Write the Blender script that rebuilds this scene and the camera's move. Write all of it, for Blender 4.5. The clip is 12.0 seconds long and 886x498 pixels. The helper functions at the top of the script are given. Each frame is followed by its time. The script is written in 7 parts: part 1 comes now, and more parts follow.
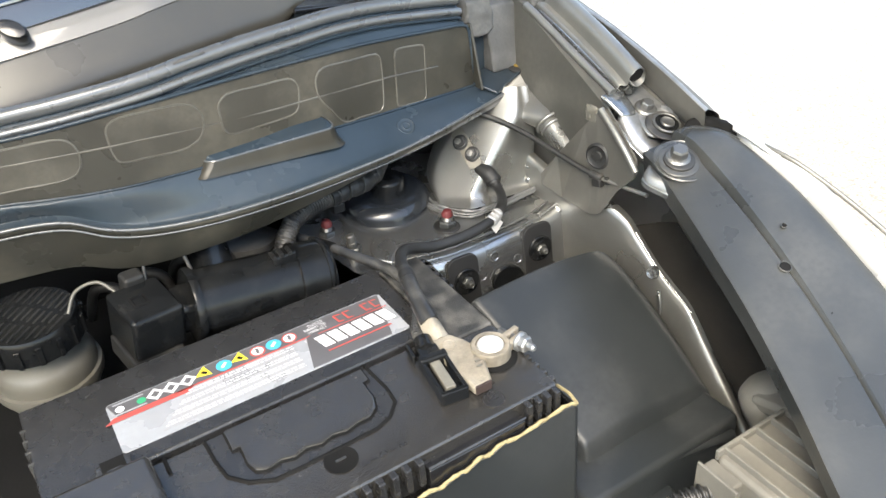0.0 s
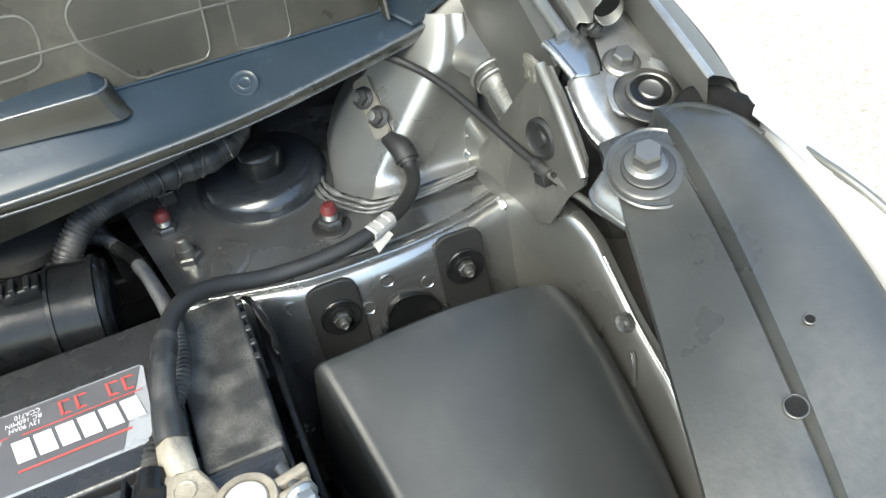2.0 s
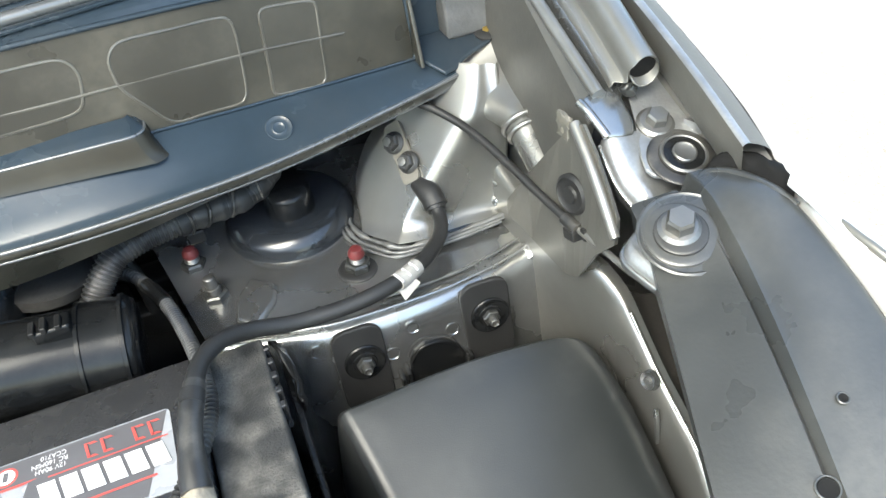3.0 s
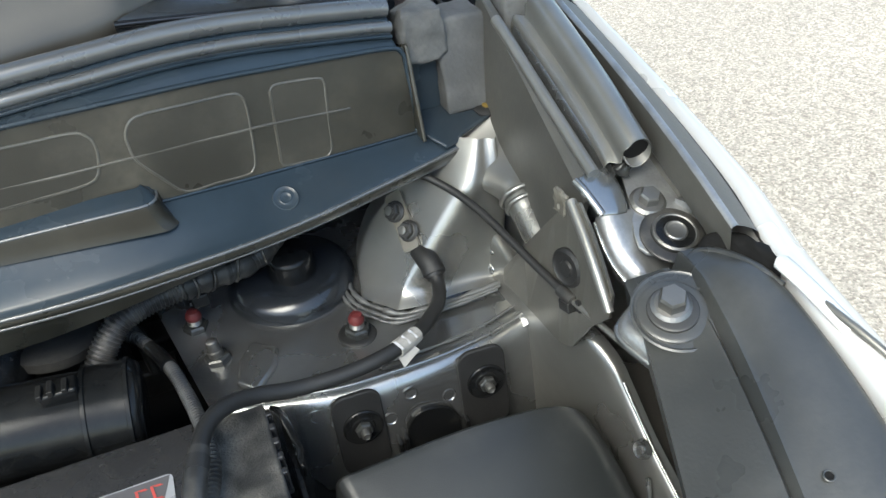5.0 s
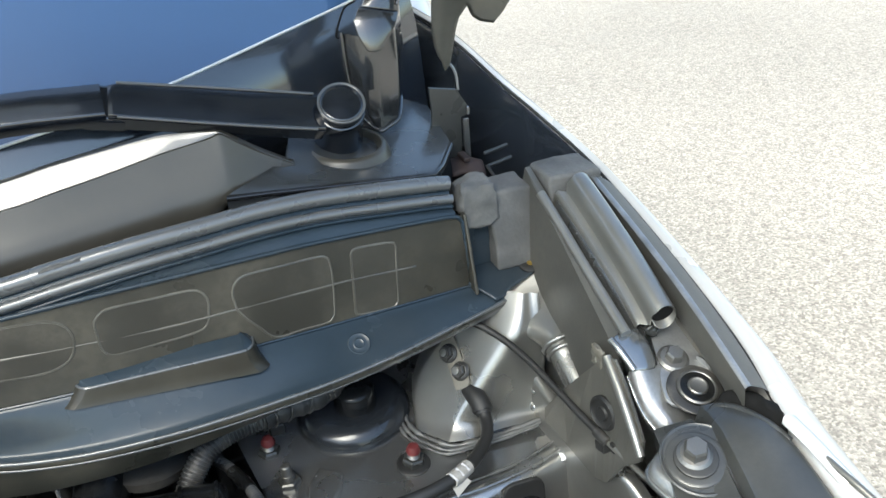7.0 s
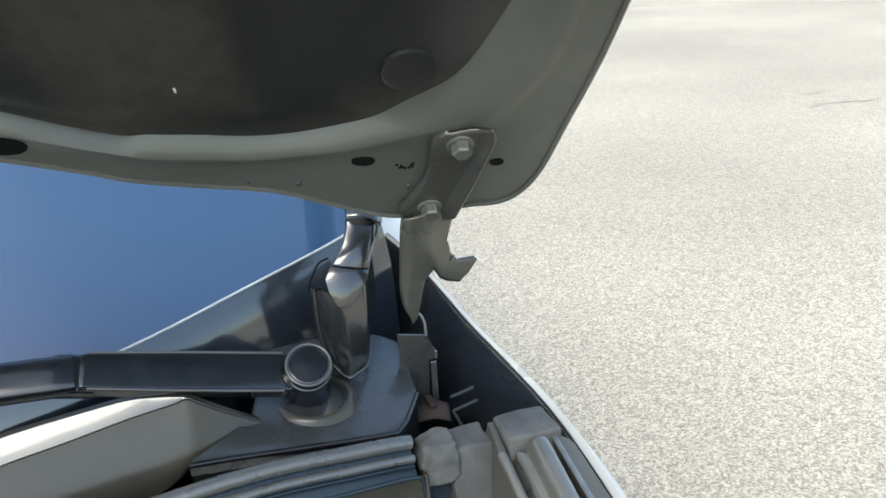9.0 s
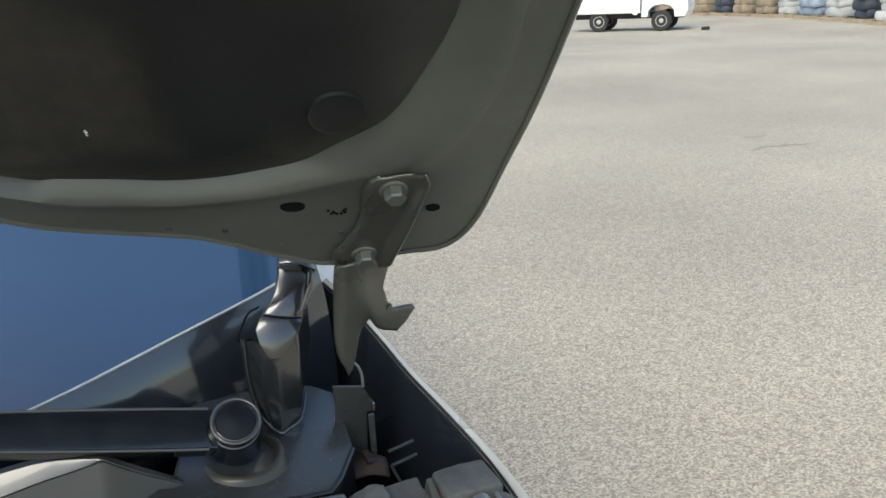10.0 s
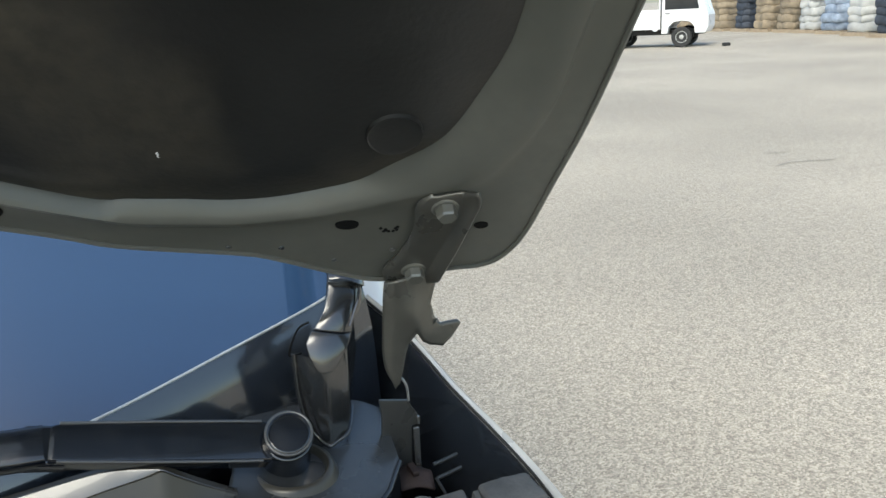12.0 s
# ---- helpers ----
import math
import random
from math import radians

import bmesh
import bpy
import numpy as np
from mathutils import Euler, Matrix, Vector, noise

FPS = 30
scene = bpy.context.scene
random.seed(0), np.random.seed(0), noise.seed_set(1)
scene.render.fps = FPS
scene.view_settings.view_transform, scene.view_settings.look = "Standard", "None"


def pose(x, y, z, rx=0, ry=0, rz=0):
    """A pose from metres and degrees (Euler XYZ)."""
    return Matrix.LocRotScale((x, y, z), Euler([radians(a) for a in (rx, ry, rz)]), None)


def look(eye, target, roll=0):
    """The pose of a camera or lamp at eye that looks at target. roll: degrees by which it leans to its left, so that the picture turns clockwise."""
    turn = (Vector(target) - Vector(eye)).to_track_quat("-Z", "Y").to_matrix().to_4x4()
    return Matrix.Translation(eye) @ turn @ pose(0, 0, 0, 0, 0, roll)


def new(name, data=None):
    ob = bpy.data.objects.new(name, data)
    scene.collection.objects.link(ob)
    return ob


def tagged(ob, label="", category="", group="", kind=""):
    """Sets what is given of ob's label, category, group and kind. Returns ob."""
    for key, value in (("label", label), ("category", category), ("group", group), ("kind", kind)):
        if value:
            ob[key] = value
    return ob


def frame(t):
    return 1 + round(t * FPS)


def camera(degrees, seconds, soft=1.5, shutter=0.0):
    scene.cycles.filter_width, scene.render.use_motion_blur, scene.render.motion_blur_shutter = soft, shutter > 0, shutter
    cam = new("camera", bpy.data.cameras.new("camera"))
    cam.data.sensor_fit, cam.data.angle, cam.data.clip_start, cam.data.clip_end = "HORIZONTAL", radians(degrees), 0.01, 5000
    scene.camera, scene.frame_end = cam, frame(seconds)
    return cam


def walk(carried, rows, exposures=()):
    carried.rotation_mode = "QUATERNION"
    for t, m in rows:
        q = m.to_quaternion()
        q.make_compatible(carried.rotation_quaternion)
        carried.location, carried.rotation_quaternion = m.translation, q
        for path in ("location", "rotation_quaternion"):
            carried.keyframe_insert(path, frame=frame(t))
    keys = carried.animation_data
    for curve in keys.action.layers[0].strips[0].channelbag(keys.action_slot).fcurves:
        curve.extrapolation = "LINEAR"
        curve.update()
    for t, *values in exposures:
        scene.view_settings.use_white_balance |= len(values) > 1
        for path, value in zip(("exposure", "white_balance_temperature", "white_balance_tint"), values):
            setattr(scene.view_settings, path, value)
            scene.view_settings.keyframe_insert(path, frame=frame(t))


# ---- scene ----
cam = camera(57.4, 12.0)
METRES, EYE, TILT, LEAN, TURN = 0.5, 1.25, -37.0, 0.0, 0.0
PATH = [
    (0, (0.006, 0.015, 1.32), (0.836, 1.46, 0.214), -4.4),
    (0.2, (0.029, 0.012, 1.316), (0.848, 1.46, 0.205), -6.0),
    (0.5, (0.108, 0.052, 1.29), (0.813, 1.528, 0.139), -7.7),
    (0.7, (0.169, 0.087, 1.269), (0.796, 1.579, 0.094), -8.6),
    (1, (0.232, 0.12, 1.257), (0.762, 1.603, 0.025), -9.6),
    (1.5, (0.272, 0.148, 1.235), (0.757, 1.597, -0.056), -9.9),
    (2, (0.272, 0.158, 1.236), (0.718, 1.607, -0.068), -9.6),
    (2.5, (0.268, 0.165, 1.235), (0.679, 1.619, -0.075), -9.4),
    (3, (0.27, 0.17, 1.251), (0.702, 1.658, -0.014), -8.2),
    (3.5, (0.273, 0.172, 1.265), (0.746, 1.692, 0.055), -7.3),
    (3.7, (0.272, 0.173, 1.267), (0.764, 1.702, 0.076), -6.8),
    (5.5, (0.263, 0.161, 1.272), (0.759, 1.714, 0.114), -6.0),
    (6, (0.26, 0.151, 1.283), (0.766, 1.726, 0.159), -5.4),
    (6.5, (0.243, 0.135, 1.31), (0.743, 1.76, 0.256), -5.5),
    (6.7, (0.234, 0.131, 1.320), (0.745, 1.781, 0.312), -5.4),
    (7, (0.231, 0.127, 1.338), (0.745, 1.81, 0.388), -5.3),
    (7.3, (0.232, 0.125, 1.361), (0.757, 1.842, 0.477), -5.3),
    (7.5, (0.231, 0.125, 1.371), (0.783, 1.876, 0.578), -5.0),
    (7.7, (0.23, 0.131, 1.383), (0.804, 1.903, 0.654), -4.6),
    (9.3, (0.276, 0.15, 1.441), (0.87, 1.937, 0.768), -3.1),
    (9.5, (0.279, 0.156, 1.439), (0.922, 1.935, 0.792), -2.8),
    (10, (0.287, 0.159, 1.436), (0.99, 1.931, 0.832), -2.5),
    (10.5, (0.284, 0.159, 1.434), (0.986, 1.941, 0.857), -2.8),
    (11, (0.285, 0.16, 1.434), (0.991, 1.941, 0.858), -3.0),
    (11.5, (0.284, 0.161, 1.436), (0.986, 1.941, 0.857), -3.0),
    (12, (0.264, 0.153, 1.441), (0.928, 1.954, 0.879), -3.0),
]
EXPOSURES = [(0.0, 1.58, 7300, 7), (0.5, 0.66, 7300, 7), (1.0, 0.98, 7000, 4), (1.5, 1.14, 6900, 3), (2.0, 1.60, 6800, 1), (2.5, 1.80, 6800, 1), (3.0, 1.80, 6800, 2), (3.5, 0.98, 7000, 2), (5.5, 0.95, 6550, 2), (6.0, 0.95, 6550, 2), (6.5, 0.96, 6550, 2), (7.0, 1.00, 6600, 2), (7.5, 0.73, 6700, 3), (9.5, 0.80, 6700, 2), (10.0, 0.15, 6900, 3), (11.0, 0.05, 6900, 3), (11.5, 0.15, 6900, 3), (12.0, 0.30, 6800, 2)]
walk(cam, [(t, look(eye, target, roll)) for t, eye, target, roll in PATH], EXPOSURES)

# ---- light: bright hazy sun, spread wide by thin cloud, high ahead of the car, and a bright sky ----
world = bpy.data.worlds.new("world")
scene.world = world
world.use_nodes = True
wn = world.node_tree
sky = wn.nodes.new("ShaderNodeTexSky")
sky.sky_type, sky.sun_disc = "NISHITA", False
SUN = Vector((-0.52, -0.56, 1.0)).normalized()
sky.sun_elevation, sky.sun_rotation = math.asin(SUN.z), math.atan2(SUN.x, SUN.y)
sky.air_density, sky.dust_density = 1.0, 1.7
wn.nodes["Background"].inputs["Strength"].default_value = 0.24
wn.links.new(sky.outputs[0], wn.nodes["Background"].inputs["Color"])
sun = new("sun", bpy.data.lights.new("sun", "SUN"))
sun.data.energy, sun.data.angle, sun.data.color = 2.6, radians(38), (1.0, 0.96, 0.90)
sun.matrix_world = look((SUN * 20)[:], (0, 0, 0))


# ---- materials ----
def material(name, color, rough=0.5, metal=0.0, var=0.15, scale=30.0, bump=0.0, bump_scale=400.0, coat=0.0, dust=None, dust_amount=0.0, dust_scale=9.0, spec=0.5, rough_var=0.05, dust_rough=0.8):
    """A principled material with two scales of mottling, fine relief and, if wanted, pale dust in patches."""
    m = bpy.data.materials.new(name)
    m.use_nodes = True
    nt = m.node_tree
    b = nt.nodes["Principled BSDF"]
    b.inputs["Metallic"].default_value = metal
    b.inputs["Coat Weight"].default_value = coat
    b.inputs["Specular IOR Level"].default_value = spec
    co = nt.nodes.new("ShaderNodeTexCoord")

    def noise_node(s, detail=4.0):
        n = nt.nodes.new("ShaderNodeTexNoise")
        n.inputs["Scale"].default_value, n.inputs["Detail"].default_value = s, detail
        nt.links.new(co.outputs["Object"], n.inputs["Vector"])
        return n.outputs["Fac"]

    def ramp(src, lo, hi, a, c):
        r = nt.nodes.new("ShaderNodeMapRange")
        r.inputs[1].default_value, r.inputs[2].default_value, r.inputs[3].default_value, r.inputs[4].default_value = lo, hi, a, c
        nt.links.new(src, r.inputs[0])
        return r.outputs[0]

    def mix(fac, a, c):
        x = nt.nodes.new("ShaderNodeMix")
        x.data_type = "RGBA"
        for sock, v in ((x.inputs[0], fac), (x.inputs[6], a), (x.inputs[7], c)):
            if isinstance(v, (tuple, float)):
                sock.default_value = v
            else:
                nt.links.new(v, sock)
        return x.outputs[2]

    big, fine = noise_node(scale), noise_node(scale * 9)
    dark = tuple(c * (1 - var) for c in color) + (1,)
    light = tuple(min(1, c * (1 + var)) for c in color) + (1,)
    col = mix(ramp(big, 0.3, 0.7, 0, 1), dark, light)
    col = mix(ramp(fine, 0.35, 0.75, 0, 0.35), col, dark)
    rv = ramp(big, 0.3, 0.7, max(0.02, rough - rough_var), min(1, rough + rough_var))
    if dust:
        patch = ramp(noise_node(dust_scale, 6.0), 0.45, 0.68, 0, dust_amount)
        speck = nt.nodes.new("ShaderNodeMath")
        speck.operation = "MULTIPLY"
        nt.links.new(patch, speck.inputs[0])
        nt.links.new(ramp(noise_node(dust_scale * 14), 0.3, 0.6, 0.5, 1), speck.inputs[1])
        col = mix(speck.outputs[0], col, tuple(dust) + (1,))
        mx = nt.nodes.new("ShaderNodeMix")
        nt.links.new(speck.outputs[0], mx.inputs[0])
        nt.links.new(rv, mx.inputs[2])
        mx.inputs[3].default_value = dust_rough
        rv = mx.outputs[0]
    nt.links.new(col, b.inputs["Base Color"])
    nt.links.new(rv, b.inputs["Roughness"])
    if bump:
        bp = nt.nodes.new("ShaderNodeBump")
        bp.inputs["Strength"].default_value, bp.inputs["Distance"].default_value = bump, 0.0006
        nt.links.new(noise_node(bump_scale, 3.0), bp.inputs["Height"])
        nt.links.new(bp.outputs[0], b.inputs["Normal"])
    return m


DUST = (0.33, 0.31, 0.27)
M_PAINT = material("grey_metallic_paint", (0.315, 0.322, 0.322), 0.25, 0.88, 0.12, 14, 0.05, 300, 0.1, DUST, 0.12, 14, 0.5, 0.07)
M_SEALER = material("painted_sealer", (0.13, 0.132, 0.130), 0.45, 0.4, 0.25, 60, 0.3, 300)
M_FENDER = material("silver_paint", (0.60, 0.60, 0.585), 0.28, 0.25, 0.02, 6, 0.0, 400, 0.6)
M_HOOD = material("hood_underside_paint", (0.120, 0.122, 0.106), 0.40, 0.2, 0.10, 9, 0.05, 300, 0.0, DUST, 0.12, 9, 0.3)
M_HINGE = material("hinge_paint", (0.118, 0.116, 0.102), 0.30, 0.55, 0.10, 25, 0.05, 400, 0, DUST, 0.08, 30)
M_DOME = material("strut_top_paint", (0.020, 0.023, 0.027), 0.20, 0.2, 0.10, 20, 0.03, 400, 0, None, 0, 9, 0.7)
M_STRAW = material("frayed_straw", (0.28, 0.23, 0.12), 0.8, 0, 0.3, 200, 0.4)
M_RAIL = material("rail_paint", (0.165, 0.160, 0.145), 0.40, 0.6, 0.14, 16, 0.15, 500, 0, DUST, 0.22, 14)
M_WASHER = material("dull_washer", (0.055, 0.055, 0.054), 0.45, 0.6, 0.15, 60, 0.1)
M_CRACK = material("crack_filler", (0.26, 0.240, 0.200), 0.9, 0, 0.3, 8)
M_DARKMETAL = material("dark_painted_metal", (0.06, 0.062, 0.060), 0.30, 0.5, 0.1, 20, 0.05)
M_BLACK = material("black_plastic", (0.007, 0.0075, 0.008), 0.19, 0, 0.2, 40, 0.12, 900, 0, DUST, 0.02, 60, 0.24)
# black plastic whose blue base paints in the sky's reflection
M_COWL = material("sky_blued_cowl", (0.021, 0.032, 0.043), 0.24, 0, 0.15, 20, 0.05, 1200, 0, (0.17, 0.16, 0.135), 0.10, 9, 0.36)
# same plastic with dust, browned to paint the ground's reflection
M_WALL = material("dusty_ground_tanned_cowl", (0.031, 0.030, 0.025), 0.28, 0, 0.24, 14, 0.10, 1200, 0, (0.15, 0.133, 0.102), 0.34, 13, 0.5, 0.05, 0.5)
M_PANEL = material("dusty_wall_panel", (0.036, 0.034, 0.028), 0.32, 0, 0.18, 16, 0.10, 1200, 0, (0.18, 0.160, 0.125), 0.22, 26)
# copy of the body paint, warmed to paint the ground's reflection
M_APRON = material("ground_warmed_paint", (0.285, 0.283, 0.268), 0.32, 0.80, 0.12, 14, 0.06, 300, 0.0, DUST, 0.14, 14, 0.5, 0.07)
# dark brown that stands for shade under the wing
M_UNDER = material("hollow_shade", (0.034, 0.031, 0.027), 0.7, 0, 0.3, 20, 0.3, 400, 0, None, 0, 9, 0.3)
# darker copy of the rail paint, with the wall's shade in its colour
M_RAILWALL = material("shaded_rail_paint", (0.078, 0.077, 0.070), 0.42, 0.3, 0.14, 16, 0.15, 500, 0, DUST, 0.14, 14)
M_BAND = material("brown_grey_band", (0.085, 0.079, 0.070), 0.55, 0, 0.2, 18, 0.2, 500)
M_GLOSS = material("glossy_black_plastic", (0.012, 0.012, 0.013), 0.16, 0, 0.2, 30, 0.05, 900, 0.2)
# black trim; the brown in its base paints the ground's reflection
M_TRIM = material("ground_tanned_trim", (0.044, 0.040, 0.032), 0.30, 0, 0.1, 25, 0.05, 1500, 0.0, None, 0, 9, 0.5, 0.04)
M_CREST = material("trim_crest_plastic", (0.05, 0.049, 0.046), 0.34, 0, 0.06, 25, 0.05, 1500, 0.6, None, 0, 9, 1.0, 0.03)
M_GARNISH = material("garnish_plastic", (0.018, 0.019, 0.020), 0.17, 0, 0.1, 25, 0.03, 1500, 0.5, None, 0, 9, 1.0, 0.03)
M_FOLD = material("folded_sheet_paint", (0.24, 0.238, 0.222), 0.32, 0.7, 0.08, 30, 0.12, 500, 0.1, DUST, 0.25, 16)
M_WIPER = material("wiper_paint", (0.006, 0.008, 0.012), 0.14, 0, 0.1, 30, 0.04, 900, 0.3, (0.10, 0.10, 0.095), 0.05, 60, 0.8, 0.04)
# brown base and patches paint the reflection on the box's sides
M_BOXFORM = material("brown_reflection_plastic", (0.024, 0.022, 0.017), 0.32, 0, 0.15, 20, 0.06, 1200, 0, (0.15, 0.130, 0.095), 0.14, 9, 0.35)
M_PLATE = material("wiper_plate_plastic", (0.036, 0.039, 0.041), 0.26, 0, 0.1, 25, 0.05, 1500, 0.2, None, 0, 9, 0.75, 0.04)
M_SEAL = material("seal_rubber", (0.075, 0.078, 0.080), 0.28, 0, 0.08, 40, 0.06, 700, 0.3, None, 0, 20, 1.0, 0.03)
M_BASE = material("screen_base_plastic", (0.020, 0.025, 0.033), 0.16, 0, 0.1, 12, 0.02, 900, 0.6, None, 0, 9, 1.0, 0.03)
M_HINGEBOLT = material("hinge_bolt_paint", (0.17, 0.17, 0.15), 0.35, 0.4, 0.06, 25, 0.04)
M_COVER = material("worn_black_cover", (0.031, 0.033, 0.033), 0.29, 0, 0.12, 24, 0.14, 520, 0, (0.064, 0.064, 0.060), 0.75, 16, 0.65, 0.05, 0.36)
M_BOX = material("air_box_plastic", (0.019, 0.0215, 0.0225), 0.36, 0, 0.14, 20, 0.12, 1300, 0, (0.048, 0.050, 0.051), 0.70, 12, 0.42, 0.05, 0.44)
# paler than the wall to paint highlights along the ribs
M_RIB = material("highlit_rib_plastic", (0.085, 0.080, 0.068), 0.32, 0, 0.4, 30)
M_RUBBER = material("rubber", (0.014, 0.014, 0.014), 0.55, 0, 0.2, 60, 0.2, 700)
M_LOOM = material("loom_hose", (0.022, 0.022, 0.022), 0.42, 0, 0.3, 60, 0.2, 700, 0, DUST, 0.16, 60)
M_STEEL = material("zinc_steel", (0.19, 0.188, 0.18), 0.42, 0.85, 0.12, 60, 0.1, 600)
M_BRIGHT = material("bright_zinc_plate", (0.30, 0.305, 0.305), 0.36, 0.70, 0.25, 60, 0.35, 500)
M_LEAD = material("oxidised_lead", (0.23, 0.20, 0.155), 0.65, 0.25, 0.35, 90, 0.8, 500, 0, (0.42, 0.39, 0.33), 0.4, 40)
M_LUG = material("tinned_lug", (0.22, 0.205, 0.175), 0.45, 0.6, 0.2, 60, 0.3)
M_POST = material("lead_post", (0.62, 0.62, 0.60), 0.4, 0.5, 0.08, 80, 0.2, 700)
M_RED = material("red_paint_mark", (0.11, 0.018, 0.018), 0.5, 0, 0.3, 120, 0.2)
M_BATT = material("battery_plastic", (0.018, 0.018, 0.019), 0.27, 0, 0.12, 60, 0.3, 700, 0, (0.16, 0.15, 0.13), 0.05, 140, 0.6, 0.05, 0.5)
# battery plastic with dust, lightened to paint the deck's lit sheen
M_DECK = material("dusty_lit_deck", (0.022, 0.021, 0.020), 0.24, 0, 0.12, 50, 0.30, 700, 0, (0.12, 0.11, 0.095), 0.08, 140, 0.85, 0.05, 0.5)
M_TERMINAL = material("terminal_cover_plastic", (0.15, 0.142, 0.12), 0.45, 0, 0.25, 60, 0.3, 700)
M_DUSTY = material("dust_caked_plastic", (0.026, 0.026, 0.025), 0.5, 0, 0.3, 60, 0.9, 900, 0, (0.20, 0.19, 0.17), 0.55, 45)
M_LABEL = material("label_silver", (0.31, 0.32, 0.34), 0.28, 0.15, 0.12, 40, 0.0)
M_LABEL_DARK = material("label_dark", (0.085, 0.083, 0.088), 0.35, 0, 0.1, 40)
M_WHITE = material("white_print", (0.66, 0.66, 0.66), 0.4, 0, 0.05, 40)
M_PRINT_RED = material("red_print", (0.42, 0.07, 0.06), 0.4, 0, 0.05, 40)
M_PRINT_PALE = material("pale_print", (0.52, 0.52, 0.53), 0.5, 0, 0.2, 90)
M_PRINT_GREY = material("grey_print", (0.30, 0.30, 0.31), 0.5, 0, 0.05, 40)
M_BRASS = material("brass_screw", (0.36, 0.25, 0.07), 0.4, 0.7, 0.1, 40)
M_BLUE = material("blue_print", (0.05, 0.35, 0.55), 0.4, 0, 0.05, 40)
M_YELLOW = material("yellow_print", (0.75, 0.6, 0.05), 0.4, 0, 0.05, 40)
M_GREEN = material("green_print", (0.03, 0.3, 0.14), 0.4, 0, 0.05, 40)
M_FOAM = material("grey_foam", (0.075, 0.076, 0.076), 0.9, 0, 0.25, 40, 0.9, 350, 0, (0.19, 0.185, 0.17), 0.35, 20)
# brown patches here paint the pad's sheen, using the dust inputs
M_PAD = material("insulation_pad", (0.0165, 0.0168, 0.0160), 0.34, 0, 0.3, 10, 0.35, 260, 0, (0.110, 0.096, 0.070), 0.50, 7, 0.5, 0.05, 0.6)
M_TAN = material("lamp_housing_plastic", (0.125, 0.12, 0.105), 0.55, 0, 0.15, 25, 0.3, 700, 0, (0.3, 0.28, 0.24), 0.3, 14)
M_TANK = material("milky_tank_plastic", (0.10, 0.094, 0.078), 0.4, 0, 0.12, 25, 0.1)
# near black: shade in holes, gaps and the bay; also plain black bits
M_VOID = material("shade_black", (0.007, 0.007, 0.007), 0.8, 0, 0.3, 20, 0.3, 400, 0, None, 0, 9, 0.15)
M_ENGINE = material("grimy_engine_plastic", (0.012, 0.012, 0.012), 0.5, 0, 0.3, 30, 0.3, 500, 0, DUST, 0.08, 20, 0.3)
M_RUST = material("rusty_bracket", (0.032, 0.019, 0.016), 0.7, 0.1, 0.3, 60, 0.4)
M_TAPE = material("white_tape", (0.30, 0.29, 0.27), 0.6, 0, 0.2, 90, 0.3)
M_VAN = material("white_van_paint", (0.80, 0.81, 0.82), 0.3, 0, 0.02, 3)
M_TYRE = material("tyre_rubber", (0.03, 0.03, 0.03), 0.8, 0, 0.2, 20)
M_SACK = material("beige_sack", (0.29, 0.235, 0.165), 0.8, 0, 0.3, 4, 0.3, 60)
M_SACK_PALE = material("white_sack", (0.50, 0.50, 0.48), 0.7, 0, 0.15, 4, 0.3, 60)
M_SACK_DARK = material("dark_tarpaulin", (0.045, 0.055, 0.075), 0.6, 0, 0.3, 4, 0.3, 60)
M_SACK_BLUE = material("blue_wrapped_sack", (0.30, 0.36, 0.45), 0.45, 0, 0.35, 5, 0.3, 60)
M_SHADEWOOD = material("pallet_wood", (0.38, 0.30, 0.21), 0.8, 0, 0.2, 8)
M_VANGLASS = material("van_glass", (0.02, 0.025, 0.03), 0.08, 0, 0.1, 3)


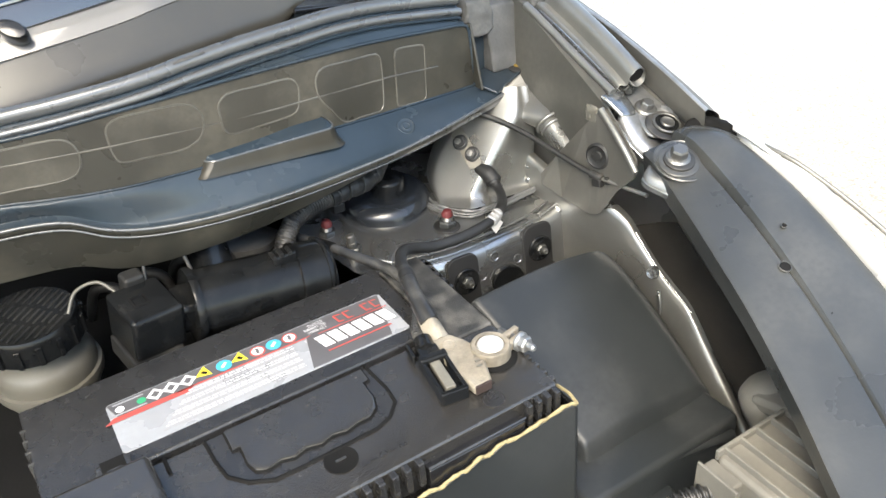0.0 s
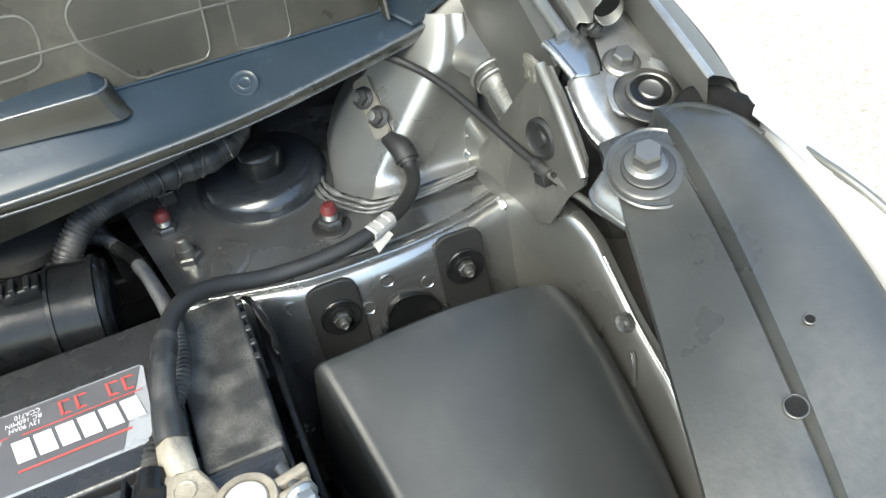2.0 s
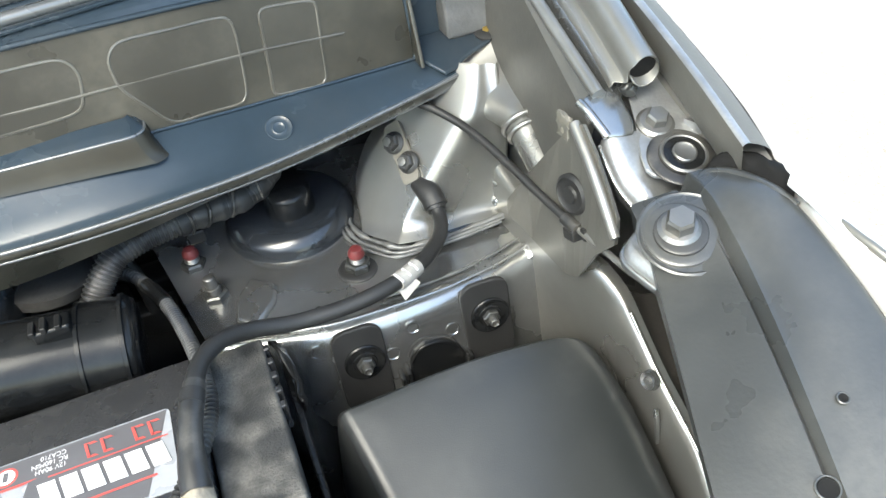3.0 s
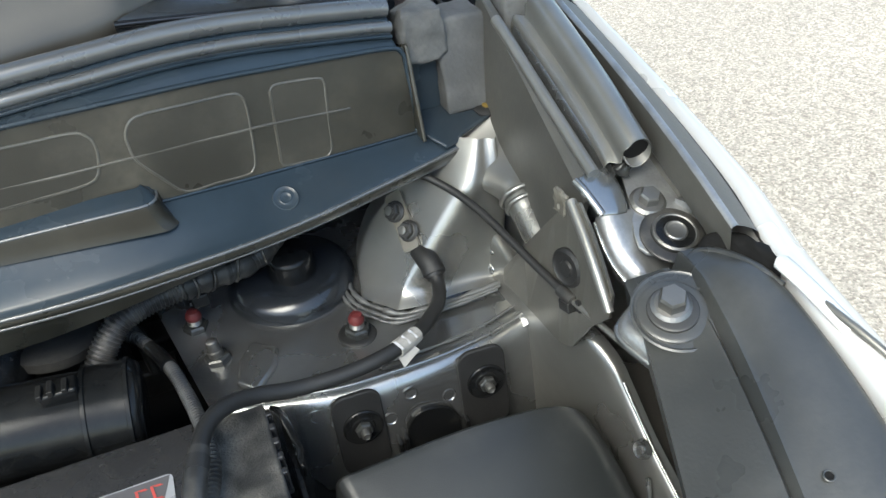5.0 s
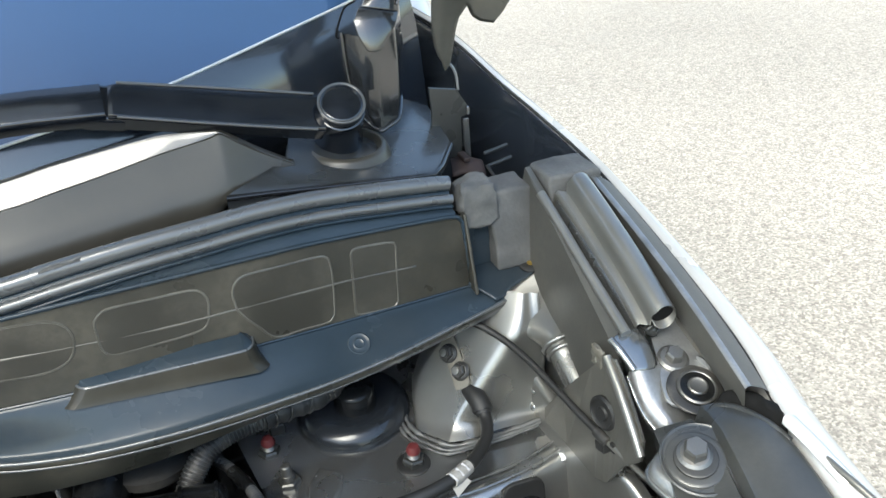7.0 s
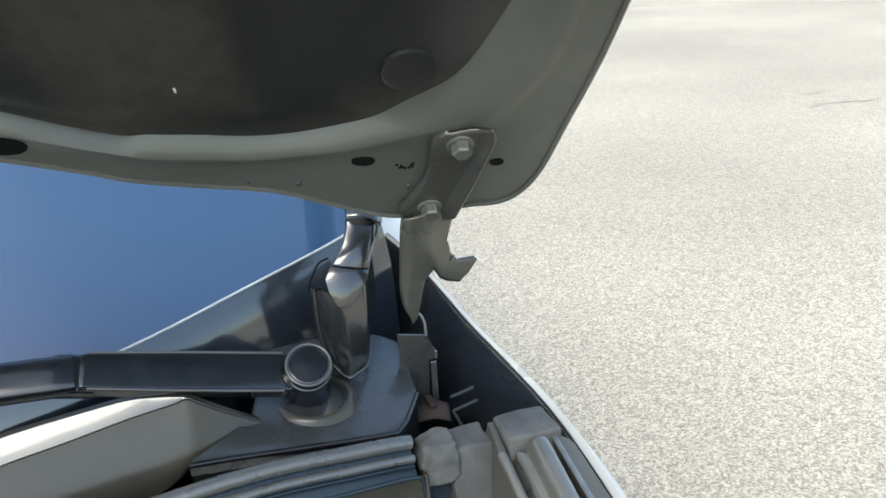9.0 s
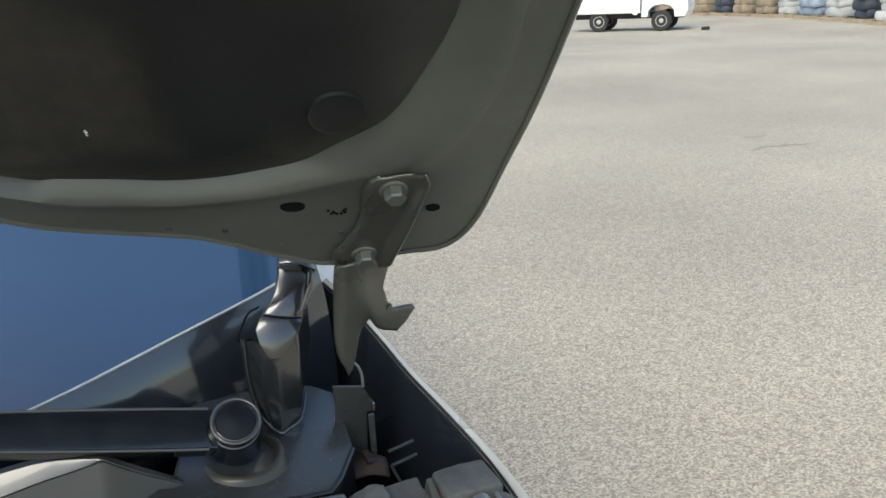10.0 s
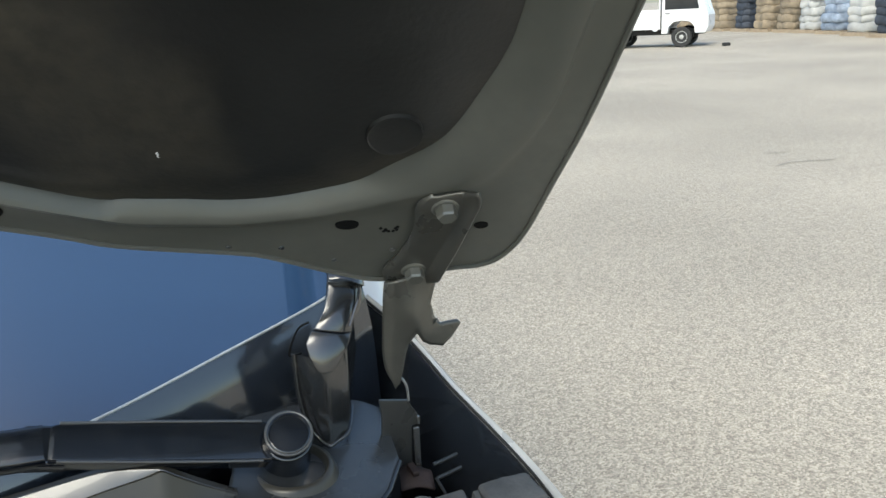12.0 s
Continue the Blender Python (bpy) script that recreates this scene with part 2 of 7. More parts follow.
def asphalt():
    m = bpy.data.materials.new("worn_asphalt")
    m.use_nodes = True
    nt = m.node_tree
    b = nt.nodes["Principled BSDF"]
    b.inputs["Roughness"].default_value = 0.85
    co = nt.nodes.new("ShaderNodeTexCoord")

    def tex(kind, s, **k):
        n = nt.nodes.new(kind)
        n.inputs["Scale"].default_value = s
        if "detail" in k:
            n.inputs["Detail"].default_value = k["detail"]
        nt.links.new(co.outputs["Object"], n.inputs["Vector"])
        return n

    stones = tex("ShaderNodeTexVoronoi", 150.0)
    mott = tex("ShaderNodeTexNoise", 0.35, detail=6.0)
    mid = tex("ShaderNodeTexNoise", 26.0, detail=8.0)
    ramp = nt.nodes.new("ShaderNodeValToRGB")
    ramp.color_ramp.elements[0].position, ramp.color_ramp.elements[0].color = 0.05, (0.245, 0.215, 0.172, 1)
    ramp.color_ramp.elements[1].position, ramp.color_ramp.elements[1].color = 0.95, (0.53, 0.470, 0.382, 1)
    e = ramp.color_ramp.elements.new(0.5)
    e.color = (0.372, 0.330, 0.268, 1)
    sep = nt.nodes.new("ShaderNodeSeparateColor")
    nt.links.new(stones.outputs["Color"], sep.inputs[0])
    nt.links.new(sep.outputs[0], ramp.inputs[0])
    mr = nt.nodes.new("ShaderNodeMapRange")
    mr.inputs[1].default_value, mr.inputs[2].default_value, mr.inputs[3].default_value, mr.inputs[4].default_value = 0.3, 0.7, 0.82, 1.1
    nt.links.new(mott.outputs["Fac"], mr.inputs[0])
    mr2 = nt.nodes.new("ShaderNodeMapRange")
    mr2.inputs[1].default_value, mr2.inputs[2].default_value, mr2.inputs[3].default_value, mr2.inputs[4].default_value = 0.3, 0.7, 0.89, 1.10
    nt.links.new(mid.outputs["Fac"], mr2.inputs[0])
    mu = nt.nodes.new("ShaderNodeMath")
    mu.operation = "MULTIPLY"
    nt.links.new(mr.outputs[0], mu.inputs[0])
    nt.links.new(mr2.outputs[0], mu.inputs[1])
    mx = nt.nodes.new("ShaderNodeMix")
    mx.data_type, mx.blend_type = "RGBA", "MULTIPLY"
    mx.inputs[0].default_value = 1.0
    nt.links.new(ramp.outputs[0], mx.inputs[6])
    nt.links.new(mu.outputs[0], mx.inputs[7])
    nt.links.new(mx.outputs[2], b.inputs["Base Color"])
    bp = nt.nodes.new("ShaderNodeBump")
    bp.inputs["Strength"].default_value, bp.inputs["Distance"].default_value = 0.6, 0.004
    nt.links.new(stones.outputs["Distance"], bp.inputs["Height"])
    nt.links.new(bp.outputs[0], b.inputs["Normal"])
    return m


def glass():
    m = bpy.data.materials.new("sky_painted_glass")
    m.use_nodes = True
    b = m.node_tree.nodes["Principled BSDF"]
    # opaque blue base paints in the sky's reflection
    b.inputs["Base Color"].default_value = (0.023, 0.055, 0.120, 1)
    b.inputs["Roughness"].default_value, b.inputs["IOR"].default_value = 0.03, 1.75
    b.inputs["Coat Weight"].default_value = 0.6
    return m


M_ASPHALT, M_GLASS = asphalt(), glass()


# ---- building helpers ----
def thing(name, label, category, at=(0, 0, 0), group="", kind=""):
    ob = new(name)
    ob.empty_display_size = 0.02
    ob.location = at
    return tagged(ob, label, category, group, kind)


def part(name, bm, mat, parent=None, label="", smooth=True, solid=0.0, bevel=0.0, sub=0):
    bmesh.ops.recalc_face_normals(bm, faces=bm.faces)
    me = bpy.data.meshes.new(name)
    bm.to_mesh(me)
    bm.free()
    me.materials.append(mat)
    if smooth:
        for p in me.polygons:
            p.use_smooth = True
    ob = new(name, me)
    if parent is not None:
        ob.parent = parent
        base, q = Vector((0, 0, 0)), parent
        while q is not None:
            base += q.location
            q = q.parent
        ob.location = -base
    if label:
        ob["label"] = label
    if sub:
        mo = ob.modifiers.new("sub", "SUBSURF")
        mo.levels = mo.render_levels = sub
    if solid:
        mo = ob.modifiers.new("solid", "SOLIDIFY")
        mo.thickness, mo.offset = solid, -1
    if bevel:
        mo = ob.modifiers.new("bevel", "BEVEL")
        mo.width, mo.segments, mo.limit_method, mo.angle_limit = bevel, 2, "ANGLE", radians(35)
        mo.harden_normals = False
    if smooth:
        mo = ob.modifiers.new("wn", "WEIGHTED_NORMAL")
        mo.keep_sharp = True
        me.set_sharp_from_angle(angle=radians(48))
    return ob


def alone(name, bm, mat, label, category, kind="", group="", **k):
    return tagged(part(name, bm, mat, None, label, **k), label, category, group, kind)


def spline(pts, n=8, closed=False):
    """Points of a Catmull-Rom curve through pts."""
    P = [np.array(p, float) for p in pts]
    m = len(P)
    out = []
    for i in range(m if closed else m - 1):
        if closed:
            a, b, c, d = P[(i - 1) % m], P[i], P[(i + 1) % m], P[(i + 2) % m]
        else:
            b, c = P[i], P[i + 1]
            a = P[i - 1] if i else 2 * b - c
            d = P[i + 2] if i + 2 < m else 2 * c - b
        for k in range(n):
            t = k / n
            out.append(0.5 * (2 * b + (c - a) * t + (2 * a - 5 * b + 4 * c - d) * t * t + (3 * b - a - 3 * c + d) * t**3))
    if not closed:
        out.append(P[-1])
    return out


def grid(rows, closed=False, bm=None):
    """A skin over rows of equally many points."""
    bm = bm or bmesh.new()
    vs = [[bm.verts.new(tuple(p)) for p in r] for r in rows]
    for a, b in zip(vs, vs[1:]):
        k = len(a)
        for i in range(k if closed else k - 1):
            j = (i + 1) % k
            bm.faces.new((a[i], a[j], b[j], b[i]))
    return bm


def loft(rows, nu=6, nv=6, smooth_rows=True):
    """A smooth skin through control rows: nu steps along a row, nv between rows."""
    fine = [spline(r, nu) if nu > 1 else [np.array(p, float) for p in r] for r in rows]
    if not smooth_rows or nv <= 1:
        return grid(fine)
    cols = [spline(c, nv) for c in zip(*fine)]
    return grid(list(zip(*cols)))


def frames_along(path):
    out, side = [], None
    for i, p in enumerate(path):
        d = Vector(path[min(i + 1, len(path) - 1)]) - Vector(path[max(i - 1, 0)])
        d.normalize()
        if side is None:
            side = d.orthogonal().normalized()
        side = (side - d * side.dot(d)).normalized()
        out.append((Vector(p), side.copy(), d.cross(side)))
    return out


def tube(pts, r, n=8, seg=12, ribs=0.0, rib_len=0.0035, hollow=False, bm=None):
    """A round hose through pts. ribs: height of the corrugation."""
    path = [Vector(p) for p in (spline(pts, n) if n > 1 else pts)]
    if ribs:
        total = sum((a - b).length for a, b in zip(path, path[1:]))
        count = max(8, int(total / rib_len) * 4)
        cum = [0.0]
        for a, b in zip(path, path[1:]):
            cum.append(cum[-1] + (b - a).length)
        arr = np.array([tuple(p) for p in path])
        path = [Vector([np.interp(s, cum, arr[:, k]) for k in range(3)]) for s in np.linspace(0, total, count)]
    rows = []
    for i, (p, a, b) in enumerate(frames_along(path)):
        rr = r(i / (len(path) - 1)) if callable(r) else r
        if ribs:
            rr += ribs * (1 if i % 4 < 2 else -1)
        rows.append([p + (a * math.cos(w) + b * math.sin(w)) * rr for w in (2 * math.pi * k / seg for k in range(seg))])
    bm = grid(rows, True, bm)
    if not hollow:
        bm.verts.ensure_lookup_table()
        n0 = len(bm.verts) - len(rows) * seg
        bm.faces.new([bm.verts[n0 + k] for k in range(seg)])
        bm.faces.new([bm.verts[len(bm.verts) - 1 - k] for k in range(seg)])
    return bm


def axes(at, z, x=None):
    """A frame at a point whose z runs along the given way."""
    z = Vector(z).normalized()
    x = Vector(x) if x is not None else z.orthogonal()
    x = (x - z * x.dot(z)).normalized()
    y = z.cross(x)
    return Matrix(((x.x, y.x, z.x, at[0]), (x.y, y.y, z.y, at[1]), (x.z, y.z, z.z, at[2]), (0, 0, 0, 1)))


def lathe(profile, m, seg=28, bm=None):
    rows = [[m @ Vector((r * math.cos(w), r * math.sin(w), z)) for w in (2 * math.pi * k / seg for k in range(seg))] for r, z in profile]
    bm = grid(rows, True, bm)
    bm.verts.ensure_lookup_table()
    n0 = len(bm.verts) - len(rows) * seg
    for base, (r, z) in ((n0, profile[0]), (len(bm.verts) - seg, profile[-1])):
        if r > 1e-5:
            bm.faces.new([bm.verts[base + k] for k in range(seg)])
    return bm


def prism(poly, h, m=None, bm=None):
    """A plate: a polygon in the xy of m, raised by h."""
    bm = bm or bmesh.new()
    m = m or Matrix.Identity(4)
    lo = [bm.verts.new(m @ Vector((p[0], p[1], p[2] if len(p) > 2 else 0))) for p in poly]
    up = m.to_3x3() @ Vector((0, 0, h))
    hi = [bm.verts.new(v.co + up) for v in lo]
    bm.faces.new(hi)
    bm.faces.new(lo[::-1])
    for i in range(len(lo)):
        j = (i + 1) % len(lo)
        bm.faces.new((lo[i], lo[j], hi[j], hi[i]))
    return bm


def block(x0, x1, y0, y1, z0, z1, m=None, bm=None, r=0.0):
    bm2 = bmesh.new()
    bmesh.ops.create_cube(bm2, size=1, matrix=Matrix.LocRotScale(((x0 + x1) / 2, (y0 + y1) / 2, (z0 + z1) / 2), None, (x1 - x0, y1 - y0, z1 - z0)))
    if r:
        bmesh.ops.bevel(bm2, geom=bm2.edges[:], offset=r, segments=3, profile=0.5, affect="EDGES")
    if m is not None:
        bmesh.ops.transform(bm2, matrix=m, verts=bm2.verts)
    if bm is None:
        return bm2
    me = bpy.data.meshes.new("tmp")
    bm2.to_mesh(me)
    bm2.free()
    bm.from_mesh(me)
    bpy.data.meshes.remove(me)
    return bm


def hexa(r, h, m, bm=None):
    """A hexagon head with chamfered top corners."""
    bm = bm or bmesh.new()
    rows = []
    for rr, z in ((r, 0), (r, h * 0.8), (r * 0.86, h)):
        rows.append([m @ Vector((rr * math.cos(w), rr * math.sin(w), z)) for w in (math.pi / 3 * k for k in range(6))])
    n0 = len(bm.verts)
    grid(rows, True, bm)
    bm.verts.ensure_lookup_table()
    bm.faces.new([bm.verts[n0 + 12 + k] for k in range(6)])
    bm.faces.new([bm.verts[n0 + k] for k in range(6)])
    return bm


def bolt(parent, at, z, r=0.0058, h=0.006, flange=0.0095, mat=None, label="", spin=0.0, name="bolt", stud=0.0):
    m = axes(at, z) @ pose(0, 0, 0, 0, 0, spin)
    bm = lathe([(flange, 0), (flange, 0.0012), (flange * 0.82, 0.0026), (r * 0.9, 0.0028)], m, 24)
    hexa(r, h, m @ pose(0, 0, 0.0024), bm)
    if stud:
        lathe([(stud, h), (stud, h + 0.007), (stud * 0.6, h + 0.0085)], m, 12, bm)
    return part(name, bm, mat or M_STEEL, parent, label, smooth=False)


def round_rect(w, h, r, n=5):
    out = []
    for cx, cy, a0 in ((w / 2 - r, h / 2 - r, 0), (-w / 2 + r, h / 2 - r, 90), (-w / 2 + r, -h / 2 + r, 180), (w / 2 - r, -h / 2 + r, 270)):
        for k in range(n + 1):
            a = radians(a0 + 90 * k / n)
            out.append((cx + r * math.cos(a), cy + r * math.sin(a)))
    return out


def lumpy_blob(at, r, seed):
    """A small uneven lump."""
    bm = bmesh.new()
    bmesh.ops.create_icosphere(bm, subdivisions=3, radius=r, matrix=Matrix.Translation(at))
    for v in bm.verts:
        v.co += noise.noise_vector(v.co * 260 + Vector((seed, 0, 0))) * r * 0.5
    return bm


def lerp(x, xs, ys):
    return float(np.interp(x, xs, ys))


# ---- ground ----
bm = grid([[(x, y, 0) for x in (-600, -60, -8, 0, 8, 60, 600)] for y in (-600, -60, -8, 0, 8, 60, 600)])
alone("ground", bm, M_ASPHALT, "pale worn asphalt yard with coarse aggregate", "ground", "structure", smooth=False)
ground = bpy.data.objects["ground"]
for path in ([(5.42, 5.65), (5.65, 5.72), (5.74, 5.68), (5.86, 5.67), (5.95, 5.62), (6.07, 5.61)], [(5.80, 6.16), (5.92, 6.13), (6.05, 6.14)]):
    bm = bmesh.new()
    lo = [bm.verts.new((x, y - 0.012, 0.004)) for x, y in path]
    hi = [bm.verts.new((x + 0.01, y + 0.010, 0.004)) for x, y in path]
    for i in range(len(path) - 1):
        bm.faces.new((lo[i], lo[i + 1], hi[i + 1], hi[i]))
    part("crack", bm, M_CRACK, ground, "dark crack in the asphalt", smooth=False)

# ---- car body: sheet metal of the bay ----
car = thing("car", "silver car with its engine bay open", "car", (0.1, 0.4, 0))

# shelf over the wheel with its front wall
XS = (0.228, 0.234, 0.243, 0.259, 0.301, 0.340, 0.372, 0.405, 0.440)
EDGE = (0.540, 0.537, 0.533, 0.528, 0.518, 0.516, 0.516, 0.521, 0.532)
rows = []
for dy, z in ((0.26, 0.945), (0.12, 0.930), (0.05, 0.923), (0.014, 0.921), (0.006, 0.9225), (0.001, 0.9225), (-0.003, 0.918), (-0.006, 0.908), (-0.009, 0.885), (-0.013, 0.84), (-0.02, 0.72)):
    rows.append([(x - (0.020 * max(0, dy) / 0.1 if x < 0.25 else 0), e + dy, z) for x, e in zip(XS, EDGE)])
shelf = part("wheel_arch_panel", loft(rows, 4, 2), M_PAINT, car)
# sealer bead along the shelf's front edge, and beads round the raised panel
bead = [(x, e + 0.004, 0.9235) for x, e in zip(XS[2:], EDGE[2:])]
part("sealer_bead", tube(bead, 0.0013, 8, 8), M_PAINT, shelf)
part("sealer_bead", tube([(x, y + 0.0105, z - 0.0008) for x, y, z in bead], lambda t: 0.0009 + 0.0003 * math.sin(37 * t) + 0.0002 * math.sin(83 * t), 8, 8), M_SEALER, shelf)
bead = [(0.337, 0.625, 0.930), (0.335, 0.605, 0.929), (0.338, 0.590, 0.928), (0.347, 0.576, 0.9275), (0.358, 0.565, 0.9270), (0.375, 0.5625, 0.9270), (0.405, 0.5620, 0.9275), (0.431, 0.5625, 0.929)]
for out, r in ((0.0, 0.0019), (0.0048, 0.0015), (0.0085, 0.0011)):
    part("sealer_bead", tube([(x - out * 0.8, y - out * 0.6, z - 0.12 * out) for x, y, z in bead], lambda t: r * (1 + 0.25 * math.sin(29 * t + 300 * out) + 0.18 * math.sin(67 * t)), 8, 8), M_SEALER, shelf, "wavy brushed sealer line")
part("weld_knob", lathe([(0.0065, 0), (0.0065, 0.004), (0.005, 0.0075), (0.001, 0.0085)], axes((0.431, 0.533, 0.916), (-0.3, -0.5, 0.8)), 16), M_PAINT, shelf)
# spot welds on the front wall
for x, z in ((0.343, 0.911), (0.367, 0.900), (0.328, 0.897), (0.285, 0.912), (0.268, 0.890)):
    wy = lerp(x, XS, EDGE) + lerp(z, (0.84, 0.885, 0.908, 0.918), (-0.013, -0.009, -0.006, -0.003))
    part("spot_weld", lathe([(0.0050, -0.001), (0.0047, 0.0008), (0.0041, 0.0010), (0.0034, 0.0003), (0.001, 0.0001)], axes((x, wy, z), (0, -1, 0.16)), 18), M_PAINT, shelf)
# raised step pressed into the shelf
step = [(0.262, 0.588), (0.277, 0.574), (0.272, 0.558), (0.257, 0.541), (0.246, 0.553), (0.250, 0.572)]
part("pressed_step", prism([(x, y, 0.9200) for x, y in step], 0.0052), M_PAINT, shelf, bevel=0.0022, smooth=True)

# strut dome
DOME = axes((0.300, 0.634, 0.9215), (0.02, -0.06, 1))
dome = part("strut_dome", lathe([(0.0450, 0.0040), (0.0448, 0.0075), (0.0435, 0.0125), (0.0405, 0.0165), (0.0362, 0.0192), (0.0320, 0.0206), (0.0270, 0.0212), (0.0160, 0.0216)], DOME, 56), M_DOME, car, "dark satin bell of the suspension strut top")
part("strut_cap", lathe([(0.0165, 0.0200), (0.0160, 0.0330), (0.0145, 0.0368), (0.0105, 0.0385), (0.002, 0.0388)], axes((0.301, 0.627, 0.921), (0.02, -0.06, 1)), 32), M_BLACK, dome, "black rubber strut cap")
part("dome_seat", lathe([(0.0470, 0.0), (0.0470, 0.0022), (0.0455, 0.0042), (0.044, 0.0042)], DOME, 56), M_RUBBER, dome)
part("dome_rim", lathe([(0.0520, -0.001), (0.0510, 0.0020), (0.0490, 0.0030), (0.0470, 0.0020)], DOME, 56), M_PAINT, dome)

# bolted panel beside the dome: one facet towards the strut, one towards the front
FACET = [
    [(0.3950, 0.645, 1.0200), (0.4290, 0.595, 1.0220), (0.4440, 0.592, 1.0200)],
    [(0.3869, 0.6202, 0.9936), (0.4186, 0.5809, 1.0010), (0.4420, 0.5807, 0.9958)],
    [(0.3692, 0.6221, 0.9739), (0.4065, 0.5796, 0.9854), (0.4425, 0.5791, 0.9748)],
    [(0.3580, 0.6223, 0.9606), (0.3960, 0.5785, 0.9721), (0.4411, 0.5779, 0.9594)],
    [(0.3468, 0.6162, 0.9424), (0.3831, 0.5771, 0.9555), (0.4390, 0.5765, 0.9422)],
    [(0.3429, 0.6050, 0.9320), (0.3713, 0.5758, 0.9404), (0.4365, 0.5740, 0.9330)],
    [(0.3420, 0.5985, 0.9290), (0.3655, 0.5730, 0.9330), (0.4345, 0.5710, 0.9285)],
    [(0.3400, 0.5920, 0.9270), (0.3590, 0.5660, 0.9275), (0.4330, 0.5650, 0.9270)],
]
rows = []
for l, c, r in FACET:
    l, c, r = Vector(l), Vector(c), Vector(r)
    rows.append([l + Vector((0.004, 0.020, 0.0)), l + Vector((0.0, 0.004, 0.0)), l + (c - l) * 0.08, l + (c - l) * 0.5, l + (c - l) * 0.80, c + Vector((0.0, 0.0022, 0)), c + (r - c) * 0.22, c + (r - c) * 0.55 + Vector((0, 0.0015, 0)), c + (r - c) * 0.93, r + Vector((0.002, 0.006, 0))])
panel = part("raised_panel", loft(rows, 3, 4), M_APRON, car)
for x, y, z, w in ((0.4290, 0.5735, 0.9330, 0.0042), (0.4300, 0.5760, 0.9450, 0.0020)):
    part("panel_nub", lathe([(w, -0.002), (w * 0.9, 0.002), (w * 0.3, 0.004)], axes((x, y, z), (-0.2, -1, 0.3)), 14), M_PAINT, panel)
part("panel_slot", block(-0.004, 0.004, -0.003, 0.003, -0.001, 0.0006, axes((0.3925, 0.6090, 0.9905), (-0.69, -0.45, 0.58))), M_VOID, panel, smooth=False)

# corner post behind the panel: a sheet that narrows into a swaged tube
rows = []
VD = Vector((-0.35, -0.75, 0.57)).normalized()
POST = [(0.446, 0.625, 1.026, 0.040), (0.446, 0.604, 1.012, 0.033), (0.4460, 0.583, 1.001, 0.0215), (0.4458, 0.568, 0.9945, 0.0132), (0.4455, 0.557, 0.9895, 0.0108), (0.4455, 0.550, 0.985, 0.0104), (0.4468, 0.535, 0.976, 0.0108), (0.4480, 0.515, 0.964, 0.0100), (0.4495, 0.495, 0.952, 0.0070)]
for i, (x, y, z, r) in enumerate(POST):
    a, b = POST[max(i - 1, 0)], POST[min(i + 1, len(POST) - 1)]
    p = (Vector(b[:3]) - Vector(a[:3])).normalized()
    d = (VD - p * VD.dot(p)).normalized()
    u = p.cross(d)
    flat = lerp(r, (0.0110, 0.0140, 0.022, 0.034), (1.0, 0.75, 0.34, 0.16))
    rows.append([Vector((x, y, z)) + (d * math.cos(w) * flat + u * math.sin(w)) * r for w in (radians(q) for q in range(-100, 121, 22))])
post = part("corner_post", loft(rows, 3, 4), M_APRON, car)
p = (Vector(POST[5][:3]) - Vector(POST[3][:3])).normalized()
d = (VD - p * VD.dot(p)).normalized()
u = p.cross(d)
for back in (0.0, 0.006):
    part("swage_ring", tube([Vector(POST[4][:3]) - p * back + (d * math.cos(w) + u * math.sin(w)) * (0.0112 + back * 0.25) for w in (radians(q) for q in range(-120, 121, 20))], 0.0018, 2, 8), M_APRON, post)

# side apron: the tall sheet under the fender
rows = []
for y, x, top in ((0.62, 0.432, 0.97), (0.57, 0.434, 0.955), (0.53, 0.437, 0.945), (0.50, 0.442, 0.942), (0.478, 0.449, 0.940), (0.460, 0.4545, 0.930), (0.445, 0.4570, 0.914), (0.4235, 0.4578, 0.8965), (0.40, 0.458, 0.8840), (0.381, 0.458, 0.8735), (0.349, 0.457, 0.8400), (0.30, 0.456, 0.790), (0.20, 0.452, 0.70)):
    rows.append([(x + 0.006, y + 0.004, top + 0.0005), (x, y, top), (x - 0.004, y, top - 0.006), (x - 0.0075, y, top - 0.030), (x - 0.0085, y, top - 0.08), (x - 0.009, y, top - 0.3)])
apron = part("inner_apron", loft(rows, 2, 4), M_APRON, car)
part("apron_flange", tube([(0.4560, 0.452, 0.922), (0.4578, 0.4235, 0.8970), (0.458, 0.40, 0.8845), (0.458, 0.381, 0.8740)], 0.0011, 6, 10), M_PAINT, apron)
# added sheet whose dark colour paints the shade beside the apron
part("wing_floor", loft([[(0.4600, y, z), (0.475, y, z - 0.012), (0.505, y, z - 0.020), (0.530, y, z - 0.030)] for y, z in ((0.47, 0.925), (0.42, 0.888), (0.36, 0.850), (0.28, 0.785), (0.10, 0.66), (-0.10, 0.55))], 2, 3), M_UNDER, apron, "sheet painted dark as the shade under the wing")
part("drain_hole", lathe([(0.0058, 0), (0.0058, 0.0006), (0.002, 0.0007)], axes((0.4498, 0.4550, 0.8950), (-1, -0.15, 0.1)) @ Matrix.Diagonal((1, 0.8, 1, 1)), 16), M_VOID, apron)
part("weld_nick", lathe([(0.0062, -0.001), (0.0052, 0.0024), (0.0030, 0.0018), (0.002, 0.0032)], axes((0.4525, 0.4240, 0.8950), (-1, -0.2, 0.4)), 14), M_PAINT, apron)
part("apron_crease", tube([(0.4500, 0.4130, 0.8830), (0.4488, 0.4090, 0.8720), (0.4486, 0.4080, 0.8600)], 0.0016, 4, 8), M_PAINT, apron)
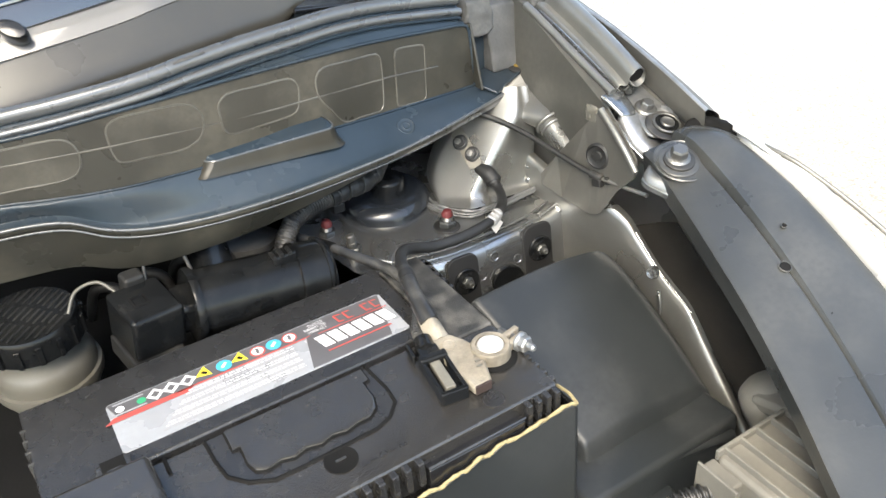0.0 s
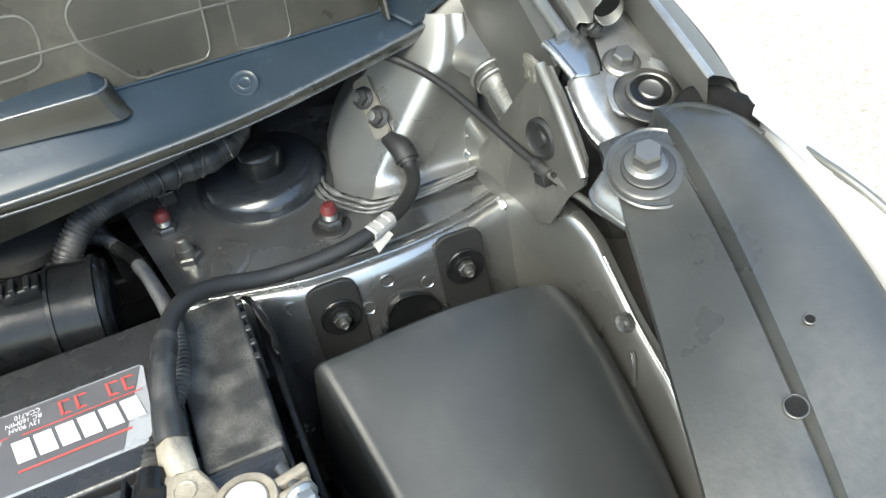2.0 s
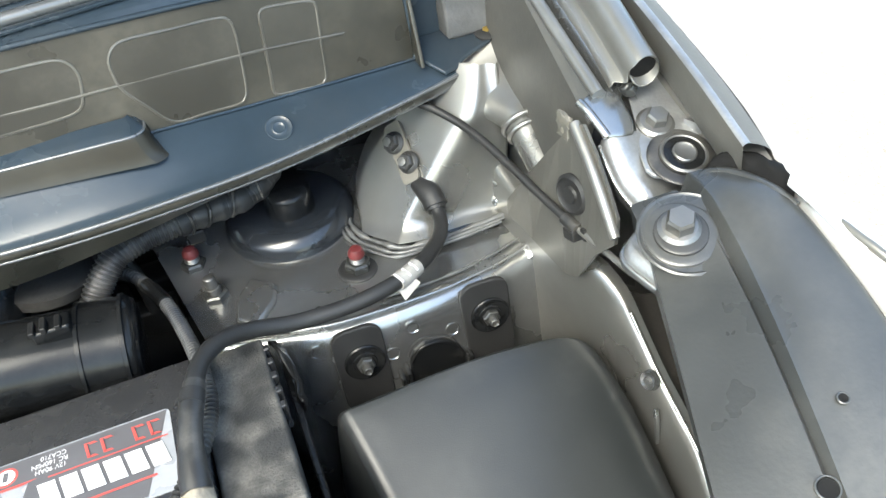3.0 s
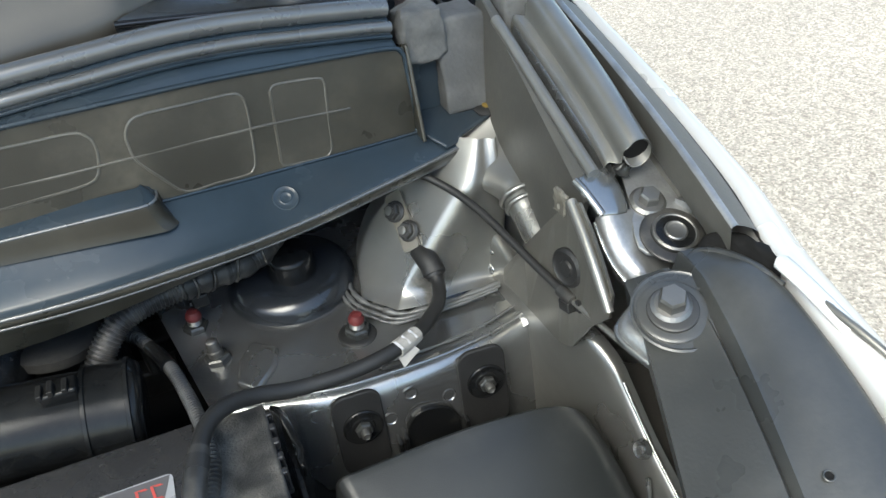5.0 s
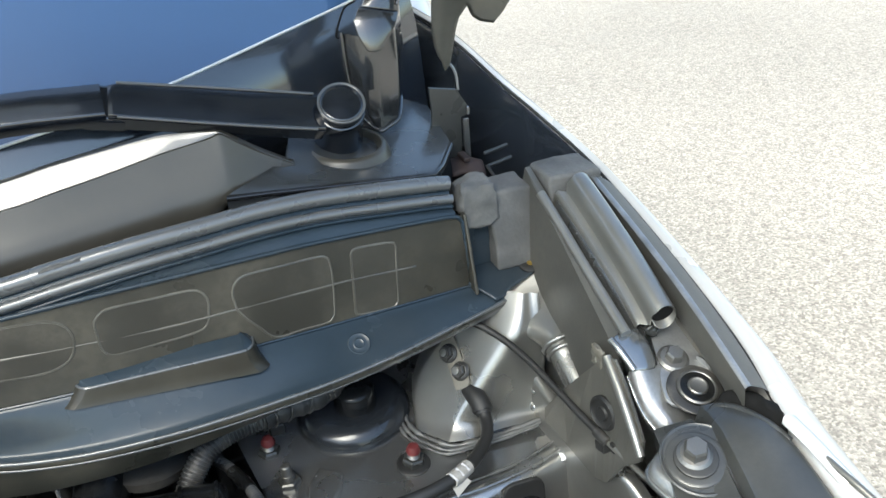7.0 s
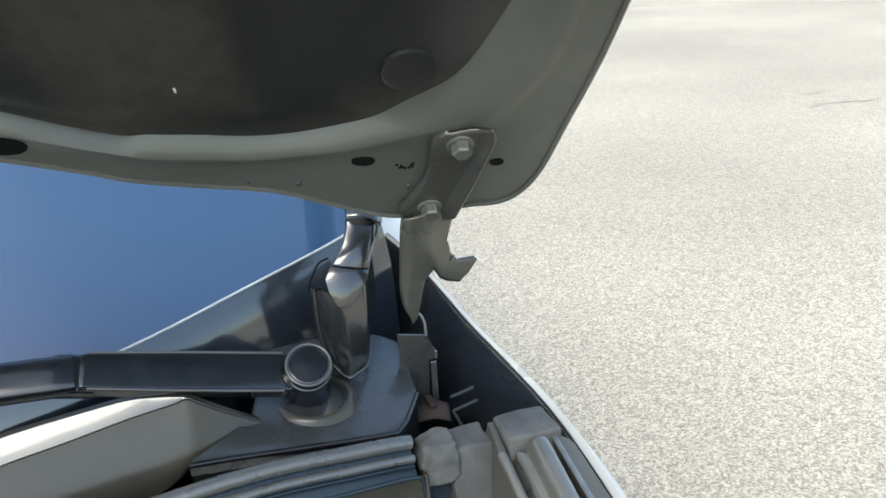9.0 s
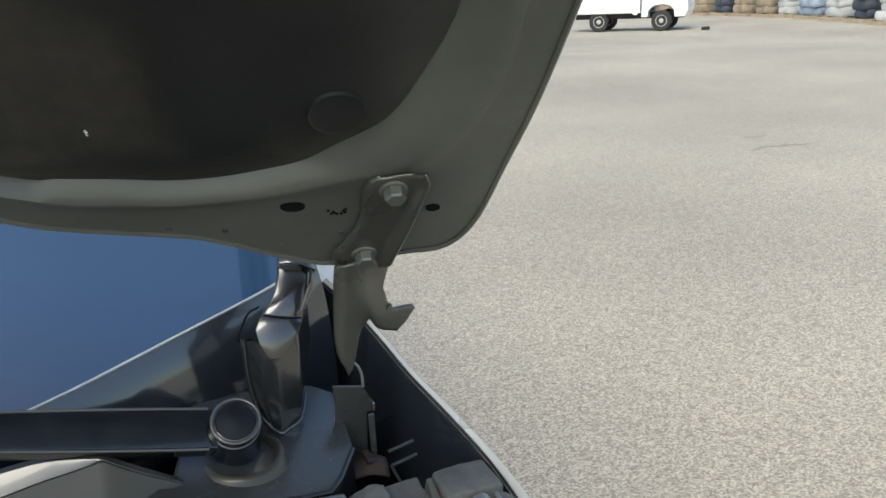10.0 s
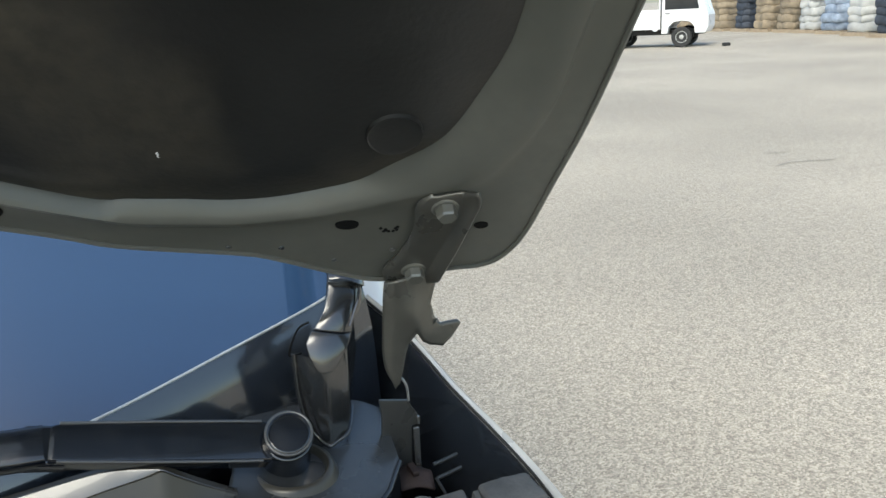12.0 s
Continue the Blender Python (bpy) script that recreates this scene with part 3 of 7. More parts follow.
part("corner_bead", tube([(0.4315, 0.5340, 0.9165), (0.4380, 0.5290, 0.9110), (0.4440, 0.5170, 0.9020), (0.4470, 0.5000, 0.8930), (0.4462, 0.4890, 0.8800), (0.4450, 0.4840, 0.8600)], 0.0020, 6, 8), M_PAINT, apron)
part("apron_rear", loft([[(0.4480, y, z) for y in (0.485, 0.52, 0.56, 0.61)] for z in (0.915, 0.95, 0.985, 1.020)], 2, 2), M_APRON, car)
# gusset with the round plug
gus = [(0.4405, 0.5160, 1.0000), (0.4415, 0.5050, 1.0130), (0.4425, 0.4900, 1.0300), (0.4430, 0.4800, 1.0350), (0.4425, 0.4660, 1.0250), (0.4410, 0.4520, 1.0140), (0.4390, 0.4390, 1.0040), (0.4385, 0.4400, 0.9880), (0.4390, 0.4600, 0.9660), (0.4395, 0.4740, 0.9440), (0.4395, 0.4790, 0.9360), (0.4390, 0.4840, 0.9320), (0.4375, 0.4920, 0.9290), (0.4330, 0.5250, 0.9330), (0.4270, 0.5480, 0.9400), (0.4290, 0.5520, 0.9480), (0.4370, 0.5380, 0.9720)]
bm = bmesh.new()
lo = [bm.verts.new(p) for p in gus]
hi = [bm.verts.new((p[0] - 0.0022, p[1] - 0.001, p[2] + 0.001)) for p in gus]
bm.faces.new(lo)
bm.faces.new(hi[::-1])
for i in range(len(gus)):
    bm.faces.new((lo[i], lo[(i + 1) % len(gus)], hi[(i + 1) % len(gus)], hi[i]))
bmesh.ops.triangulate(bm, faces=[q for q in bm.faces if len(q.verts) > 4])
gusset = part("gusset", bm, M_RAIL, car, "grey-brown gusset plate", smooth=False)
part("gusset_fold", tube([(0.4400, 0.4870, 1.0330), (0.4385, 0.4700, 1.0220), (0.4360, 0.4500, 1.0080), (0.4345, 0.4360, 0.9960)], lambda t: 0.0032 - 0.0006 * t, 4, 10), M_FOLD, gusset, "folded flange")
part("gusset_weld", lathe([(0.0036, 0), (0.0030, 0.0008), (0.001, 0.0010)], axes((0.4360, 0.5200, 0.9470), (-1, -0.2, 0.1)), 12), M_RAIL, gusset)
rough_bm = block(0.4395, 0.4425, 0.4920, 0.5060, 1.0180, 1.0320, r=0.0012)
bmesh.ops.subdivide_edges(rough_bm, edges=rough_bm.edges[:], cuts=4, use_grid_fill=True)
for v in rough_bm.verts:
    v.co += noise.noise_vector(v.co * 420) * 0.0022
part("sealer_smear", rough_bm, M_TERMINAL, gusset, "rough smear of dried sealer")
part("round_plug", lathe([(0.0118, 0), (0.0118, 0.0020), (0.0098, 0.0034), (0.0086, 0.0022), (0.0050, 0.0022), (0.0042, 0.0036), (0.001, 0.0038)], axes((0.4385, 0.4854, 0.9905), (-1, -0.25, 0.12)), 28), M_RUBBER, gusset, "dark rubber hole plug")

# upper rail wall and its rolled edge
rail = [(0.457, 0.640, 1.1000), (0.457, 0.594, 1.0820), (0.457, 0.544, 1.0615), (0.457, 0.492, 1.0420), (0.448, 0.486, 1.0300), (0.444, 0.500, 0.985), (0.444, 0.62, 0.985), (0.452, 0.66, 1.03)]
bm = bmesh.new()
lo = [bm.verts.new(p) for p in rail]
hi = [bm.verts.new((p[0] + 0.004, p[1], p[2])) for p in rail]
bm.faces.new(lo[::-1])
bm.faces.new(hi)
for i in range(len(rail)):
    bm.faces.new((lo[i], lo[(i + 1) % len(rail)], hi[(i + 1) % len(rail)], hi[i]))
wall = part("upper_rail", bm, M_RAILWALL, car, "upper rail in grey-brown paint darkened for shade", smooth=False)
part("rail_flange", tube([(0.4565, 0.612, 1.0895), (0.4565, 0.594, 1.0830), (0.4565, 0.544, 1.0625), (0.4560, 0.491, 1.0425)], 0.0036, 4, 10), M_FOLD, wall)
rows = []
for y, x, z in ((0.600, 0.481, 1.0970), (0.58, 0.481, 1.0900), (0.53, 0.481, 1.0705), (0.486, 0.480, 1.0510)):
    round_part = [(x + 0.0085 * math.cos(radians(a)), y, z + 0.0085 * math.sin(radians(a))) for a in range(-150, 136, 19)]
    rows.append(round_part + [(x - 0.0082, y + 0.003, z + 0.0010), (x - 0.0082, y + 0.004, z - 0.0060), (x - 0.0095, y + 0.006, z - 0.0062), (x - 0.0130, y + 0.008, z - 0.0055), (x - 0.0150, y + 0.009, z - 0.0080), (x - 0.0160, y + 0.010, z - 0.0180)])
part("rolled_tube", loft(rows, 1, 4), M_FOLD, wall, "bright rolled sheet metal edge", solid=0.0012)
# black disc paints the shade inside the tube's open end
part("tube_hollow", lathe([(0.0072, -0.002), (0.0072, 0.0), (0.001, 0.0)], axes((0.480, 0.4885, 1.0518), (0, -1, -0.35)), 20), M_VOID, wall, "disc blackened as the shade inside the rolled edge")
rows = []
for y, z in ((0.604, 1.090), (0.58, 1.082), (0.53, 1.063), (0.492, 1.045)):
    rows.append([(0.459, y, z - 0.024), (0.463, y, z - 0.010), (0.4655, y, z - 0.004), (0.468, y, z - 0.013), (0.471, y, z - 0.006), (0.476, y, z - 0.008), (0.486, y, z - 0.020), (0.500, y, z - 0.028), (0.507, y, z - 0.012)])
part("rail_channel", loft(rows, 2, 3), M_PAINT, wall)
part("flap", loft([[(0.4460, 0.4915, 1.0405), (0.4525, 0.4945, 1.0420), (0.4610, 0.4960, 1.0415), (0.4685, 0.4950, 1.0395)], [(0.4475, 0.4850, 1.0375), (0.4530, 0.4865, 1.0385), (0.4610, 0.4865, 1.0375), (0.4690, 0.4855, 1.0350)], [(0.4490, 0.4780, 1.0330), (0.4540, 0.4780, 1.0335), (0.4610, 0.4775, 1.0325), (0.4685, 0.4770, 1.0295)], [(0.4505, 0.4720, 1.0290), (0.4545, 0.4710, 1.0290), (0.4600, 0.4705, 1.0280), (0.4650, 0.4715, 1.0265)]], 4, 4), M_PAINT, wall, solid=0.002)
part("flap_fold", tube([(0.4455, 0.4920, 1.0410), (0.4470, 0.4860, 1.0385), (0.4490, 0.4780, 1.0335), (0.4505, 0.4720, 1.0295)], 0.0024, 4, 8), M_PAINT, wall)
part("drip_rust", lumpy_blob((0.4745, 0.4930, 1.0395), 0.0045, 3.0), M_DARKMETAL, wall, "dark torn end of the channel")

# bright bracket plate that carries the wing bolt and the grommet
PLATE = [(0.500, 0.545), (0.492, 0.530), (0.4850, 0.515), (0.4779, 0.500), (0.4716, 0.4808), (0.4633, 0.4616), (0.4612, 0.4530), (0.4632, 0.4485), (0.4697, 0.4452), (0.4809, 0.4425), (0.494, 0.4416), (0.4995, 0.4425)]
bm = prism([(x, y, 1.0145 + (y - 0.4505) * 0.37) for x, y in PLATE], 0.002)
plate = part("bracket_plate", bm, M_BRIGHT, car, "bright zinc bracket plate", bevel=0.0006, smooth=False)
bolt(plate, (0.4803, 0.4755, 1.0257), (0.0, -0.37, 1), 0.0058, 0.0060, 0.0100, M_STEEL)
GA = axes((0.4816, 0.4525, 1.0172), (0.0, -0.37, 1))
g = part("grommet", lathe([(0.0178, 0), (0.0178, 0.0012), (0.0168, 0.0019), (0.0125, 0.0023), (0.0120, 0.0040)], GA, 36), M_LOOM, plate, "grey rubber-faced washer")
part("grommet_ring", lathe([(0.0122, 0.002), (0.0122, 0.0044), (0.0110, 0.0050), (0.0104, 0.0046), (0.0104, 0.002)], GA, 36), M_STEEL, g)
part("grommet_core", lathe([(0.0104, 0.002), (0.0104, 0.0043), (0.0085, 0.0046), (0.002, 0.0046)], GA, 32), M_BLACK, g, "black rubber core")
part("grommet_cap", lathe([(0.0062, 0.0044), (0.0062, 0.0056), (0.0054, 0.0062), (0.0044, 0.0056), (0.001, 0.0056)], GA, 24), M_STEEL, g, "pale metal centre")
part("tab", prism([(0.4985, 0.461), (0.5005, 0.470), (0.4945, 0.471)], 0.007, pose(0, 0, 1.0195)), M_BRIGHT, plate, smooth=False)
# S-shaped lower bracket under the wing bolt
LOWER = [Vector(p) for p in spline([(0.4500, 0.4760, 1.0300), (0.4490, 0.4660, 1.0230), (0.4505, 0.4570, 1.0140), (0.4540, 0.4470, 1.0065), (0.4530, 0.4400, 1.0045), (0.4450, 0.4330, 1.0035), (0.4350, 0.4265, 1.0030), (0.4318, 0.4200, 1.0020), (0.4335, 0.4110, 1.0005), (0.4370, 0.4000, 0.9985)], 4)]
bm = bmesh.new()
vs = []
for dx, dy, dz in ((-0.0012, 0.002, -0.0125), (-0.0016, 0, -0.009), (-0.0010, 0, -0.0048), (0.0010, -0.0002, -0.0014), (0.0042, -0.0008, 0.0004), (0.0080, -0.0012, 0.0002), (0.0140, -0.002, -0.0022), (0.034, -0.004, -0.010)):
    vs.append([bm.verts.new(p + Vector((dx, dy, dz))) for p in LOWER])
for a, b in zip(vs, vs[1:]):
    for i in range(len(a) - 1):
        bm.faces.new((a[i], a[i + 1], b[i + 1], b[i]))
lowb = part("wing_bracket", bm, M_BRIGHT, car, "bright S-shaped wing bracket", solid=0.0015)
part("bracket_edge", tube([tuple(p + Vector((-0.0016, 0, -0.0075))) for p in LOWER[::2]], 0.0013, 4, 8), M_PAINT, lowb)

# fender skin
FI = [(0.395, -0.25, 0.80), (0.42, 0.02, 0.90), (0.457, 0.14, 0.945), (0.486, 0.25, 0.985), (0.499, 0.32, 1.010), (0.5050, 0.398, 1.0270), (0.5180, 0.45, 1.0360), (0.5235, 0.50, 1.0470), (0.5250, 0.55, 1.0600), (0.5235, 0.60, 1.0750), (0.5160, 0.65, 1.0950), (0.5000, 0.70, 1.1175), (0.4850, 0.74, 1.1360), (0.4740, 0.79, 1.1540), (0.4630, 0.84, 1.1680), (0.4520, 0.89, 1.1760)]
rows = []
for x, y, z in FI:
    k = lerp(y, (0.3, 0.40, 0.50, 0.60, 0.66, 0.72), (1.0, 0.95, 0.70, 0.50, 0.30, 0.12))
    rows.append([(x - 0.004, y, z - 0.030), (x - 0.003, y, z - 0.005), (x + 0.001, y, z), (x + 0.009 * k, y, z + 0.0005), (x + 0.022 * k, y, z - 0.009), (x + 0.034 * k, y, z - 0.030), (x + 0.046 * k, y, z - 0.075), (x + 0.056 * k, y, z - 0.16), (x + 0.07 * k, y, z - 0.40), (x + 0.05 * k, y, 0.25)])
fender = part("fender", loft(rows, 3, 3), M_FENDER, car, "silver painted front fender")
part("fender_lip", tube([(x - 0.0025, y, z - 0.0030) for x, y, z in FI[5:]], 0.0014, 4, 6), M_RUBBER, fender)
# rail ridge inside the fender, with the sloping band down to the fender's edge
RIDGE = [(0.4920, 0.419, 1.0405), (0.4945, 0.46, 1.0545), (0.4965, 0.506, 1.0685), (0.4980, 0.55, 1.0800), (0.4995, 0.59, 1.0885), (0.5000, 0.613, 1.0940)]
edge_at = lambda y: (lerp(y, [p[1] for p in FI], [p[0] for p in FI]), lerp(y, [p[1] for p in FI], [p[2] for p in FI]))
rows, strip, inner = [], [], []
for x, y, z in RIDGE:
    ex, ez = edge_at(y)
    rows.append([(x + 0.0012, y, z), (x + (ex - x) * 0.35, y, z + (ez - z) * 0.25), (x + (ex - x) * 0.75, y, z + (ez - z) * 0.80), (ex - 0.003, y, ez - 0.004)])
    strip.append([(x - 0.0030, y, z - 0.0006), (x - 0.0022, y, z + 0.0004), (x, y, z + 0.0006), (x + 0.0012, y, z)])
    bx = lerp(y, (0.419, 0.44, 0.52, 0.60, 0.70), (0.4955, 0.5000, 0.5010, 0.5000, 0.488))
    bz = lerp(y, (0.42, 0.4505, 0.51, 0.60, 0.70), (1.0080, 1.0165, 1.0385, 1.062, 1.092))
    inner.append([(x - 0.0030, y, z - 0.0006), (x - 0.0026, y, z - 0.004), (min(x - 0.0010, bx + 0.001), y, bz + 0.010), (bx - 0.0010, y, bz + 0.002), (bx - 0.0040, y, bz - 0.0005)])
part("rail_band", loft(rows, 2, 4), M_BAND, car, "brown-grey band inside the fender edge")
part("rail_strip", loft(strip, 1, 4), M_BRIGHT, car, "bright flange strip beside the fender")
part("gutter", loft(inner, 2, 4), M_RAIL, car, "brown-grey gutter wall beside the bracket plate")
# inner fender side behind the hinge, its shade put in as a dark colour
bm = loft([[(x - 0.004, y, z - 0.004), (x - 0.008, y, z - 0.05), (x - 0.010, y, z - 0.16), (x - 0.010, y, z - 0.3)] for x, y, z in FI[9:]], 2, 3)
part("inner_fender_side", bm, M_BASE, car, "inner side of the fender, darkened for shade", solid=0.002)

# shade under the cowl is put in as a near-black wall
part("cowl_box_wall", loft([[(0.19, 0.700, 0.90), (0.30, 0.698, 0.90), (0.372, 0.690, 0.90), (0.392, 0.665, 0.90)], [(0.19, 0.690, 1.04), (0.30, 0.688, 1.04), (0.378, 0.682, 1.04), (0.400, 0.655, 1.04)]], 4, 2), M_VOID, car, "wall below the cowl, blackened for shade", solid=0.003)
# unseen pan, bulkhead and front panel closing the bay, near black for its shade
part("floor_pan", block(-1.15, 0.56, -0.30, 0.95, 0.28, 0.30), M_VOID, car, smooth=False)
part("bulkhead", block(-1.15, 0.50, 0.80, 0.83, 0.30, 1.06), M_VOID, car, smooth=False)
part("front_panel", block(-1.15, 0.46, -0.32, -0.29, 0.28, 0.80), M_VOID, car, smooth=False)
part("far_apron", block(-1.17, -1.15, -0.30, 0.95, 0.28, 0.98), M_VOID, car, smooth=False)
bm = loft([[(-1.20, y, z + 0.02), (-1.24, y, z), (-1.28, y, z - 0.1), (-1.30, y, 0.3)] for x, y, z in FI], 2, 2)
part("fender", bm, M_FENDER, car, "silver painted front fender")
# car behind the windscreen: roof, doors, cabin floor, plain
bm = loft([[(0.430, 0.892, 1.120), (0.452, 0.892, 1.124), (0.476, 0.900, 1.122), (0.492, 0.915, 1.112)], [(0.430, 0.900, 1.150), (0.452, 0.900, 1.155), (0.476, 0.908, 1.152), (0.492, 0.925, 1.140)], [(0.428, 0.925, 1.185), (0.450, 0.925, 1.190), (0.474, 0.934, 1.186), (0.490, 0.952, 1.172)], [(0.420, 0.965, 1.235), (0.442, 0.965, 1.240), (0.466, 0.976, 1.234), (0.482, 0.995, 1.220)], [(0.36, 1.25, 1.50), (0.39, 1.25, 1.505), (0.415, 1.26, 1.50), (0.43, 1.28, 1.48)]], 3, 4)
part("pillar_base", bm, M_FENDER, car, "silver foot of the screen pillar")
bm = loft([[(x, 1.55 - 0.12 * abs(x + 0.36) ** 2, 1.66 - 0.10 * abs(x + 0.36) ** 2), ] + [(x, y, 1.70 - 0.12 * abs(x + 0.36) ** 2) for y in (2.0, 3.2)] for x in (-1.0, -0.36, 0.28)], 4, 6)
part("roof", bm, M_FENDER, car, solid=0.02)
for sx in (1, -1):
    xs = lambda d: -0.36 + sx * (0.86 + d)
    rows = [[(xs(-0.02), y, 1.16 - 0.02 * k), (xs(0.03), y, 1.05), (xs(0.06), y, 0.80), (xs(0.05), y, 0.55), (xs(0.02), y, 0.27)] for k, y in enumerate((0.93, 1.4, 2.0, 2.7, 3.3))]
    part("body_side", loft(rows, 3, 3), M_FENDER, car, "plain silver body side")
    rows = [[(xs(-0.04), y, 1.14), (xs(-0.12), y + 0.05, 1.42), (xs(-0.20), y + 0.1, 1.66)] for y in (1.55, 2.1, 2.7, 3.2)]
    part("side_glass", loft(rows, 3, 3), M_GLASS, car, "dark side window")
    for wy in (0.32, 2.75):
        a = axes((-0.36 + sx * 0.62, wy, 0.31), (sx, 0, 0))
        w = part("wheel", lathe([(0.19, 0.0), (0.30, 0.0), (0.31, 0.03), (0.31, 0.17), (0.29, 0.20), (0.20, 0.20), (0.19, 0.17)], a, 32), M_TYRE, car, "black tyre")
        part("rim", lathe([(0.195, 0.16), (0.17, 0.175), (0.10, 0.14), (0.06, 0.18), (0.01, 0.185)], a, 24), M_STEEL, w)
part("tail_panel", loft([[(x, 3.30 - 0.05 * abs(x + 0.36), z) for x in (-1.20, -0.8, -0.36, 0.08, 0.48)] for z in (0.27, 0.6, 1.0, 1.4, 1.68)], 3, 3), M_FENDER, car, "plain silver tail")
part("front_bumper", loft([[(x, -0.40 + 0.18 * abs((x + 0.36) / 0.8) ** 2, z) for x in (-1.16, -0.8, -0.36, 0.08, 0.44)] for z in (0.22, 0.45, 0.70, 0.78)], 3, 3), M_FENDER, car, "plain silver bumper", solid=0.01)
part("cabin_floor", block(-1.28, 0.30, 0.85, 3.2, 0.28, 0.32), M_VOID, car, smooth=False)
part("dashboard", block(-1.1, 0.40, 0.95, 1.4, 0.85, 1.08, r=0.02), M_VOID, car)

# ---- fender cover: worn black plastic strip over the wing ----
cover = thing("fender_cover", "worn black plastic cover strip bolted beside the fender", "cover", (0.45, 0.3, 0.9))
CL = [(0.4445, 0.4397, 1.0097), (0.4384, 0.4174, 1.0066), (0.4257, 0.3795, 0.9980), (0.4085, 0.3306, 0.9858), (0.389, 0.275, 0.9695), (0.366, 0.215, 0.947), (0.341, 0.160, 0.927), (0.31, 0.08, 0.90), (0.27, -0.03, 0.86)]
CR = [(0.4960, 0.4250, 1.0200), (0.4990, 0.3980, 1.0235), (0.4985, 0.360, 1.0140), (0.4945, 0.320, 1.002), (0.4860, 0.272, 0.985), (0.4765, 0.230, 0.970), (0.4540, 0.165, 0.946), (0.42, 0.08, 0.91), (0.37, -0.03, 0.87)]
rows = []
for a, b in zip(CL, CR):
    a, b = np.array(a), np.array(b)
    g = a + (b - a) * 0.47
    up = lerp(a[1], (0.25, 0.36, 0.42), (0.0, 0.003, 0.006))
    row = [a + (0.004, 0, -0.022), a + (0.0006, 0, -0.003), a + (0.002, 0, 0.0004), a + (b - a) * 0.25 + (0, 0, 0.0012), g + (-0.0035, 0, 0.0016), g + (-0.0015, 0, -0.0015), g + (0.0015, 0, 0.0024 + up), g + (0.004, 0, 0.0032 + up), a + (b - a) * 0.75 + (0, 0, 0.0035 + up * 0.8), b + (-0.004, 0, 0.001 + up * 0.3), b + (0, 0, -0.002), b + (0.001, 0, -0.012)]
    rows.append(row)
skin = part("cover_panel", loft(rows, 2, 6), M_COVER, cover)
UP = Vector((-0.147, -0.301, 0.942))
REC = axes((0.4530, 0.4060, 1.0132), UP)
part("bolt_recess", lathe([(0.0225, 0.0004), (0.0215, 0.0010), (0.0203, 0.0004), (0.0198, -0.0006), (0.0196, -0.0016)], REC, 40), M_COVER, cover)
# shade of the recess painted as a black disc
part("bolt_gap", lathe([(0.0202, -0.0004), (0.0200, 0.0002), (0.002, 0.0002)], REC, 40), M_VOID, cover, "disc blackened as the shade in the bolt recess")
seat = part("bolt_seat", lathe([(0.0168, 0.0002), (0.0168, 0.0012), (0.0155, 0.0020), (0.0120, 0.0020), (0.0112, 0.0030)], axes((0.4500, 0.4062, 1.0130), UP), 36), M_COVER, cover, "moulded seat of the bolt")
part("washer", lathe([(0.0122, 0.0020), (0.0122, 0.0036), (0.0112, 0.0042), (0.006, 0.0042)], axes((0.4498, 0.4062, 1.0130), UP), 32), M_WASHER, cover)
bolt(cover, (0.4493, 0.4068, 1.0168), UP, 0.0069, 0.0078, 0.0098, M_STEEL, "large dull steel flange bolt", 8)
for a in (-62, -28):
    part("seat_rib", block(0.0150, 0.0200, -0.0014, 0.0014, 0.0000, 0.0014, REC @ pose(0, 0, 0, 0, 0, a), r=0.0004), M_COVER, cover, smooth=False)
for x, y, z, r in ((0.4350, 0.2885, 0.9845, 0.0040), (0.4585, 0.3110, 0.9978, 0.0020)):
    # hole is a black disc, its inner shade put into the colour
    part("hole", lathe([(r, 0), (r * 0.95, 0.0007), (r * 0.75, 0.0005), (r * 0.2, 0.0003)], axes((x, y, z - 0.0006), UP), 20), M_VOID, cover)
    part("hole_rim", tube([axes((x, y, z + 0.0001), UP) @ Vector((r * 1.12 * math.cos(a), r * 1.12 * math.sin(a), 0)) for a in (radians(q) for q in range(0, 361, 24))], 0.0004, 1, 6), M_COVER, cover)
# rolled rim along the rear end of the cover, with a crack
part("rear_rim", tube([(0.4725, 0.4270, 1.0215), (0.4790, 0.4285, 1.0230), (0.4860, 0.4215, 1.0245), (0.4910, 0.4110, 1.0250), (0.4945, 0.4000, 1.0245), (0.4975, 0.3900, 1.0220)], lambda t: 0.0026 + 0.0006 * math.sin(3.1 * t), 5, 10), M_COVER, cover, "pale worn rolled rim")
part("rim_crack", tube([(0.4920, 0.4070, 1.0272), (0.4905, 0.4055, 1.0268), (0.4900, 0.4030, 1.0255)], 0.0005, 3, 6), M_VOID, cover)
# black foam hump at the rear end of the cover
foam = loft([[(0.4790, 0.4330, 1.0180), (0.4880, 0.4365, 1.0190), (0.4990, 0.4310, 1.0220), (0.5040, 0.4130, 1.0225), (0.5035, 0.4000, 1.0215)], [(0.4800, 0.4310, 1.0225), (0.4890, 0.4330, 1.0285), (0.4985, 0.4240, 1.0315), (0.5030, 0.4090, 1.0315), (0.5020, 0.3980, 1.0285)], [(0.4820, 0.4270, 1.0230), (0.4880, 0.4260, 1.0270), (0.4950, 0.4170, 1.0300), (0.4990, 0.4030, 1.0295), (0.4990, 0.3940, 1.0265)], [(0.4840, 0.4210, 1.0190), (0.4880, 0.4190, 1.0200), (0.4930, 0.4090, 1.0200), (0.4960, 0.3970, 1.0190), (0.4970, 0.3900, 1.0180)]], 5, 5)
for v in foam.verts:
    v.co += noise.noise_vector(v.co * 220) * 0.0016
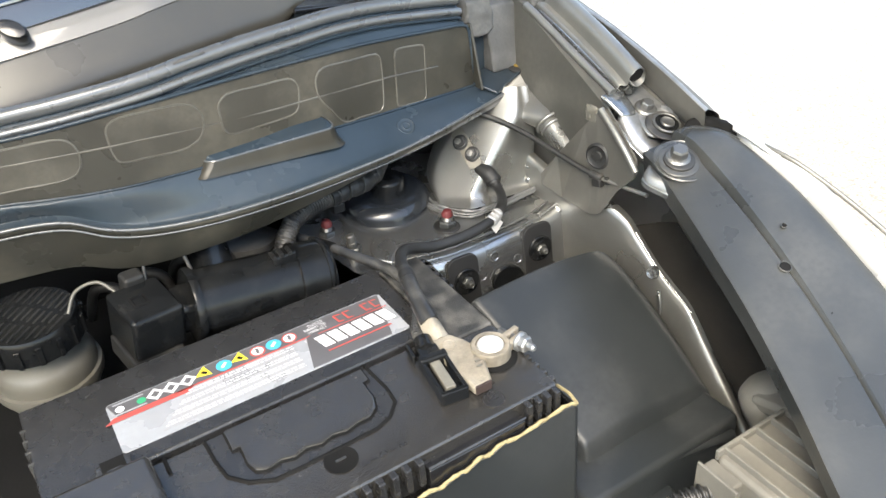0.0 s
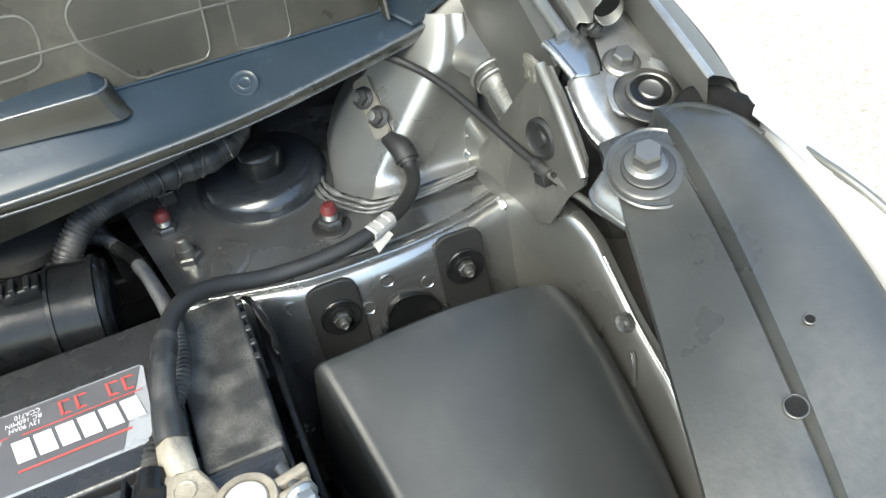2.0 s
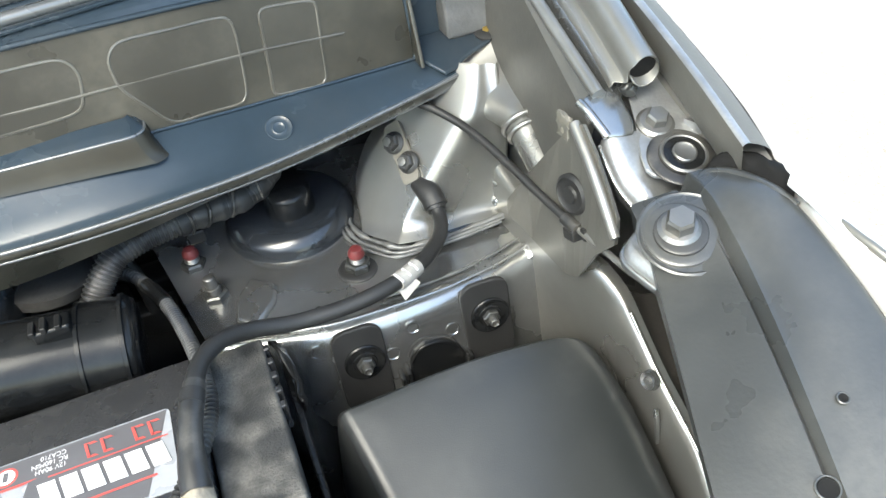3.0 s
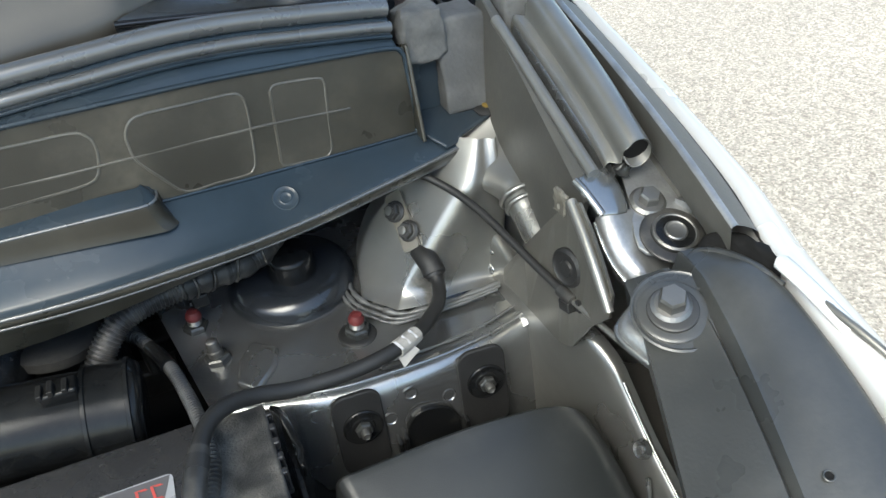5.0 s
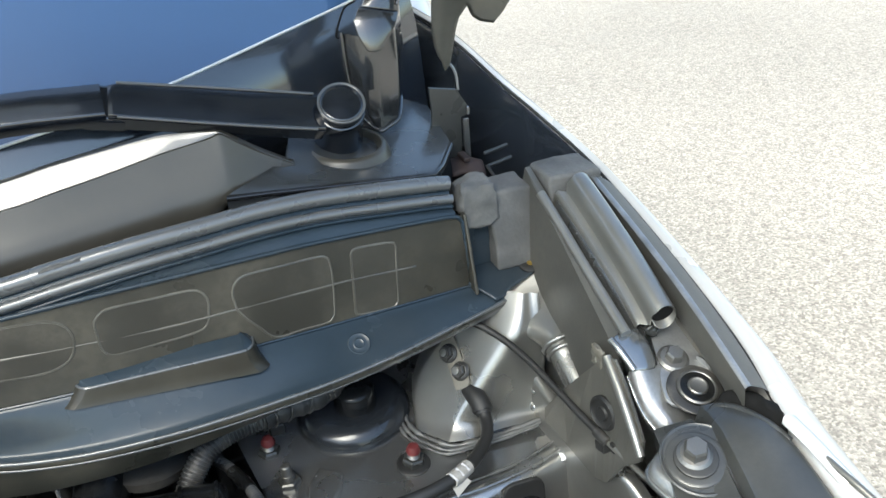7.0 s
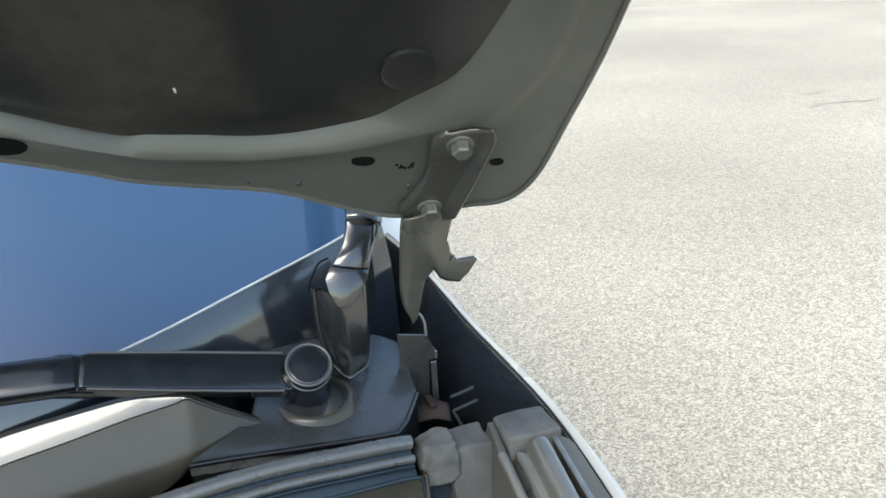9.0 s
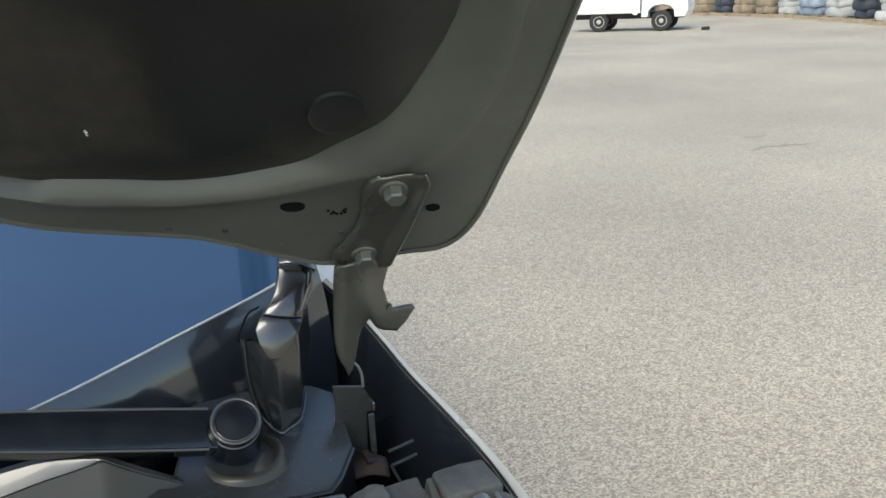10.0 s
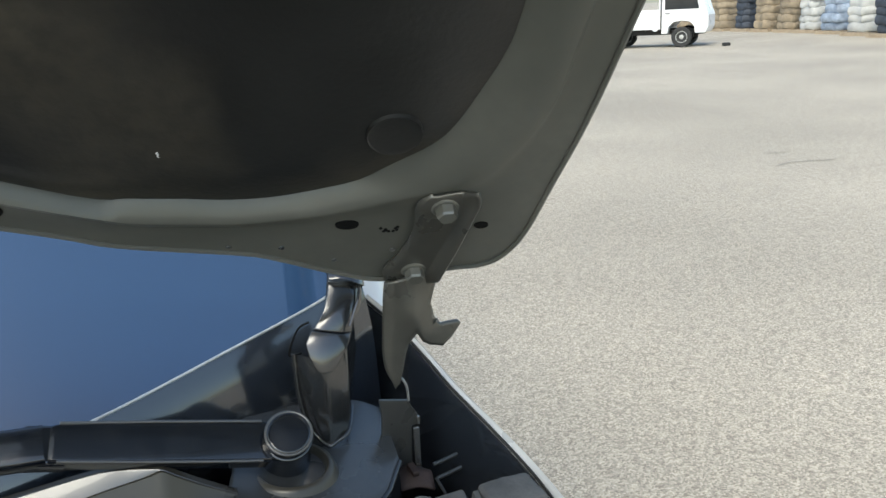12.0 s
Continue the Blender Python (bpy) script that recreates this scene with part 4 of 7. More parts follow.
alone("rubber_stop", foam, M_VOID, "black crumbling rubber stop behind the cover strip", "rubber stop")
part("fender_seam", tube([(0.5010, 0.3990, 1.0305), (0.5035, 0.3820, 1.0262), (0.5045, 0.3660, 1.0232), (0.5075, 0.3500, 1.0200), (0.5125, 0.3320, 1.0130), (0.5190, 0.298, 0.9985), (0.5230, 0.26, 0.982)], 0.0020, 4, 8), M_RAIL, fender, "grey-brown seam along the fender")
part("fender_tip", loft([[(0.4960, 0.3960, 1.0310), (0.5000, 0.3985, 1.0335), (0.5050, 0.3970, 1.0325)], [(0.4985, 0.3800, 1.0265), (0.5030, 0.3800, 1.0290), (0.5080, 0.3790, 1.0270)], [(0.5010, 0.3550, 1.0190), (0.5060, 0.3550, 1.0210), (0.5120, 0.3540, 1.0185)]], 3, 3), M_FENDER, fender, solid=0.002)


# ---- cowl panel ----
cowl = thing("cowl_panel", "black plastic cowl panel with moulded ribs and dust", "cowl panel", (0.1, 0.6, 1.0))
LX = (-1.10, -0.80, -0.40, -0.15, -0.03, 0.02, 0.05, 0.08, 0.12, 0.16, 0.20, 0.24, 0.28, 0.32, 0.36, 0.40, 0.42)
LIP_Y = (0.76, 0.70, 0.655, 0.62, 0.594, 0.584, 0.573, 0.565, 0.557, 0.553, 0.553, 0.556, 0.5605, 0.569, 0.581, 0.593, 0.599)
LIP_Z = (0.99, 1.01, 1.03, 1.035, 1.037, 1.034, 1.022, 1.016, 1.014, 1.014, 1.014, 1.014, 1.014, 1.014, 1.014, 1.0145, 1.0155)
WALL_Y = (0.78, 0.71, 0.66, 0.625, 0.598, 0.587, 0.582, 0.579, 0.578, 0.579, 0.582, 0.587, 0.595, 0.603, 0.610, 0.617, 0.619)
BASE_Z = (1.00, 1.025, 1.050, 1.055, 1.057, 1.053, 1.050, 1.048, 1.0465, 1.0450, 1.0435, 1.0410, 1.0365, 1.0325, 1.0290, 1.0260, 1.0250)
BEAD_Z = (1.04, 1.065, 1.085, 1.094, 1.099, 1.1005, 1.1020, 1.1035, 1.1045, 1.1050, 1.1040, 1.1020, 1.0985, 1.0935, 1.0885, 1.0825, 1.0800)
SKIRT = (0.05, 0.05, 0.05, 0.05, 0.048, 0.046, 0.042, 0.038, 0.033, 0.029, 0.024, 0.019, 0.014, 0.011, 0.010, 0.009, 0.008)


def wall_pt(x, z, out=0.0):
    """A point on the rising wall of the cowl, out metres proud of it."""
    f = (z - lerp(x, LX, BASE_Z)) / (lerp(x, LX, BEAD_Z) - lerp(x, LX, BASE_Z))
    return Vector((x - out * 0.12, lerp(x, LX, WALL_Y) + 0.004 * f - out, z))


# sloping shelf with its rounded lip and the skirt that hangs below it
rows = []
for x, ly, lz, wy, bz, sk in zip(LX, LIP_Y, LIP_Z, WALL_Y, BASE_Z, SKIRT):
    rows.append([(x, ly + 0.016, lz - sk), (x, ly + 0.007, lz - sk * 0.5), (x, ly + 0.0035, lz - 0.0075), (x, ly + 0.0005, lz - 0.0035), (x, ly, lz - 0.0005), (x, ly + 0.0025, lz + 0.0018), (x, ly + 0.0070, lz + 0.0040), (x, ly + (wy - ly) * 0.6, lz + (bz - lz) * 0.60), (x, wy - 0.003, bz - 0.0025), (x, wy, bz)])
shelf_c = part("cowl_shelf", loft([r[4:] for r in rows], 2, 5), M_COWL, cowl)
part("cowl_skirt", loft([r[:5] for r in rows], 2, 5), M_WALL, cowl, "dusty skirt below the cowl lip, tan reflection in its colour")
# thin paler tubes added to draw the lip's two highlight lines
for dy, dz, r in ((0.0008, 0.0006, 0.0013), (0.0030, -0.0065, 0.0011)):
    part("lip_highlight", tube([(x, y + dy, z + dz) for x, y, z in zip(LX[2:], LIP_Y[2:], LIP_Z[2:])], r, 5, 8), M_SEAL, shelf_c)
# tip of the shelf that reaches the clip
tip = [(0.412, 0.598, 1.0180), (0.4205, 0.6015, 1.0178), (0.4270, 0.6060, 1.0200), (0.4360, 0.6080, 1.0225), (0.4470, 0.6100, 1.0250), (0.4570, 0.6180, 1.0265), (0.4600, 0.6320, 1.0285), (0.4560, 0.652, 1.0300), (0.400, 0.652, 1.0300), (0.398, 0.616, 1.0260)]
part("cowl_tip", prism(tip, 0.003), M_COWL, cowl, bevel=0.001)
CLIP = axes((0.3043, 0.5820, 1.0245), (0, -0.62, 0.78))
part("cowl_clip", lathe([(0.0080, -0.001), (0.0079, 0.0004), (0.0072, 0.0009), (0.0058, 0.0005), (0.0040, 0.0005), (0.0034, 0.0010), (0.0026, 0.0006), (0.001, 0.0006)], CLIP, 28), M_COWL, cowl, "round push clip")
c = part("tip_clip", lathe([(0.0085, 0), (0.0085, 0.002), (0.006, 0.0035), (0.002, 0.0035)], axes((0.4490, 0.6185, 1.0280), (0, -0.2, 1)), 24), M_RUBBER, cowl, "push clip with brass screw")
part("screw_head", lathe([(0.0028, 0.0032), (0.0026, 0.0045), (0.001, 0.0048)], axes((0.4490, 0.6185, 1.0280), (0, -0.2, 1)), 14), M_BRASS, c, "brass screw head")
rows = []
for x in LX[:-2] + (0.3985,):
    bz, tz = lerp(x, LX, BASE_Z), lerp(x, LX, BEAD_Z)
    rows.append([tuple(wall_pt(x, bz + (tz - bz) * f)) for f in (0, 0.04, 0.3, 0.7, 0.96, 1.0)])
part("cowl_wall", loft(rows, 2, 5), M_WALL, cowl, "dusty upright wall of the cowl, tan reflection in its colour")
top_edge = [tuple(wall_pt(x, lerp(x, LX, BEAD_Z), 0.0003)) for x in LX[2:-2] + (0.3900,)]
part("wall_bead", tube(top_edge + [tuple(wall_pt(0.3970, 1.0790, 0.0003)), tuple(wall_pt(0.3985, 1.0700, 0.0003)), tuple(wall_pt(0.4010, 1.0290, 0.0003))], 0.0016, 5, 8), M_COWL, cowl)
part("step_bead", tube([(x, wy - 0.001, bz) for x, wy, bz in zip(LX[2:-1], WALL_Y[2:-1], BASE_Z[2:-1])], 0.0010, 5, 6), M_COWL, cowl)
part("wall_end", prism([(0.604, 1.024), (0.640, 1.024), (0.640, 1.078), (0.624, 1.083), (0.620, 1.083)], 0.0025, Matrix(((0, 0, 1, 0.3990), (1, 0, 0, 0), (0, 1, 0, 0), (0, 0, 0, 1)))), M_WALL, cowl, smooth=False, bevel=0.0008)


part("cowl_end", block(0.4015, 0.4250, 0.634, 0.646, 1.030, 1.082, r=0.002), M_COWL, cowl)


def wall_line(pts, r=0.0009, closed=True):
    path = spline([tuple(wall_pt(x, z, 0.0001)) for x, z in pts], 4, closed)
    if closed:
        bm = bmesh.new()
        bm.faces.new([bm.verts.new(p) for p in spline([tuple(wall_pt(x, z, 0.0005)) for x, z in pts], 4, True)])
        bmesh.ops.triangulate(bm, faces=bm.faces[:])
        part("wall_panel", bm, M_PANEL, cowl)
        path = path + path[:1]
    return part("moulded_rib", tube(path, r, 1, 6), M_RIB, cowl)


wall_line([(0.3115, 1.0790), (0.3125, 1.0825), (0.3160, 1.0842), (0.3295, 1.0825), (0.3415, 1.0800), (0.3442, 1.0770), (0.3440, 1.0720), (0.3425, 1.0550), (0.3412, 1.0370), (0.3390, 1.0325), (0.3350, 1.0315), (0.3230, 1.0330), (0.3110, 1.0350), (0.3085, 1.0385), (0.3090, 1.0440), (0.3102, 1.0620)])
wall_line([(0.2310, 1.0770), (0.2315, 1.0840), (0.2360, 1.0900), (0.2440, 1.0915), (0.2650, 1.0895), (0.2880, 1.0875), (0.2945, 1.0850), (0.2965, 1.0790), (0.2960, 1.0650), (0.2940, 1.0460), (0.2920, 1.0405), (0.2870, 1.0382), (0.2700, 1.0400), (0.2520, 1.0418), (0.2420, 1.0540), (0.2325, 1.0680)])
wall_line([(0.1495, 1.0800), (0.1500, 1.0880), (0.1550, 1.0935), (0.1620, 1.0950), (0.1850, 1.0938), (0.2060, 1.0925), (0.2130, 1.0890), (0.2155, 1.0825), (0.2140, 1.0730), (0.2110, 1.0660), (0.2030, 1.0635), (0.1800, 1.0635), (0.1580, 1.0640), (0.1510, 1.0670), (0.1492, 1.0735)])
wall_line([(0.0690, 1.0830), (0.0700, 1.0930), (0.0780, 1.0985), (0.1000, 1.0985), (0.1220, 1.0970), (0.1330, 1.0920), (0.1365, 1.0830), (0.1340, 1.0730), (0.1280, 1.0670), (0.1150, 1.0640), (0.0920, 1.0655), (0.0740, 1.0670), (0.0695, 1.0740)])
wall_line([(-0.020, 1.066), (0.010, 1.0645), (0.035, 1.064), (0.046, 1.070), (0.048, 1.083), (0.040, 1.093), (0.010, 1.094), (-0.018, 1.092), (-0.027, 1.080)])
wall_line([(-0.15, 1.083), (-0.03, 1.083), (0.05, 1.081), (0.109, 1.078), (0.184, 1.0728), (0.231, 1.0702), (0.298, 1.064), (0.3575, 1.056)], 0.0009, False)
# raised wedge box between wall and shelf
BX = (
    (0.1180, 0.2440, 0.5690, 1.0405, 1.0310, 0.010),
    (0.1205, 0.2420, 0.5698, 1.0420, 1.0335, 0.010),
    (0.1240, 0.2395, 0.5708, 1.0450, 1.0385, 0.010),
    (0.1275, 0.2375, 0.5716, 1.0485, 1.0450, 0.009),
    (0.1290, 0.2365, 0.5724, 1.0505, 1.0480, 0.009),
    (0.1305, 0.2350, 0.5745, 1.0520, 1.0500, 0.008),
    (0.1300, 0.2340, 0.5770, 1.0530, 1.0515, 0.006),
    (0.1240, 0.2300, 0.5830, 1.0555, 1.0548, 0.003),
)
rows = []
for x0, x1, yf, za, zb, r in BX:
    side = [(x0 - 0.004, 0.592), (x0, yf + r * 1.6)] + [(x0 + r - r * math.cos(radians(a)), yf + r - r * math.sin(radians(a))) for a in (0, 22, 45, 68, 90)]
    other = [(x1 + x0 - x, y) for x, y in side[::-1]]
    rows.append([(x, y, za + (zb - za) * (x - x0) / (x1 - x0)) for x, y in side + [(x0 + (x1 - x0) * f, yf) for f in (0.25, 0.5, 0.75)] + other])
box = part("raised_box", loft(rows[4:], 4, 1), M_COWL, cowl, "softly rounded raised box")
# sides are browner than the top to paint in their reflection
part("box_skirt", loft(rows[:5], 4, 1), M_BOXFORM, box, "sloping sides of the raised box, brown reflection painted in")
# pale line added as the highlight on the box's top edge
part("box_highlight", tube(rows[4][1:-1], 0.0008, 1, 6), M_SEAL, box)

# ---- weatherstrip along the cowl ----
seal = thing("weatherstrip", "black rubber bonnet seal along the cowl", "seal", (0.1, 0.62, 1.1))
SX = (-1.10, -0.80, -0.40, -0.20, -0.05, 0.00, 0.05, 0.10, 0.14, 0.18, 0.22, 0.26, 0.30, 0.34, 0.38, 0.3935)
SZ = (1.035, 1.060, 1.085, 1.0965, 1.1045, 1.1095, 1.1125, 1.1160, 1.1205, 1.1235, 1.1245, 1.1245, 1.1205, 1.1140, 1.1065, 1.1035)
SY = (0.795, 0.73, 0.685, 0.650, 0.622, 0.612, 0.602, 0.597, 0.597, 0.599, 0.603, 0.609, 0.617, 0.624, 0.632, 0.6345)
bead = [(x, y, z) for x, y, z in zip(SX, SY, SZ)]
part("seal_bulb", tube(bead, 0.0056, 6, 14), M_SEAL, seal)
part("seal_lip", tube([(x, y - 0.0070, z - 0.0095) for x, y, z in bead], 0.0034, 6, 10), M_SEAL, seal)
part("seal_edge", tube([(x, y - 0.0088, z - 0.0150) for x, y, z in bead], 0.0010, 6, 6), M_COWL, seal)
rows = []
for x, y, z in bead:
    wy, bz = lerp(x, LX, WALL_Y) + 0.0042, lerp(x, LX, BEAD_Z) + 0.0012
    rows.append([(x, wy, bz), (x, wy + (y - 0.0070 - wy) * 0.45, bz + (z - 0.0165 - bz) * 0.7), (x, y - 0.0075, z - 0.0165), (x, y - 0.0070, z - 0.0110), (x, y, z - 0.004), (x, y + 0.008, z - 0.012), (x, y + 0.016, z - 0.025)])
part("seal_foot", loft(rows, 2, 5), M_COWL, seal)
worn = loft([[(x, y - 0.0030 + d, z + 0.0045 - abs(d) * 0.3) for d in (-0.003, 0.0, 0.003)] for x, y, z in [(a, lerp(a, SX, SY), lerp(a, SX, SZ)) for a in (0.128, 0.136, 0.144, 0.152)]], 3, 4)
for v in worn.verts:
    v.co += noise.noise_vector(v.co * 300) * 0.0007
part("worn_patch", worn, M_DUSTY, seal, "frayed pale patch")


# ---- foam blocks at the end of the cowl ----
def lumpy(x0, x1, y0, y1, z0, z1, seed, amp=0.0022, lean=0.0, back=0.0):
    bm = block(x0, x1, y0, y1, z0, z1, r=0.003)
    bmesh.ops.subdivide_edges(bm, edges=bm.edges[:], cuts=7, use_grid_fill=True)
    for v in bm.verts:
        n = noise.noise_vector(v.co * 55 + Vector((seed, 0, 0)))
        v.co += n * amp + noise.noise_vector(v.co * 240) * amp * 0.35
        v.co.x += lean * (v.co.z - z0)
        v.co.y += back * (v.co.z - z0)
    return bm


fb = thing("foam_block", "grey closed-cell foam block at the end of the cowl", "foam block", (0.43, 0.63, 1.0))
part("foam_body", lumpy(0.4235, 0.4580, 0.618, 0.650, 1.030, 1.0900, 1.0, 0.0016, 0.0, 0.20), M_FOAM, fb)
part("foam_flap", lumpy(0.3995, 0.4270, 0.624, 0.650, 1.068, 1.1000, 5.0, 0.0040), M_FOAM, fb)
alone("foam_block", lumpy(0.4630, 0.5060, 0.612, 0.648, 1.056, 1.1000, 9.0, 0.0014), M_FOAM, "grey foam block beside the fender", "foam block")

# ---- cowl top trim with the wiper plate ----
trim = thing("cowl_trim", "black plastic cowl top trim under the wiper", "trim", (0.1, 0.7, 1.1))
TX = (-1.10, -0.80, -0.40, -0.10, 0.024, 0.106, 0.138, 0.172, 0.207, 0.226, 0.240, 0.2475, 0.256, 0.271, 0.293)
TH = (1.03, 1.065, 1.095, 1.117, 1.129, 1.138, 1.1435, 1.1490, 1.1555, 1.1580, 1.1602, 1.1615, 1.155, 1.143, 1.1285)
TY = (0.82, 0.742, 0.695, 0.678, 0.667, 0.662, 0.661, 0.661, 0.661, 0.661, 0.6605, 0.660, 0.661, 0.664, 0.666)
TR = (0.014, 0.014, 0.014, 0.0140, 0.0140, 0.0140, 0.0138, 0.0125, 0.0100, 0.0070, 0.0035, 0.0012, 0.0010, 0.0008, 0.0006)
rows, strip, fall = [], [], []
for x, h, y, up in zip(TX, TH, TY, TR):
    fy = lerp(x, (-1.1, -0.4, 0.0, 0.227, 0.245, 0.293), (0.80, 0.680, 0.648, 0.644, 0.6450, 0.6645))
    fz = lerp(x, (-1.1, -0.4, 0.0, 0.16, 0.227, 0.245, 0.293), (1.00, 1.065, 1.095, 1.110, 1.1190, 1.1240, 1.1275))
    rows.append([(x, fy + 0.004, fz - lerp(x, (0.20, 0.235, 0.250), (0.020, 0.012, 0.0015))), (x, fy, fz), (x, fy + (y - fy) * 0.45, fz + (h - fz) * 0.45), (x, y - 0.0010, h - 0.0022), (x, y - 0.0004, h - 0.0006), (x, y + 0.0008, h)])
    strip.append([(x, y + 0.0012, h + 0.0002), (x, y + up * 0.40, h + up * 0.50), (x, y + up * 0.78, h + up)])
    fall.append([(x, y + up * 0.78, h + up), (x, y + up * 0.85 + 0.003, h + up + 0.0004), (x, y + up * 0.85 + 0.008, h + up * 0.8 - 0.002), (x, y + up * 0.8 + 0.014, max(1.105, h - 0.03))])
part("trim_moulding", loft(rows, 2, 5), M_TRIM, trim)
part("trim_crest", loft(strip, 1, 5), M_CREST, trim, "pale-shining flat crest of the trim")
part("trim_back", loft(fall, 2, 5), M_TRIM, trim)
k = axes((0.040, 0.668, 1.148), (-0.1, -0.8, 0.6))
part("washer_nozzle", lathe([(0.0085, -0.006), (0.0085, 0.004), (0.0070, 0.0070), (0.002, 0.0075)], k @ Matrix.Diagonal((0.8, 1.35, 1, 1)), 24), M_GLOSS, trim, "small black washer nozzle")
# plate round the wiper spindle, running to a point under the trim's end
PF = [(0.2416, 0.6365, 1.1262), (0.270, 0.6375, 1.1232), (0.320, 0.6390, 1.1170), (0.375, 0.6405, 1.1110), (0.387, 0.6415, 1.1098), (0.397, 0.6530, 1.1100), (0.4155, 0.6855, 1.1115)]
PMID = [(0.262, 0.650, 1.1300), (0.288, 0.664, 1.1290), (0.325, 0.676, 1.1225), (0.372, 0.678, 1.1160), (0.388, 0.680, 1.1150), (0.404, 0.690, 1.1135), (0.420, 0.720, 1.1140)]
PB = [(0.287, 0.668, 1.1330), (0.310, 0.750, 1.1450), (0.340, 0.765, 1.1400), (0.375, 0.775, 1.1320), (0.390, 0.778, 1.1290), (0.408, 0.775, 1.1240), (0.424, 0.765, 1.1180)]
part("wiper_plate", grid([[tuple(np.array(p) - (0, -0.004, 0.012)) for p in PF], [tuple(np.array(p) - (0, -0.001, 0.0035)) for p in PF], PF, [tuple(np.array(p) * 0.8 + np.array(q) * 0.2 + (0, 0, 0.0012)) for p, q in zip(PF, PMID)], PMID, PB]), M_PLATE, trim)
part("plate_edge", tube([tuple(np.array(p) + (0, -0.0005, -0.0004)) for p in PF], 0.0022, 1, 8), M_GLOSS, trim)
# near-black skirt stands for the shade under the plate
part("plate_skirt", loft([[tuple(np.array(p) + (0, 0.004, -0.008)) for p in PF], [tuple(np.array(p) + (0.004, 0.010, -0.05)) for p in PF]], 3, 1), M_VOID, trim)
DISH = axes((0.3350, 0.6900, 1.1185), (0.05, -0.12, 1))
part("spindle_dish", lathe([(0.0345, 0.0000), (0.0325, 0.0030), (0.0305, 0.0072), (0.0285, 0.0092), (0.0262, 0.0094), (0.0245, 0.0075), (0.0235, 0.0010)], DISH, 40), M_TRIM, trim)
# shade round the spindle painted on as a black floor
part("dish_hollow", lathe([(0.0240, 0.0022), (0.0200, 0.0000), (0.001, -0.001)], DISH, 32), M_VOID, trim, "dish floor blackened as the shade round the spindle")
# smooth panel between the plate and the glass
GB = [(-1.10, 0.86, 1.13), (-0.80, 0.76, 1.150), (-0.36, 0.705, 1.150), (0.0, 0.688, 1.1600), (0.130, 0.693, 1.1715), (0.212, 0.717, 1.1815), (0.301, 0.758, 1.1950), (0.391, 0.801, 1.2100), (0.43, 0.83, 1.222)]
rows = []
for x, y, z in GB:
    rows.append([(x, y, z), (x, y - 0.002, z - 0.002), (x + 0.004, y - 0.010, z - 0.026), (x + 0.008, y - 0.012, z - 0.065), (x + 0.012, y - 0.006, 1.09)])
part("glass_base_panel", loft(rows, 3, 4), M_BASE, trim)

# ---- windscreen ----
screen = thing("windscreen", "windscreen with blue sky reflection put into its colour", "windscreen", (-0.36, 1.0, 1.3))
rows = [[(x, y + 0.001 + t * (0.80 - 0.1 * ((x + 0.36) / 0.8) ** 2), z + 0.001 + t * 0.45 + 0.02 * math.sin(t * 3.14)) for t in (0, 0.15, 0.35, 0.6, 0.8, 1.0)] for x, y, z in GB]
rows = [[(p[0] + (-0.36 - p[0]) * 0.10 * i / 5, p[1], p[2]) for i, p in enumerate(r)] for r in rows]
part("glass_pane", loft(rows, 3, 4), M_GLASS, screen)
part("glass_edge", tube([(x, y, z + 0.001) for x, y, z in GB], 0.0012, 5, 8), M_POST, screen, "bright edge line of the glass")

# ---- pillar garnish ----
pil = thing("pillar_garnish", "black plastic garnish at the foot of the screen pillar", "garnish", (0.38, 0.75, 1.1))


foot = [
    [(0.351, 0.750, 1.200), (0.3500, 0.722, 1.200), (0.3630, 0.712, 1.197), (0.3720, 0.709, 1.197), (0.3890, 0.716, 1.205), (0.408, 0.765, 1.210)],
    [(0.352, 0.750, 1.171), (0.3500, 0.722, 1.171), (0.3612, 0.711, 1.171), (0.3710, 0.708, 1.171), (0.3890, 0.716, 1.171), (0.408, 0.765, 1.171)],
    [(0.356, 0.750, 1.145), (0.3540, 0.722, 1.145), (0.3600, 0.711, 1.145), (0.3702, 0.708, 1.145), (0.3880, 0.716, 1.147), (0.405, 0.765, 1.152)],
    [(0.362, 0.750, 1.131), (0.3600, 0.722, 1.132), (0.3625, 0.712, 1.131), (0.3695, 0.7085, 1.131), (0.3860, 0.716, 1.136), (0.403, 0.765, 1.145)],
    [(0.364, 0.750, 1.118), (0.3630, 0.722, 1.123), (0.3650, 0.713, 1.124), (0.3695, 0.7090, 1.124), (0.3845, 0.716, 1.129), (0.401, 0.765, 1.138)],
]
part("garnish_foot", loft(foot, 1, 4), M_GARNISH, pil, bevel=0.0020)
part("garnish_bead", tube([(0.3495, 0.7205, 1.201), (0.3495, 0.7205, 1.171), (0.3535, 0.7205, 1.145), (0.3595, 0.7195, 1.131), (0.3670, 0.7100, 1.1245), (0.3740, 0.7110, 1.1260), (0.3850, 0.7160, 1.1300), (0.3950, 0.7400, 1.1380)], 0.0018, 6, 8), M_GARNISH, pil)
